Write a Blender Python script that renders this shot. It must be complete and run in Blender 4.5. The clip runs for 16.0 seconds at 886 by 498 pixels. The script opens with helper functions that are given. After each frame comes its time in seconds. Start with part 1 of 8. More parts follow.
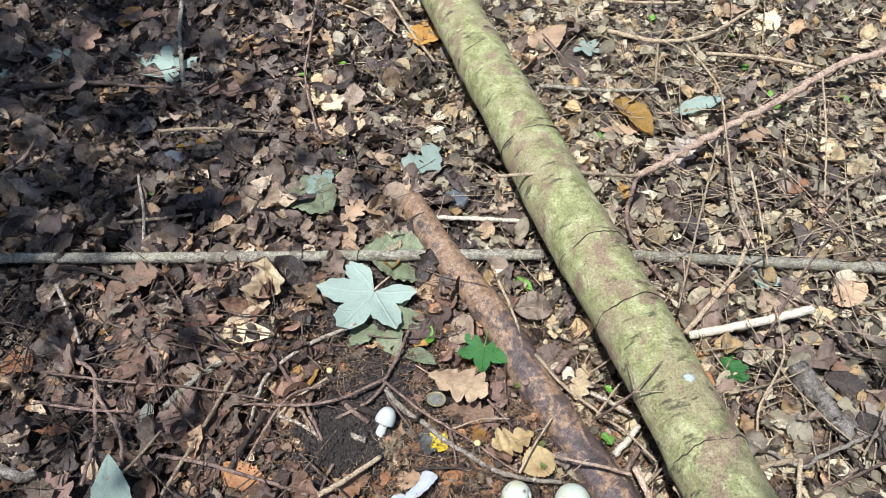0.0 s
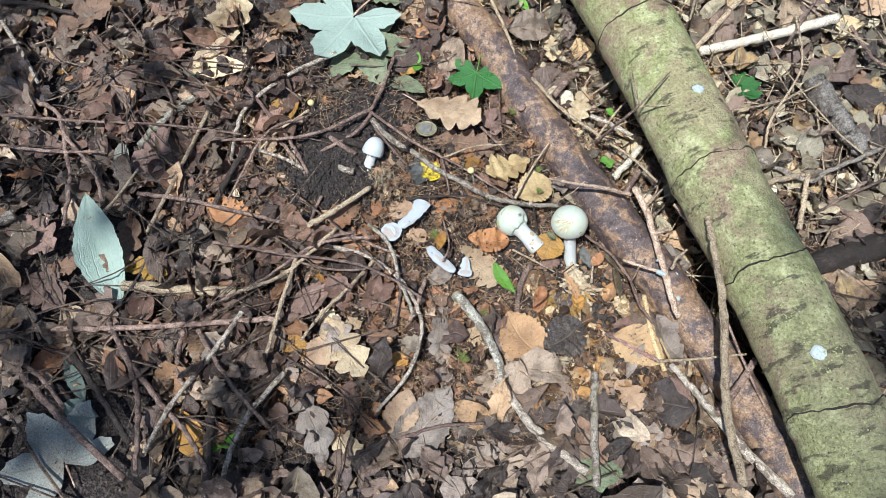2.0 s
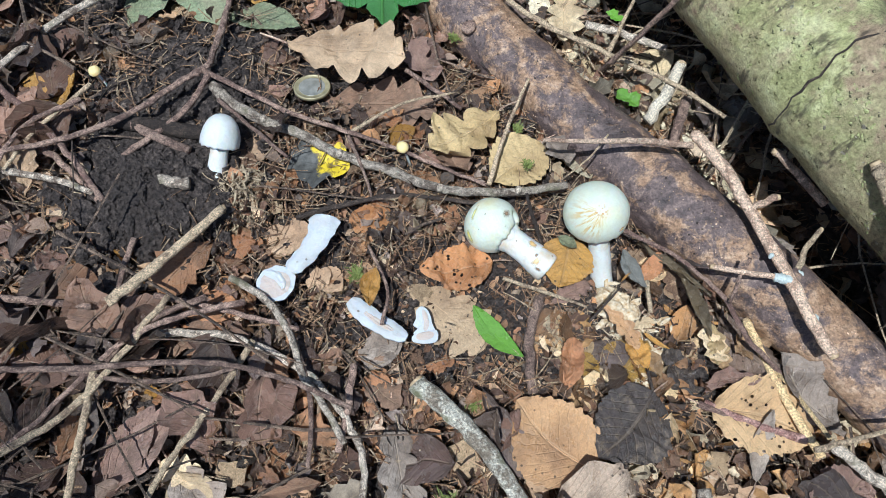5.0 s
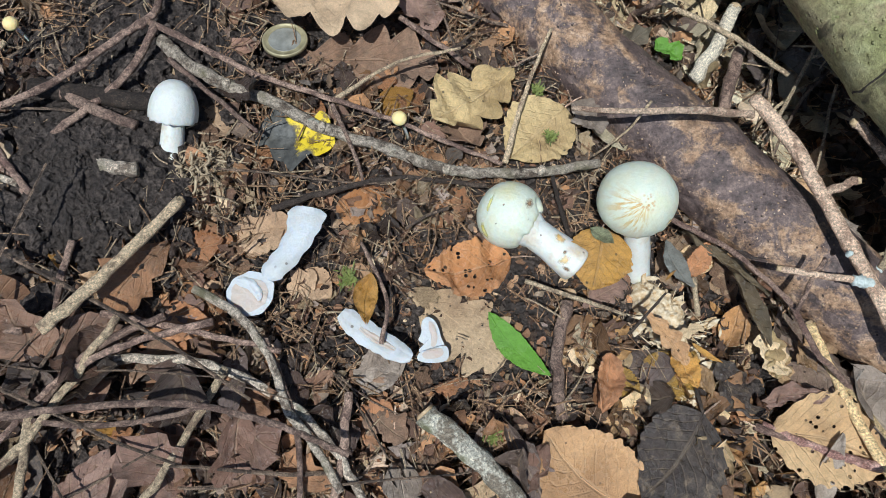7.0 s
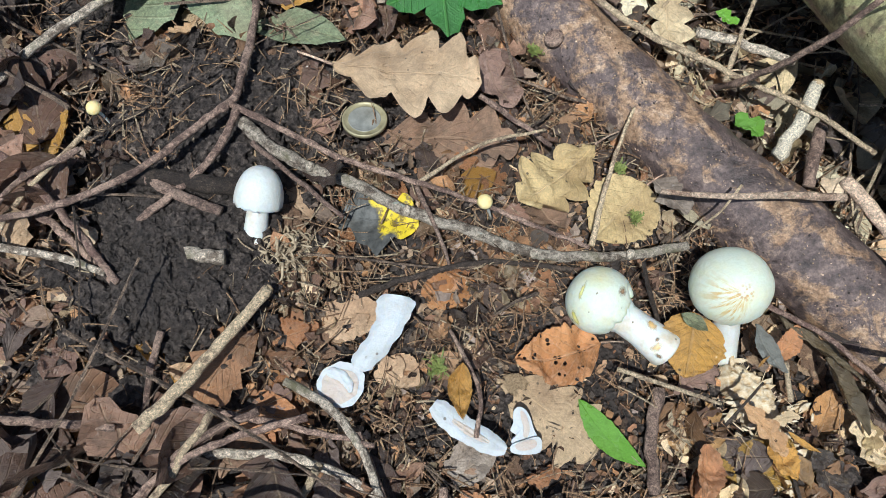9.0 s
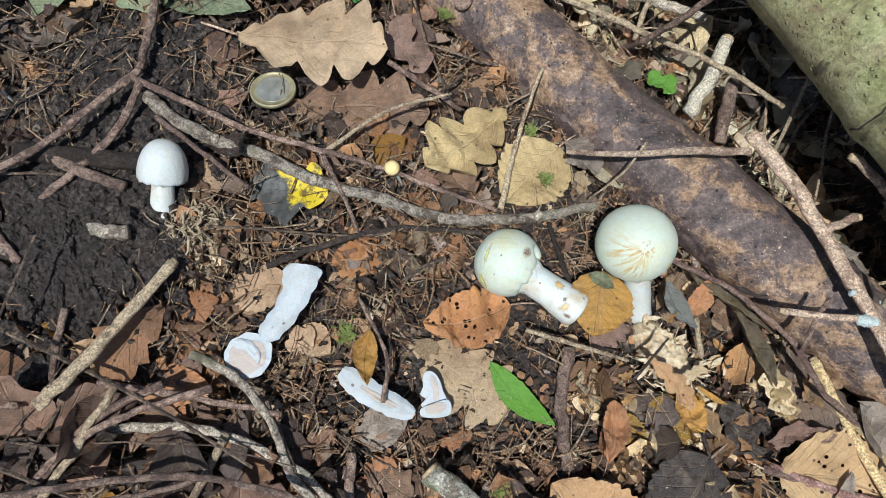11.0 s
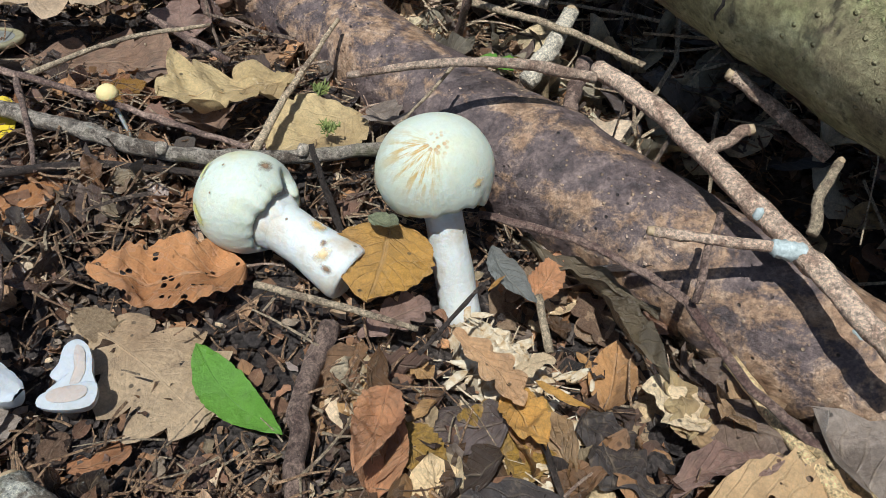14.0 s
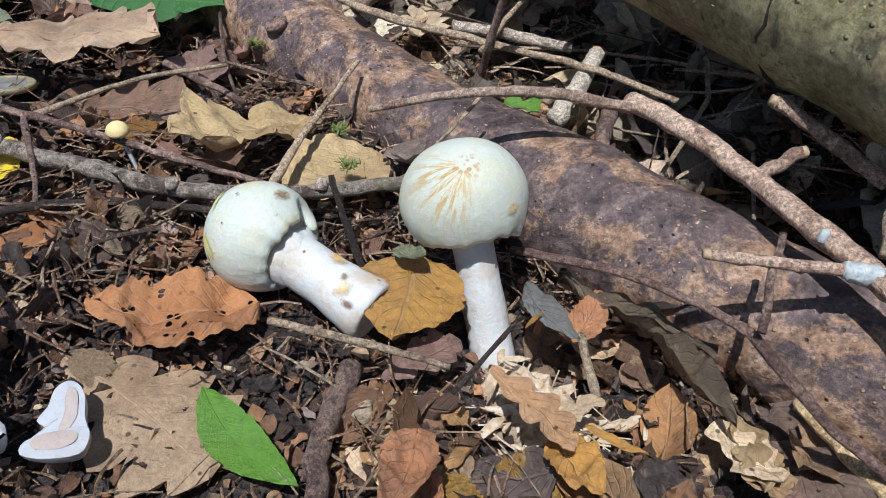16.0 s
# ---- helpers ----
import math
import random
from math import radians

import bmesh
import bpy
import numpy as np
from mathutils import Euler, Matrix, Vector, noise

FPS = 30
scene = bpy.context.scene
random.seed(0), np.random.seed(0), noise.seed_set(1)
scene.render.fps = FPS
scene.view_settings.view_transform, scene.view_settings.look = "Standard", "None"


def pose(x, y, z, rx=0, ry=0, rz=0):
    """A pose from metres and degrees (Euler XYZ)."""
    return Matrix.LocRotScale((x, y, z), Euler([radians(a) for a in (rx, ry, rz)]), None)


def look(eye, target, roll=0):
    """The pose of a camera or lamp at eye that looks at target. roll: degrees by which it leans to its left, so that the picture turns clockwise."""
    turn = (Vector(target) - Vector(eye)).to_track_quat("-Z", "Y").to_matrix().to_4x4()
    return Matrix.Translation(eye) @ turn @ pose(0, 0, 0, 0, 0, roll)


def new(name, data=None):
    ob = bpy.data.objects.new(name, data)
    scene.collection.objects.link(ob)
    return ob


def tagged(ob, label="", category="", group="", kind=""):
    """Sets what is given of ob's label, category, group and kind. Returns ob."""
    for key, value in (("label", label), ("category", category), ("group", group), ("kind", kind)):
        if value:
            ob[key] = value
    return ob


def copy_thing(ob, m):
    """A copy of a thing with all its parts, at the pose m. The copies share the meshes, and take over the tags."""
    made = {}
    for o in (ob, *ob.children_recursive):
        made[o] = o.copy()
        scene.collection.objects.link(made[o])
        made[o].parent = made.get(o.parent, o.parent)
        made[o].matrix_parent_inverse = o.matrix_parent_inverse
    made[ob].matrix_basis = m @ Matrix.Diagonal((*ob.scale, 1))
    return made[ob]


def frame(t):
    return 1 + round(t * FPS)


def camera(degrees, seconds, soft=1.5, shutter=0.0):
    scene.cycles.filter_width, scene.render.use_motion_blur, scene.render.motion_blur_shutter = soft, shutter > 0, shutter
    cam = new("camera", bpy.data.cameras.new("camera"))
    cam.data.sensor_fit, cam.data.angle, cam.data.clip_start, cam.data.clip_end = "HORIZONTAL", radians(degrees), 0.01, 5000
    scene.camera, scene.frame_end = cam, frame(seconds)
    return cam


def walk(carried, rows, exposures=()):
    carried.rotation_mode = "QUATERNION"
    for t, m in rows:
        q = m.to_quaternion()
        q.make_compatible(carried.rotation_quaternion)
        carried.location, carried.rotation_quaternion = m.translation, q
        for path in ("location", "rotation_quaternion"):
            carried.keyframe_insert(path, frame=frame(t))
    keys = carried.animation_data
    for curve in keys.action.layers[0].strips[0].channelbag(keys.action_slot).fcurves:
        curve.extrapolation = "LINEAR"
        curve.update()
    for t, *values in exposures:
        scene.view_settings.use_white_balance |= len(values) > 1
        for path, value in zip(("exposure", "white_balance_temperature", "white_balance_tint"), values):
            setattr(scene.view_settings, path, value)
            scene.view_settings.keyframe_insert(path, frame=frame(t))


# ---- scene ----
cam = camera(62.4, 16.0, soft=0.6)
EXPOSURES = [(0, 0.31, 5850, 9), (0.5, 0.25, 5900, 9), (1.0, 0.08, 5750, 12), (1.5, 0.28, 5700, 8), (3.0, 0.32, 5700, 5), (4.5, 0.28, 5480, 5), (7, 0.06, 5800, 4), (8, 0.22, 5800, 3), (8.5, 0.22, 5800, 3), (11, 0.08, 5850, 4), (12.5, 0.02, 5850, 4), (13, -0.12, 5880, 5), (13.5, 0.35, 6000, 5), (14, 0.08, 5850, 5), (14.5, 0.06, 5850, 9), (16, 0.06, 5750, 13)]
PATH = [
    (0, (-0.003, -0.108, 0.761), (-0.004, 1.206, -0.747), 2.5),
    (0.5, (0.008, -0.117, 0.746), (0.062, 0.999, -0.913), 1.7),
    (1, (0.013, -0.119, 0.725), (0.072, 0.83, -1.034), 2.3),
    (1.5, (0.005, -0.128, 0.696), (0.046, 0.713, -1.119), 2.6),
    (2, (0.009, -0.121, 0.687), (0.025, 0.676, -1.148), 1.4),
    (2.5, (0.007, -0.103, 0.68), (0.014, 0.684, -1.159), 0.2),
    (3, (0.003, -0.075, 0.668), (0.023, 0.717, -1.168), -0.3),
    (3.5, (0.004, -0.04, 0.6), (0.095, 0.751, -1.235), 2.6),
    (4, (0.0, -0.018, 0.511), (0.133, 0.771, -1.322), 3.0),
    (4.5, (0.008, 0.014, 0.435), (0.176, 0.783, -1.404), 3.4),
    (4.7, (0.012, 0.027, 0.412), (0.198, 0.787, -1.428), 4.1),
    (6.8, (0.015, 0.109, 0.344), (0.241, 0.617, -1.578), 12.1),
    (7, (0.014, 0.11, 0.335), (0.234, 0.614, -1.587), 11.8),
    (7.5, (-0.012, 0.117, 0.321), (0.189, 0.625, -1.603), 10.4),
    (8, (-0.03, 0.13, 0.323), (0.16, 0.656, -1.597), 8.8),
    (8.5, (-0.022, 0.144, 0.33), (0.172, 0.684, -1.586), 8.1),
    (8.7, (-0.02, 0.15, 0.334), (0.188, 0.701, -1.578), 8.9),
    (10.8, (0.015, 0.142, 0.345), (0.242, 0.632, -1.581), 11.1),
    (11, (0.02, 0.136, 0.338), (0.243, 0.622, -1.589), 10.6),
    (11.5, (0.039, 0.117, 0.316), (0.273, 0.663, -1.593), 8.5),
    (12, (0.041, 0.097, 0.286), (0.307, 0.74, -1.589), 7.4),
    (12.5, (0.044, 0.086, 0.277), (0.323, 0.826, -1.56), 5.9),
    (13, (0.074, 0.059, 0.267), (0.405, 0.984, -1.476), 5.7),
    (13.5, (0.071, 0.031, 0.201), (0.496, 1.12, -1.421), 8.0),
    (14, (0.09, 0.039, 0.174), (0.55, 1.29, -1.318), 7.6),
    (14.5, (0.086, 0.039, 0.164), (0.531, 1.376, -1.255), 6.5),
    (15, (0.091, 0.043, 0.154), (0.533, 1.429, -1.219), 5.9),
    (15.5, (0.088, 0.044, 0.152), (0.536, 1.454, -1.193), 5.4),
    (16, (0.087, 0.042, 0.15), (0.548, 1.464, -1.179), 5.4),
]
walk(cam, [(t, look(eye, target, roll)) for t, eye, target, roll in PATH], EXPOSURES)

# ---- light ----
SUN_FROM = Vector((-0.235, -0.26, 0.935)).normalized()   # where the sunlight comes from
world = bpy.data.worlds.new("sky")
scene.world = world
world.use_nodes = True
wn = world.node_tree.nodes
sky = wn.new("ShaderNodeTexSky")
sky.sky_type = "NISHITA"
sky.sun_disc = False
sky.sun_elevation = math.asin(SUN_FROM.z)
sky.sun_rotation = math.atan2(SUN_FROM.x, SUN_FROM.y)
wn["Background"].inputs["Strength"].default_value = 0.074
world.node_tree.links.new(sky.outputs["Color"], wn["Background"].inputs["Color"])
sun = new("sun", bpy.data.lights.new("sun", "SUN"))
sun.data.energy = 4.95
sun.data.angle = radians(0.55)
sun.data.color = (1.0, 0.975, 0.925)
sun.matrix_world = look(SUN_FROM * 3, (0, 0, 0))


# ---- materials ----
def tone(c, grey=0.30, gain=1.15):
    """A natural colour, weathered towards grey."""
    g = 0.3 * c[0] + 0.55 * c[1] + 0.15 * c[2]
    return tuple((v + (g - v) * grey) * gain for v in c)


class Nodes:
    """Small helper round one node material."""

    def __init__(self, name):
        self.mat = bpy.data.materials.new(name)
        self.mat.use_nodes = True
        self.tree = self.mat.node_tree
        self.bsdf = self.tree.nodes["Principled BSDF"]

    def add(self, kind, **values):
        node = self.tree.nodes.new("ShaderNode" + kind)
        for key, value in values.items():
            node.inputs[key.replace("_", " ")].default_value = value
        return node

    def link(self, a, b):
        self.tree.links.new(a, b)

    def coords(self, out="Object", scale=(1, 1, 1)):
        tc, mp = self.add("TexCoord"), self.add("Mapping")
        mp.inputs["Scale"].default_value = scale
        self.link(tc.outputs[out], mp.inputs["Vector"])
        return mp.outputs["Vector"]

    def noise(self, scale, detail=5.0, rough=0.6, vec=None, distort=0.0):
        n = self.add("TexNoise", Scale=scale, Detail=detail, Roughness=rough, Distortion=distort)
        if vec is not None:
            self.link(vec, n.inputs["Vector"])
        return n.outputs["Fac"]

    def voronoi(self, scale, vec=None, feature="F1"):
        n = self.add("TexVoronoi", Scale=scale)
        n.feature = feature
        if vec is not None:
            self.link(vec, n.inputs["Vector"])
        return n.outputs["Distance"]

    def ramp(self, fac, stops, mode="LINEAR"):
        r = self.add("ValToRGB")
        el = r.color_ramp.elements
        r.color_ramp.interpolation = mode
        while len(el) < len(stops):
            el.new(0.5)
        for e, (p, c) in zip(el, stops):
            e.position = p
            e.color = (*c, 1) if len(c) == 3 else c
        self.link(fac, r.inputs["Fac"])
        return r.outputs["Color"]

    def step(self, fac, a, b):
        """0 below a, 1 above b."""
        m = self.add("MapRange")
        for key, v in (("From Min", a), ("From Max", b)):
            if isinstance(v, (int, float)):
                m.inputs[key].default_value = v
            else:
                self.link(v, m.inputs[key])
        self.link(fac, m.inputs["Value"])
        return m.outputs["Result"]

    def math(self, op, a, b=0.0, c=0.0):
        m = self.add("Math")
        m.operation = op
        for i, v in enumerate((a, b, c)):
            if isinstance(v, (int, float)):
                m.inputs[i].default_value = v
            else:
                self.link(v, m.inputs[i])
        return m.outputs[0]

    def mix(self, fac, a, b, mode="MIX"):
        m = self.add("Mix")
        m.data_type, m.blend_type = "RGBA", mode
        for i, v in ((0, fac), (6, a), (7, b)):
            if isinstance(v, (int, float)):
                m.inputs[i].default_value = v
            elif isinstance(v, tuple):
                m.inputs[i].default_value = (*v, 1)
            else:
                self.link(v, m.inputs[i])
        return m.outputs[2]

    def bump(self, height, strength, distance):
        b = self.add("Bump", Strength=strength, Distance=distance)
        self.link(height, b.inputs["Height"])
        self.link(b.outputs["Normal"], self.bsdf.inputs["Normal"])
        return b

    def finish(self, color, rough=0.6, spec=0.4):
        if isinstance(color, tuple):
            self.bsdf.inputs["Base Color"].default_value = (*color, 1)
        else:
            self.link(color, self.bsdf.inputs["Base Color"])
        if isinstance(rough, float):
            self.bsdf.inputs["Roughness"].default_value = rough
        else:
            self.link(rough, self.bsdf.inputs["Roughness"])
        self.bsdf.inputs["Specular IOR Level"].default_value = spec
        return self.mat


def soil_material():
    n = Nodes("dark_humus")
    v = n.coords("Object")
    big, fine, grit = n.noise(14, 6, 0.6, v), n.noise(260, 6, 0.75, v), n.voronoi(420, v)
    col = n.ramp(fine, [(0.36, (0.032, 0.025, 0.023)), (0.50, (0.094, 0.074, 0.066)), (0.64, (0.20, 0.160, 0.138))])
    col = n.mix(n.step(big, 0.45, 0.65), col, (0.088, 0.071, 0.063), "MIX")
    col = n.mix(0.6, col, n.ramp(fine, [(0.3, (0.3, 0.3, 0.3)), (0.7, (1.3, 1.25, 1.2))]), "MULTIPLY")
    pos = n.add("SeparateXYZ")
    n.link(v, pos.inputs[0])
    # Pale dry soil towards far right, lightened further to imitate a sunlit patch.
    dry = n.math("ADD", n.math("ADD", n.math("MULTIPLY", pos.outputs["X"], 0.8), n.math("MULTIPLY", pos.outputs["Y"], 0.55)), n.math("MULTIPLY", n.math("SUBTRACT", n.noise(5, 4, 0.6, v), 0.5), 0.5))
    col = n.mix(n.math("MULTIPLY", n.step(dry, 0.46, 0.72), 0.75), col, n.ramp(fine, [(0.36, (0.11, 0.085, 0.065)), (0.62, (0.30, 0.24, 0.18))]))
    n.bump(n.math("ADD", fine, n.math("MULTIPLY", grit, 0.6)), 1.0, 0.007)
    return n.finish(col, n.ramp(n.noise(90, 3, 0.5, v), [(0.35, (0.55,) * 3), (0.65, (0.92,) * 3)]), 0.3)


def leaf_material(name, stops, island=False, palm=False, vein=0.5, blotch=(0.05, 0.032, 0.022), wear=0.5, holes=0.0, rough=0.5, sheer=0.12, spots=True, fresh=False, pale=(0.50, 0.37, 0.24), grain=0.75, weather=(0.26, 1.25), relief=0.4):
    """A dry or fresh leaf: hue from stops, blotches, veins along UV, fine relief."""
    n = Nodes(name)
    if not fresh:
        stops = [(p, tone(c, *weather) if island else tone(c, 0.05, 1.52)) for p, c in stops]
    if island:
        rnd = n.add("NewGeometry").outputs["Random Per Island"]
    else:
        rnd = n.add("ObjectInfo").outputs["Random"]
    v = n.coords("Object")
    uv = n.add("TexCoord").outputs["UV"]
    sep = n.add("SeparateXYZ")
    n.link(uv, sep.inputs[0])
    along, across = sep.outputs["X"], n.math("ABSOLUTE", n.math("SUBTRACT", sep.outputs["Y"], 0.5))
    col = n.ramp(rnd, stops)
    spread = (0.34, 1.55) if island else (0.72, 1.22)
    if not island and not fresh:
        patch = n.noise(22, 3, 0.5, n.coords("Object"))
        col = n.mix(1.0, col, n.ramp(patch, [(0.30, (0.70, 0.64, 0.60)), (0.50, (1.0, 1.0, 1.0)), (0.68, (1.22, 1.25, 1.28))]), "MULTIPLY")
    shade = n.ramp(n.math("FRACT", n.math("MULTIPLY", rnd, 17.3)), [(0.0, (spread[0],) * 3), (1.0, (spread[1],) * 3)])
    col = n.mix(1.0, col, shade, "MULTIPLY")
    shift = n.add("CombineXYZ")
    n.link(n.math("MULTIPLY", rnd, 9.0), shift.inputs["Z"])
    place = n.add("VectorMath")
    n.link(v, place.inputs[0])
    n.link(shift.outputs[0], place.inputs[1])
    v = place.outputs[0]
    broad, fine = n.noise(60, 8, 0.68, v, 0.3), n.noise(620, 8, 0.78, v)
    mid = n.noise(170, 8, 0.72, v)
    col = n.mix(n.math("MULTIPLY", n.step(broad, 0.47, 0.60), wear), col, blotch)
    col = n.mix(n.math("MULTIPLY", n.step(mid, 0.54, 0.62), 0.6 * grain), col, n.mix(0.55, col, pale))
    col = n.mix(n.math("MULTIPLY", n.step(n.noise(240, 8, 0.75, v), 0.55, 0.66), 0.66 * grain), col, n.mix(0.7, col, (0.035, 0.024, 0.018)))
    col = n.mix(grain, col, n.ramp(fine, [(0.36, (0.42, 0.41, 0.40)), (0.62, (1.45, 1.42, 1.38))]), "MULTIPLY")
    net = n.math("SUBTRACT", 1.0, n.step(n.voronoi(820, v, "DISTANCE_TO_EDGE"), 0.02, 0.16))
    col = n.mix(n.math("MULTIPLY", net, 0.30 * grain + 0.04), col, n.mix(0.75, col, (0.02, 0.014, 0.01)))
    if palm:
        rib = n.math("ABSOLUTE", n.math("SUBTRACT", n.math("FRACT", n.math("MULTIPLY", sep.outputs["Y"], 5.0)), 0.5))
        main = n.math("SUBTRACT", 1.0, n.step(n.math("MULTIPLY", rib, along), 0.010, 0.026))
        side = n.math("SUBTRACT", 1.0, n.step(n.math("ABSOLUTE", n.math("SUBTRACT", n.math("FRACT", n.math("SUBTRACT", n.math("MULTIPLY", along, 7.0), n.math("MULTIPLY", rib, 5.0))), 0.5)), 0.03, 0.09))
    else:
        main = n.math("SUBTRACT", 1.0, n.step(across, 0.012, 0.032))
        wave = n.math("FRACT", n.math("SUBTRACT", n.math("MULTIPLY", along, 9.0), n.math("MULTIPLY", across, 5.5)))
        side = n.math("SUBTRACT", 1.0, n.step(n.math("ABSOLUTE", n.math("SUBTRACT", wave, 0.5)), 0.03, 0.10))
    veins = n.math("MAXIMUM", main, n.math("MULTIPLY", side, 0.55))
    light = n.mix(0.4, col, pale)
    col = n.mix(n.math("MULTIPLY", veins, vein), col, light)
    if spots:
        dot = n.math("SUBTRACT", 1.0, n.step(n.voronoi(210, v), 0.10, 0.17))
        keep = n.step(n.noise(38, 2, 0.5, v), 0.52, 0.58)
        col = n.mix(n.math("MULTIPLY", dot, n.math("MULTIPLY", keep, 0.8)), col, (0.015, 0.010, 0.008))
    n.bump(n.math("SUBTRACT", n.math("ADD", n.math("MULTIPLY", mid, 1.0), n.math("MULTIPLY", fine, 0.5)), n.math("MULTIPLY", veins, relief)), 0.8, 0.0024)
    n.finish(col, n.ramp(n.noise(45, 4, 0.6, v), [(0.40, (rough - 0.22,) * 3), (0.62, (min(0.95, rough + 0.22),) * 3)]), 0.7)
    out = n.tree.nodes["Material Output"]
    shader = n.bsdf.outputs[0]
    if sheer:
        tr = n.add("BsdfTranslucent")
        n.link(col, tr.inputs["Color"])
        mx = n.add("MixShader", Fac=sheer)
        n.link(shader, mx.inputs[1])
        n.link(tr.outputs[0], mx.inputs[2])
        shader = mx.outputs[0]
    if holes:
        gap = n.math("MULTIPLY", n.math("SUBTRACT", 1.0, n.step(n.voronoi(235, v), 0.21, 0.23)), n.step(n.noise(30, 2, 0.5, v), 0.55 - 0.2 * holes, 0.56 - 0.2 * holes))
        mx = n.add("MixShader")
        n.link(gap, mx.inputs["Fac"])
        n.link(shader, mx.inputs[1])
        n.link(n.add("BsdfTransparent").outputs[0], mx.inputs[2])
        shader = mx.outputs[0]
    n.link(shader, out.inputs["Surface"])
    return n.mat


def bark_material(name, dark, light, patch=0.5, moss=None, scale=1.0, lichen=None, island=False, rough=0.75, zones=0.0):
    """Bark with streaks along the limb (UV x runs along it in metres), patches, pits and lichen."""
    n = Nodes(name)
    dark, light = tone(dark, 0.20, 1.45), tone(light, 0.20, 1.40)
    v = n.coords("Object")
    streak = n.noise(90 * scale, 8, 0.7, n.coords("UV", (0.30, 1.0, 1.0)))
    broad, fine = n.noise(34 * scale, 10, 0.74, v, 0.3), n.noise(460 * scale, 8, 0.78, v)
    if zones:
        patch = n.math("ADD", patch, n.math("MULTIPLY", n.math("SUBTRACT", n.noise(11, 3, 0.5, v), 0.5), -zones))
        low, high = n.math("SUBTRACT", patch, 0.035), n.math("ADD", patch, 0.045)
    else:
        low, high = patch - 0.03, patch + 0.035
    col = n.mix(n.step(n.math("ADD", n.math("ADD", n.math("MULTIPLY", broad, 0.45), n.math("MULTIPLY", streak, 0.20)), n.math("MULTIPLY", n.noise(190 * scale, 8, 0.75, v), 0.35)), low, high), dark, light)
    col = n.mix(n.math("MULTIPLY", n.step(n.noise(150 * scale, 8, 0.75, v), 0.53, 0.60), 0.55), col, n.mix(0.65, col, (0.03, 0.022, 0.018)))
    if island:
        rnd = n.add("NewGeometry").outputs["Random Per Island"]
    else:
        rnd = n.add("ObjectInfo").outputs["Random"]
    col = n.mix(1.0, col, n.ramp(rnd, [(0.0, (0.7, 0.68, 0.66)), (1.0, (1.25, 1.2, 1.15))]), "MULTIPLY")
    col = n.mix(0.85, col, n.ramp(fine, [(0.36, (0.30, 0.29, 0.28)), (0.50, (0.95, 0.94, 0.92)), (0.62, (1.75, 1.70, 1.62))]), "MULTIPLY")
    if moss is not None:
        col = n.mix(n.step(n.noise(34 * scale, 5, 0.6, v), 0.55, 0.68), col, moss)
    if lichen is not None:
        col = n.mix(n.step(n.noise(48 * scale, 4, 0.55, v, 0.8), 0.67, 0.72), col, lichen)
    specks = n.math("MULTIPLY", n.math("SUBTRACT", 1.0, n.step(n.voronoi(520 * scale, v), 0.14, 0.24)), n.step(n.noise(60 * scale, 4, 0.6, v), 0.48, 0.60))
    col = n.mix(n.math("MULTIPLY", specks, 0.6), col, n.mix(0.5, light, (0.5, 0.42, 0.3)))
    pits = n.math("SUBTRACT", 1.0, n.step(n.voronoi(300 * scale, v), 0.08, 0.16))
    col = n.mix(n.math("MULTIPLY", pits, 0.6), col, (0.012, 0.009, 0.007))
    n.bump(n.math("SUBTRACT", n.math("ADD", n.math("ADD", n.math("MULTIPLY", streak, 1.0), n.math("MULTIPLY", broad, 0.8)), fine), n.math("MULTIPLY", pits, 0.8)), 1.0, 0.0034 / scale)
    return n.finish(col, n.ramp(broad, [(0.35, (rough - 0.2,) * 3), (0.7, (min(1, rough + 0.15),) * 3)]), 0.35)


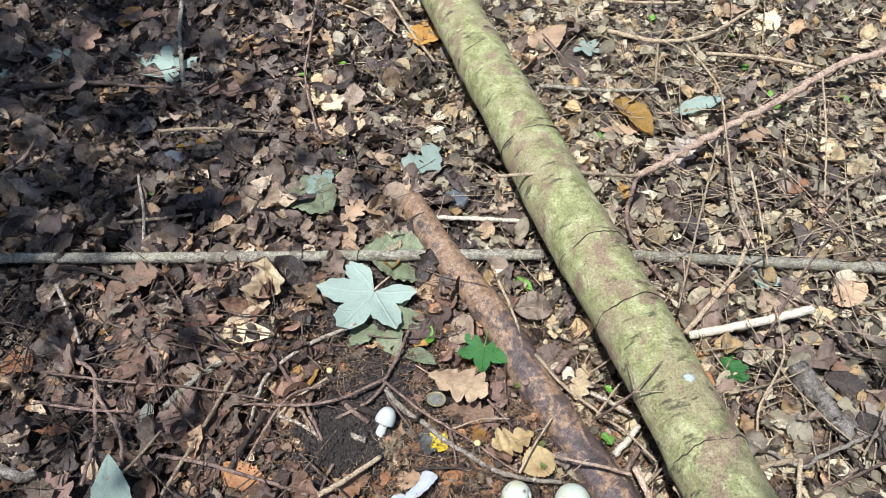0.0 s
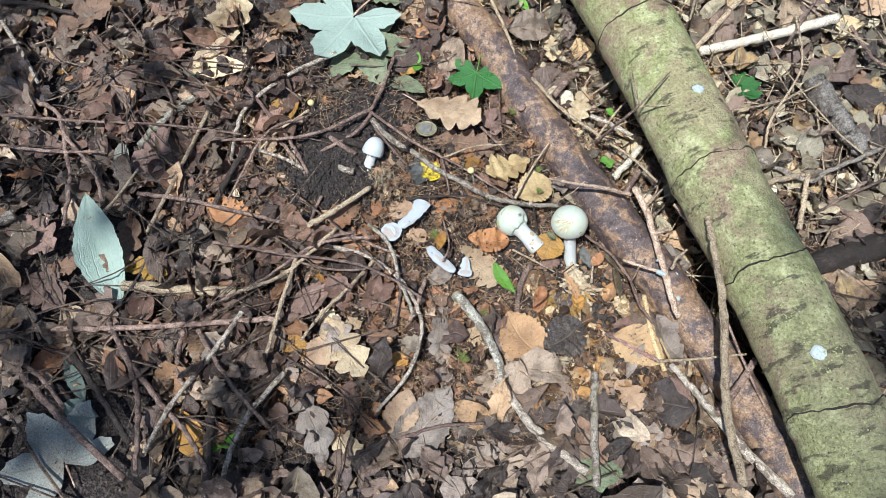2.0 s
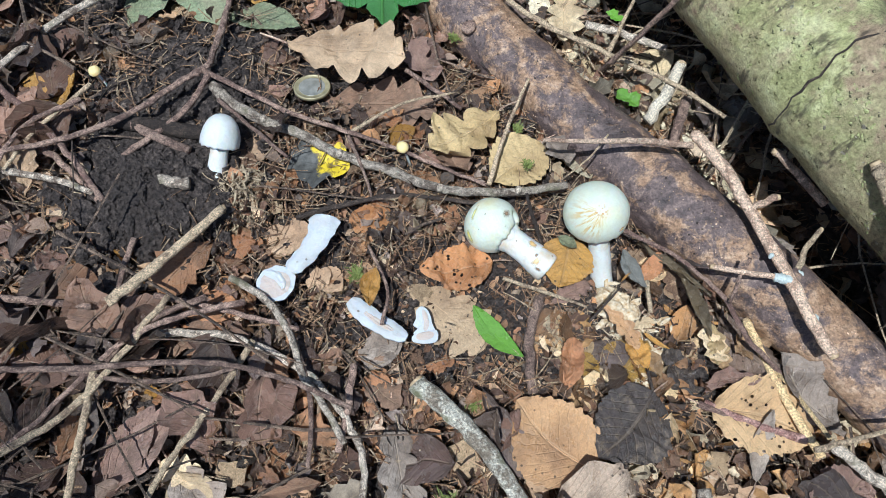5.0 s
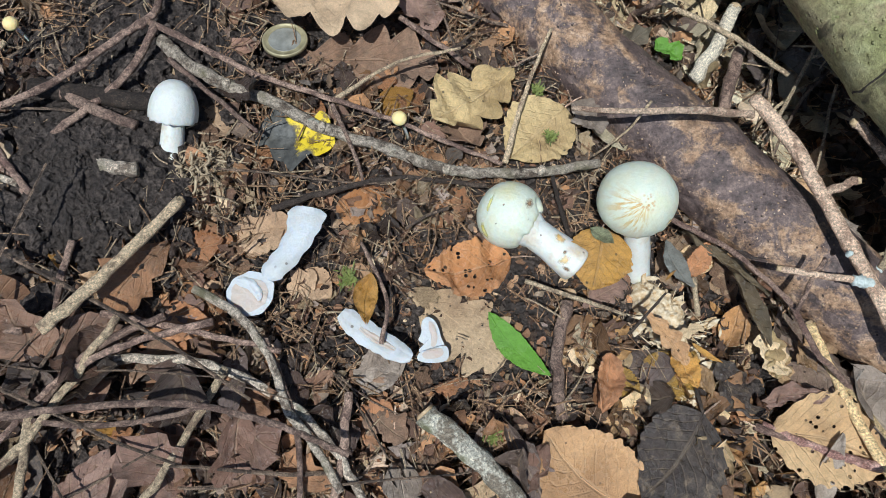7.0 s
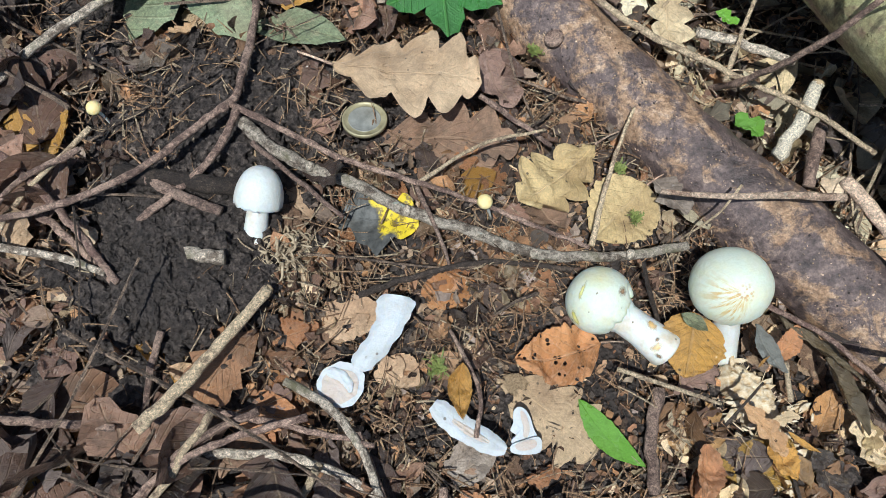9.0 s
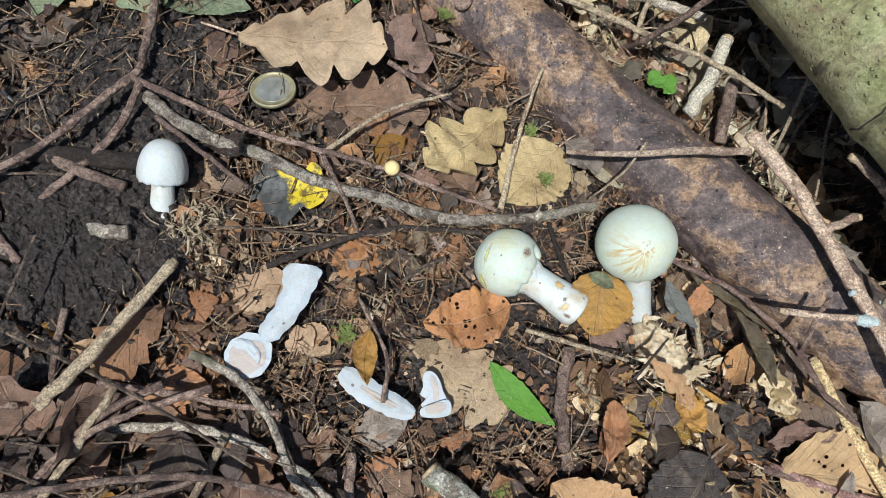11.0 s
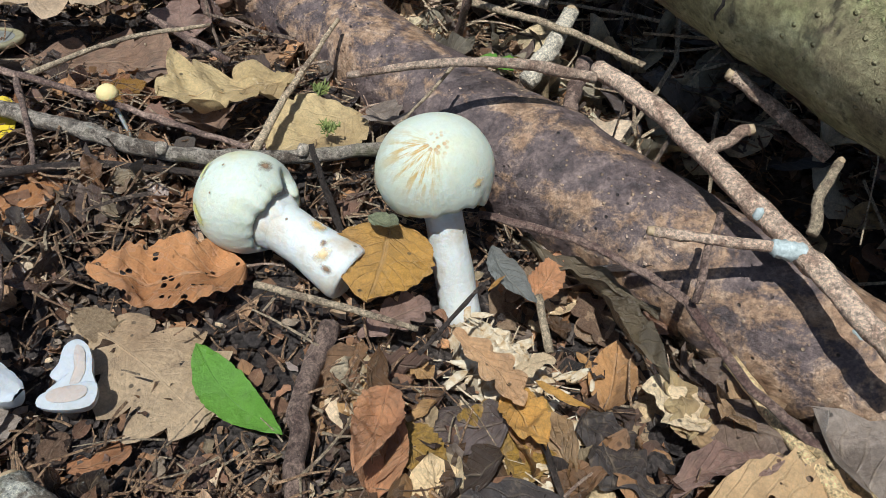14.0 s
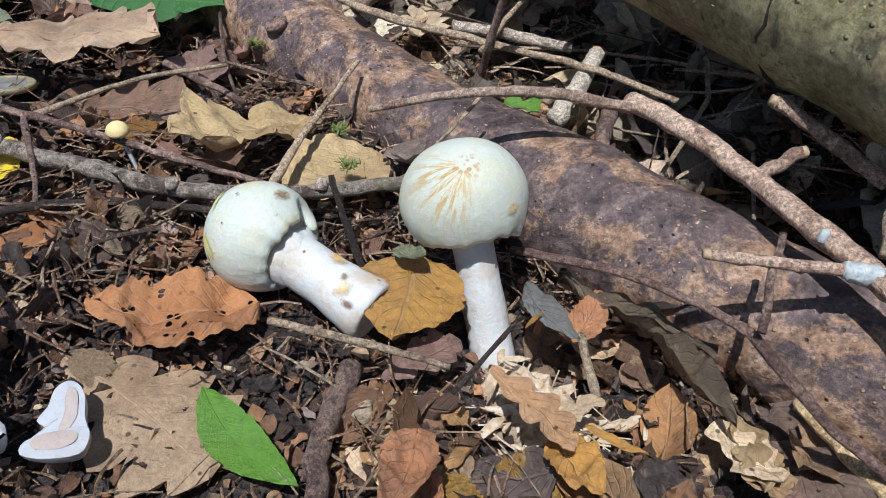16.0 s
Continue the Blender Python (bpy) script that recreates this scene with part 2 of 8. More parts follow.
def brown_log_material():
    """Thin smooth bark, dark purplish brown, rubbed through to tan in cloudy patches that spread towards the far end;
    wart-like dots and black specks.
    """
    n = Nodes("dark_mottled_bark")
    v = n.coords("Object")
    pos = n.add("SeparateXYZ")
    n.link(v, pos.inputs[0])
    wide, broad, mid, fine = n.noise(15, 3, 0.5, v), n.noise(58, 8, 0.66, v, 0.6), n.noise(170, 8, 0.7, v), n.noise(620, 8, 0.75, v)
    base = n.ramp(mid, [(0.34, (0.050, 0.036, 0.035)), (0.50, (0.112, 0.080, 0.075)), (0.66, (0.195, 0.143, 0.128))])
    bare = n.ramp(mid, [(0.34, (0.17, 0.095, 0.055)), (0.52, (0.34, 0.215, 0.130)), (0.68, (0.50, 0.36, 0.25))])
    far = n.math("ADD", n.math("MULTIPLY", n.step(pos.outputs["Y"], 0.33, 0.60), 0.085), n.math("MULTIPLY", n.math("SUBTRACT", 1.0, n.step(pos.outputs["Y"], 0.08, 0.19)), 0.045))
    field = n.math("ADD", n.math("ADD", n.math("MULTIPLY", broad, 0.62), n.math("MULTIPLY", wide, 0.28)), n.math("ADD", n.math("MULTIPLY", fine, 0.16), far))
    col = n.mix(n.math("MULTIPLY", n.step(field, 0.515, 0.575), 0.92), base, bare)
    col = n.mix(n.math("MULTIPLY", n.step(n.noise(30, 4, 0.6, n.coords("Object", (1, 1, 1.6))), 0.60, 0.68), 0.5), col, (0.028, 0.022, 0.022))
    dots = n.math("MULTIPLY", n.math("SUBTRACT", 1.0, n.step(n.voronoi(360, v), 0.14, 0.22)), n.step(n.noise(75, 3, 0.5, v), 0.48, 0.58))
    col = n.mix(n.math("MULTIPLY", dots, 0.75), col, (0.42, 0.30, 0.19))
    pits = n.math("MULTIPLY", n.math("SUBTRACT", 1.0, n.step(n.voronoi(190, n.coords("Object", (1.07, 0.93, 1.1))), 0.07, 0.12)), n.step(n.noise(45, 2, 0.5, v), 0.46, 0.55))
    col = n.mix(n.math("MULTIPLY", pits, 0.9), col, (0.010, 0.009, 0.009))
    col = n.mix(0.8, col, n.ramp(fine, [(0.36, (0.45, 0.43, 0.42)), (0.64, (1.5, 1.47, 1.42))]), "MULTIPLY")
    n.bump(n.math("SUBTRACT", n.math("ADD", n.math("ADD", n.math("MULTIPLY", broad, 1.2), n.math("MULTIPLY", mid, 0.5)), n.math("ADD", n.math("MULTIPLY", fine, 0.22), n.math("MULTIPLY", dots, 0.35))), n.math("MULTIPLY", pits, 0.5)), 0.8, 0.0026)
    return n.finish(col, n.ramp(mid, [(0.35, (0.36,) * 3), (0.7, (0.66,) * 3)]), 0.45)


def green_log_material():
    """Smooth hazel-like bark: olive algae on the upper side, brown below, black crosswise marks, lichen and pink
    patches. Colour also darkens the near end's top like shade and lifts the underside like bounced light.
    """
    n = Nodes("green_algae_bark")
    v = n.coords("Object")
    nrm = n.add("SeparateXYZ")
    n.link(n.add("NewGeometry").outputs["Normal"], nrm.inputs[0])
    broad, mid, fine = n.noise(13, 8, 0.66, v), n.noise(44, 10, 0.72, v), n.noise(360, 8, 0.78, v)
    green = n.ramp(mid, [(0.36, (0.19, 0.185, 0.080)), (0.5, (0.36, 0.355, 0.160)), (0.64, (0.54, 0.53, 0.29))])
    # Brown of the underside, its tones lifted to stand in for bounced light.
    brown = n.ramp(mid, [(0.36, (0.22, 0.185, 0.095)), (0.50, (0.40, 0.36, 0.19)), (0.64, (0.60, 0.56, 0.34))])
    side = n.step(n.math("ADD", nrm.outputs["Z"], n.math("MULTIPLY", n.math("SUBTRACT", mid, 0.5), 1.2)), -0.15, 0.25)
    col = n.mix(side, brown, green)
    col = n.mix(n.math("MULTIPLY", n.step(broad, 0.49, 0.58), 0.6), col, (0.37, 0.285, 0.18))
    col = n.mix(n.math("MULTIPLY", n.step(n.noise(24, 5, 0.66, v, 0.6), 0.535, 0.60), 0.62), col, (0.29, 0.165, 0.135))
    pos = n.add("SeparateXYZ")
    n.link(v, pos.inputs[0])
    bare = n.math("SUBTRACT", 1.0, n.step(n.math("ADD", pos.outputs["Y"], n.math("MULTIPLY", n.math("SUBTRACT", mid, 0.5), 0.5)), -0.02, 0.26))
    col = n.mix(n.math("MULTIPLY", bare, 0.22), col, n.ramp(fine, [(0.38, (0.10, 0.092, 0.055)), (0.6, (0.27, 0.245, 0.15))]))
    # Shade put into the colour: upward faces of the near end go darker.
    top_dim = n.math("MULTIPLY", bare, n.step(nrm.outputs["Z"], 0.30, 0.85))
    col = n.mix(n.math("MULTIPLY", top_dim, 0.62), col, (0.16, 0.150, 0.090))
    marks = n.step(n.noise(75, 4, 0.6, n.coords("UV", (1.0, 0.32, 1.0))), n.math("SUBTRACT", 0.592, n.math("MULTIPLY", bare, 0.05)), n.math("SUBTRACT", 0.648, n.math("MULTIPLY", bare, 0.06)))
    col = n.mix(n.math("MULTIPLY", marks, 0.72), col, (0.045, 0.036, 0.028))
    warts = n.math("SUBTRACT", 1.0, n.step(n.voronoi(230, v), 0.10, 0.20))
    col = n.mix(n.math("MULTIPLY", warts, 0.35), col, (0.33, 0.31, 0.17))
    col = n.mix(n.step(n.noise(21, 3, 0.5, n.coords("Object", (1, 1.3, 1))), 0.735, 0.755), col, (0.42, 0.50, 0.36))
    col = n.mix(0.8, col, n.ramp(fine, [(0.36, (0.52, 0.52, 0.50)), (0.62, (1.42, 1.42, 1.36))]), "MULTIPLY")
    n.bump(n.math("ADD", n.math("ADD", mid, n.math("MULTIPLY", fine, 0.5)), n.math("MULTIPLY", warts, 0.7)), 0.9, 0.004)
    return n.finish(col, 0.72, 0.3)


def flesh_material(name, base, stain, amount=0.6, scale=1.0, spots=True):
    """Mushroom flesh: soft white with faint stains, fibres and specks of soil."""
    n = Nodes(name)
    v = n.coords("Object")
    broad, fine = n.noise(60 * scale, 4, 0.55, v), n.noise(600, 5, 0.65, v)
    col = n.mix(n.math("MULTIPLY", n.step(broad, 0.50, 0.72), amount), base, stain)
    col = n.mix(0.25, col, n.ramp(fine, [(0.3, (0.75, 0.72, 0.68)), (0.6, (1.1, 1.1, 1.1))]), "MULTIPLY")
    if spots:
        dirt = n.math("MULTIPLY", n.math("SUBTRACT", 1.0, n.step(n.voronoi(170, v), 0.10, 0.15)), n.step(n.noise(90, 2, 0.5, v), 0.52, 0.57))
        col = n.mix(n.math("MULTIPLY", dirt, 0.75), col, (0.10, 0.07, 0.045))
    n.bump(n.math("ADD", n.math("MULTIPLY", broad, 0.6), n.math("MULTIPLY", fine, 0.9)), 0.42, 0.0012)
    n.bsdf.inputs["Subsurface Weight"].default_value = 0.45
    n.bsdf.inputs["Subsurface Radius"].default_value = (0.004, 0.0026, 0.0016)
    n.bsdf.inputs["Subsurface Scale"].default_value = 0.6
    return n.finish(col, 0.5, 0.35)


def stain_material(name, a, b):
    """A bruise that frays out towards its edge (UV x runs from its middle to the edge)."""
    n = Nodes(name)
    v = n.coords("Object")
    uv = n.add("SeparateXYZ")
    n.link(n.add("TexCoord").outputs["UV"], uv.inputs[0])
    f = n.noise(420, 8, 0.75, v)
    n.finish(n.ramp(f, [(0.38, a), (0.6, b)]), 0.55, 0.3)
    gap = n.step(n.math("ADD", n.math("MULTIPLY", uv.outputs["X"], 0.75), n.math("MULTIPLY", f, 0.9)), 0.52, 1.0)
    mx = n.add("MixShader")
    n.link(gap, mx.inputs["Fac"])
    n.link(n.bsdf.outputs[0], mx.inputs[1])
    n.link(n.add("BsdfTransparent").outputs[0], mx.inputs[2])
    n.link(mx.outputs[0], n.tree.nodes["Material Output"].inputs["Surface"])
    return n.mat


def streaked_cap_material(axis, centre, way):
    """Cream cap skin with ochre flecks round one spot and stains that run out from it. axis: inverse turn of the cap; centre, way: in the world."""
    n = Nodes("streaked_cream_cap_skin")
    v = n.coords("Object")
    unit = n.add("VectorMath")
    unit.operation = "NORMALIZE"
    n.link(v, unit.inputs[0])
    d = (axis @ Vector(centre)).normalized()
    e = axis @ Vector(way)
    e = (e - d * e.dot(d)).normalized()

    def dot(q):
        node = n.add("VectorMath")
        node.operation = "DOT_PRODUCT"
        n.link(unit.outputs["Vector"], node.inputs[0])
        node.inputs[1].default_value = q
        return node.outputs["Value"]

    a, b, c = dot(e), dot(d.cross(e)), dot(d)
    r = n.math("ADD", n.math("SQRT", n.math("ADD", n.math("MULTIPLY", a, a), n.math("MULTIPLY", b, b))), n.math("MULTIPLY", n.math("SUBTRACT", 1.0, n.step(c, -0.1, 0.1)), 5.0))
    turn = n.math("ARCTAN2", b, a)
    polar = n.add("CombineXYZ")
    n.link(n.math("MULTIPLY", turn, 2.3), polar.inputs["X"])
    n.link(n.math("MULTIPLY", r, 0.9), polar.inputs["Y"])
    ray = n.step(n.noise(2.6, 5, 0.6, polar.outputs[0]), 0.46, 0.58)
    ray = n.math("MULTIPLY", ray, n.math("SUBTRACT", 1.0, n.step(n.math("ABSOLUTE", turn), 0.55, 1.5)))
    ray = n.math("MULTIPLY", ray, n.math("MULTIPLY", n.step(r, 0.06, 0.16), n.math("SUBTRACT", 1.0, n.step(r, 0.55, 0.98))))
    fleck = n.math("MULTIPLY", n.math("SUBTRACT", 1.0, n.step(n.voronoi(620, v), 0.28, 0.50)), n.math("SUBTRACT", 1.0, n.step(n.math("ADD", r, n.math("MULTIPLY", n.noise(120, 3, 0.6, v), 0.3)), 0.24, 0.46)))
    broad, fine = n.noise(70, 4, 0.55, v), n.noise(520, 6, 0.7, v)
    col = n.mix(n.math("MULTIPLY", n.step(broad, 0.48, 0.72), 0.55), (0.555, 0.585, 0.49), (0.57, 0.54, 0.33))
    col = n.mix(n.math("MULTIPLY", ray, 0.88), col, (0.46, 0.29, 0.07))
    col = n.mix(n.math("MULTIPLY", fleck, 0.85), col, (0.42, 0.21, 0.05))
    col = n.mix(0.3, col, n.ramp(fine, [(0.3, (0.80, 0.78, 0.72)), (0.62, (1.1, 1.1, 1.1))]), "MULTIPLY")
    n.bump(n.math("ADD", n.math("ADD", n.math("MULTIPLY", broad, 0.7), n.math("MULTIPLY", fine, 0.6)), n.math("MULTIPLY", fleck, -0.5)), 0.5, 0.0012)
    n.bsdf.inputs["Subsurface Weight"].default_value = 0.45
    n.bsdf.inputs["Subsurface Radius"].default_value = (0.004, 0.0026, 0.0016)
    n.bsdf.inputs["Subsurface Scale"].default_value = 0.6
    return n.finish(col, 0.48, 0.35)


def plain_material(name, a, b, scale=120.0, rough=0.6, metal=0.0, depth=0.0006):
    n = Nodes(name)
    v = n.coords("Object")
    f = n.noise(scale, 5, 0.65, v)
    n.bump(f, 0.4, depth)
    n.bsdf.inputs["Metallic"].default_value = metal
    return n.finish(n.ramp(f, [(0.32, a), (0.68, b)]), rough, 0.4)


SOIL = soil_material()
TAN, ORANGE, BROWN, PURPLE = (0.36, 0.225, 0.125), (0.43, 0.21, 0.075), (0.20, 0.105, 0.058), (0.125, 0.080, 0.066)
GREY, CREAM, UMBER = (0.235, 0.180, 0.140), (0.56, 0.42, 0.235), (0.085, 0.050, 0.034)
LITTER = leaf_material("leaf_litter", [(0.0, (0.048, 0.034, 0.031)), (0.18, (0.115, 0.078, 0.067)), (0.36, (0.185, 0.115, 0.082)), (0.52, (0.28, 0.175, 0.112)), (0.66, (0.27, 0.205, 0.160)), (0.80, (0.43, 0.285, 0.165)), (0.90, (0.48, 0.265, 0.10)), (1.0, (0.60, 0.47, 0.32))], island=True, grain=0.42, weather=(0.20, 1.27), rough=0.40)
WET_LITTER = leaf_material("wet_warm_litter", [(0.0, (0.022, 0.015, 0.013)), (0.24, (0.060, 0.037, 0.028)), (0.44, (0.135, 0.068, 0.042)), (0.60, (0.26, 0.125, 0.060)), (0.74, (0.42, 0.205, 0.080)), (0.84, (0.40, 0.27, 0.165)), (0.92, (0.27, 0.205, 0.175)), (1.0, (0.62, 0.45, 0.25))], island=True, grain=0.34, weather=(0.10, 1.45), rough=0.34)
# Dark wet leaf colours that also carry some painted shade.
DARK_LITTER = leaf_material("dark_wet_dimmed_litter", [(0.0, (0.038, 0.025, 0.021)), (0.28, (0.105, 0.062, 0.048)), (0.54, (0.20, 0.110, 0.076)), (0.76, (0.29, 0.165, 0.110)), (0.90, (0.36, 0.175, 0.080)), (1.0, (0.48, 0.29, 0.155))], island=True, grain=0.32, weather=(0.05, 1.3), rough=0.30)
# Straw colours, also brightened to paint in the sunlit part of the floor.
STRAW_LITTER = leaf_material("lightened_straw_litter", [(0.0, (0.20, 0.165, 0.11)), (0.25, (0.34, 0.285, 0.19)), (0.5, (0.46, 0.385, 0.25)), (0.65, (0.55, 0.36, 0.15)), (0.8, (0.56, 0.47, 0.30)), (1.0, (0.66, 0.58, 0.42))], island=True, grain=0.45, weather=(0.05, 1.28))
PALE_LITTER = leaf_material("wet_broken_litter", [(0.0, (0.035, 0.022, 0.016)), (0.18, (0.12, 0.066, 0.036)), (0.36, (0.27, 0.135, 0.055)), (0.52, (0.46, 0.245, 0.080)), (0.68, (0.42, 0.28, 0.155)), (0.84, (0.56, 0.40, 0.21)), (1.0, (0.64, 0.52, 0.35))], island=True, grain=0.28, weather=(0.04, 1.35), rough=0.32)
LEAF = {
    "tan": leaf_material("tan_leaf", [(0, (0.38, 0.245, 0.145)), (1, (0.45, 0.295, 0.175))], relief=0.2, grain=0.3, wear=0.3, blotch=(0.14, 0.085, 0.055)),
    "orange": leaf_material("orange_leaf", [(0, (0.60, 0.30, 0.060)), (1, (0.66, 0.36, 0.085))], wear=0.22, fresh=True, grain=0.35, rough=0.42),
    "khaki": leaf_material("curled_khaki_leaf", [(0, (0.085, 0.064, 0.036)), (1, (0.105, 0.078, 0.044))], grain=0.25, wear=0.3, rough=0.42),
    "slate": leaf_material("slate_grey_leaf", [(0, (0.12, 0.12, 0.11)), (1, (0.14, 0.14, 0.125))], grain=0.25, wear=0.2),
    "pinktan": leaf_material("pinkish_tan_leaf", [(0, (0.46, 0.320, 0.185)), (1, (0.49, 0.345, 0.200))], relief=0.12, grain=0.36, wear=0.3, blotch=(0.13, 0.075, 0.05)),
    "amber": leaf_material("spotted_amber_leaf", [(0, (0.42, 0.235, 0.105)), (1, (0.46, 0.27, 0.13))], relief=0.3, grain=0.24, wear=0.3, blotch=(0.20, 0.11, 0.06), rough=0.42),
    "dull": leaf_material("large_dry_oak_leaf", [(0, (0.36, 0.245, 0.145)), (1, (0.39, 0.265, 0.155))], relief=0.2, grain=0.28, wear=0.3),
    "gold": leaf_material("yellowish_tan_leaf", [(0, (0.43, 0.305, 0.135)), (1, (0.46, 0.33, 0.155))], relief=0.25, grain=0.32, wear=0.35, blotch=(0.24, 0.14, 0.06)),
    "rust": leaf_material("rust_leaf", [(0, (0.33, 0.145, 0.060)), (1, (0.40, 0.185, 0.080))], wear=0.35, grain=0.26, rough=0.4),
    "brown": leaf_material("brown_leaf", [(0, (0.19, 0.105, 0.062)), (1, (0.26, 0.155, 0.095))], grain=0.42),
    "purple": leaf_material("purple_leaf", [(0, (0.165, 0.098, 0.076)), (1, (0.25, 0.152, 0.114))], rough=0.42, grain=0.42),
    "grey": leaf_material("grey_leaf", [(0, (0.26, 0.205, 0.165)), (1, (0.34, 0.275, 0.22))], grain=0.42),
    "dark": leaf_material("wet_dark_leaf", [(0, (0.042, 0.033, 0.030)), (1, (0.062, 0.048, 0.042))], rough=0.4, wear=0.25, blotch=(0.13, 0.095, 0.07)),
    "cream": leaf_material("cream_leaf", [(0, (0.56, 0.42, 0.25)), (1, (0.62, 0.48, 0.29))], wear=0.3, blotch=(0.35, 0.20, 0.09), grain=0.42),
    "mint": leaf_material("pale_underside_leaf", [(0, (0.37, 0.46, 0.38)), (1, (0.42, 0.50, 0.42))], palm=True, wear=0.25, blotch=(0.36, 0.42, 0.33), spots=False, rough=0.7, fresh=True, grain=0.25, pale=(0.60, 0.66, 0.55)),
    "greymaple": leaf_material("grey_palmate_leaf", [(0, (0.36, 0.37, 0.32)), (1, (0.40, 0.40, 0.34))], palm=True, wear=0.35, blotch=(0.28, 0.25, 0.20)),
    "olive": leaf_material("olive_leaf", [(0, (0.13, 0.16, 0.085)), (1, (0.20, 0.21, 0.12))], wear=0.4, blotch=(0.09, 0.10, 0.06)),
    "ivy": leaf_material("fresh_lobed_leaf", [(0, (0.055, 0.20, 0.045)), (1, (0.065, 0.23, 0.05))], palm=True, wear=0.15, blotch=(0.04, 0.13, 0.03), spots=False, rough=0.45, fresh=True, grain=0.25, pale=(0.16, 0.38, 0.06)),
    "green": leaf_material("fresh_green_leaf", [(0, (0.18, 0.40, 0.05)), (1, (0.20, 0.43, 0.06))], wear=0.2, blotch=(0.22, 0.42, 0.06), spots=False, vein=0.10, rough=0.32, sheer=0.2, fresh=True, grain=0.18, relief=0.06, pale=(0.30, 0.50, 0.10)),
    "yellow": leaf_material("mustard_leaf", [(0, (0.42, 0.235, 0.03)), (1, (0.46, 0.265, 0.05))], wear=0.4, blotch=(0.22, 0.14, 0.03), fresh=True),
    "holed": leaf_material("holed_beech_leaf", [(0, (0.42, 0.185, 0.065)), (1, (0.46, 0.21, 0.08))], wear=0.2, holes=0.9, vein=0.85, grain=0.2, rough=0.32, relief=0.25),
    "holedtan": leaf_material("holed_tan_leaf", [(0, (0.48, 0.305, 0.145)), (1, (0.52, 0.335, 0.165))], wear=0.2, holes=0.6, grain=0.25),
}


def two_tone_leaf():
    """Black decayed leaf with a clear yellow half."""
    n = Nodes("yellow_and_black_leaf")
    v = n.coords("Object")
    uv = n.add("SeparateXYZ")
    n.link(n.add("TexCoord").outputs["UV"], uv.inputs[0])
    f = n.math("ADD", uv.outputs["X"], n.math("MULTIPLY", n.math("SUBTRACT", n.noise(70, 5, 0.6, v), 0.5), 0.55))
    f = n.math("ADD", f, n.math("MULTIPLY", uv.outputs["Y"], 0.45))
    col = n.mix(n.step(f, 0.76, 0.82), n.ramp(n.noise(200, 5, 0.6, v), [(0.3, (0.030, 0.030, 0.028)), (0.7, (0.10, 0.095, 0.085))]), n.ramp(n.noise(260, 4, 0.6, v), [(0.40, (0.16, 0.11, 0.02)), (0.50, (0.58, 0.43, 0.02))]))
    n.bump(n.noise(130, 5, 0.6, v), 0.6, 0.002)
    return n.finish(col, 0.55, 0.4)


LEAF["spotted"] = two_tone_leaf()
BARK = {
    "log": brown_log_material(),
    "green": green_log_material(),
    "grey": bark_material("grey_twig_bark", (0.13, 0.098, 0.074), (0.44, 0.375, 0.30), 0.48, moss=(0.17, 0.15, 0.09), scale=2.2, lichen=(0.40, 0.41, 0.34), rough=0.5),
    "brown": bark_material("brown_twig_bark", (0.115, 0.070, 0.056), (0.31, 0.205, 0.155), 0.50, scale=2.4, rough=0.58),
    "pink": bark_material("pinkish_branch_bark", (0.340, 0.210, 0.142), (0.640, 0.455, 0.320), 0.48, scale=2.0, lichen=(0.45, 0.46, 0.36)),
    "red": bark_material("reddish_shoot_bark", (0.11, 0.062, 0.052), (0.23, 0.150, 0.115), 0.5, scale=2.4, rough=0.5),
    "dark": bark_material("dark_wet_bark", (0.034, 0.025, 0.021), (0.090, 0.064, 0.048), 0.54, scale=2.0, rough=0.6),
    "straw": bark_material("split_yellow_wood", (0.32, 0.205, 0.075), (0.60, 0.43, 0.19), 0.47, scale=2.0, rough=0.5),
    "rose": bark_material("pinkish_red_shoot_bark", (0.19, 0.095, 0.082), (0.38, 0.23, 0.195), 0.5, scale=2.4, rough=0.42),
    "pale": bark_material("peeled_pale_wood", (0.20, 0.135, 0.085), (0.44, 0.335, 0.205), 0.47, scale=2.0),
    "bone": bark_material("bleached_wood", (0.33, 0.28, 0.20), (0.55, 0.49, 0.38), 0.44, scale=2.0),
    "lichened": bark_material("lichen_covered_bark", (0.16, 0.13, 0.095), (0.46, 0.45, 0.38), 0.50, moss=(0.22, 0.21, 0.12), scale=1.8, lichen=(0.55, 0.55, 0.48)),
    "pole": bark_material("grey_green_pole_bark", (0.15, 0.13, 0.095), (0.33, 0.31, 0.245), 0.49, moss=(0.22, 0.215, 0.11), scale=1.6),
    "litter": bark_material("twig_litter_bark", (0.050, 0.035, 0.027), (0.19, 0.130, 0.088), 0.50, scale=2.4, island=True),
    "rot": bark_material("rotten_grey_wood", (0.13, 0.105, 0.085), (0.36, 0.32, 0.28), 0.50, scale=1.3),
}
CUT = plain_material("cut_wood", (0.24, 0.165, 0.095), (0.50, 0.37, 0.22), 420)
CAP = flesh_material("cream_white_cap_skin", (0.555, 0.585, 0.49), (0.56, 0.51, 0.27), 0.7)
CAP_WHITE = flesh_material("white_cap_skin", (0.55, 0.56, 0.54), (0.49, 0.46, 0.38), 0.5)
STEM = flesh_material("white_stem_flesh", (0.60, 0.605, 0.57), (0.46, 0.35, 0.22), 0.85, 1.5)
SLICE = flesh_material("cut_white_flesh", (0.45, 0.465, 0.48), (0.36, 0.355, 0.34), 0.8)
GILL = flesh_material("pale_pink_gills", (0.44, 0.37, 0.325), (0.38, 0.30, 0.245), 0.6, spots=False)
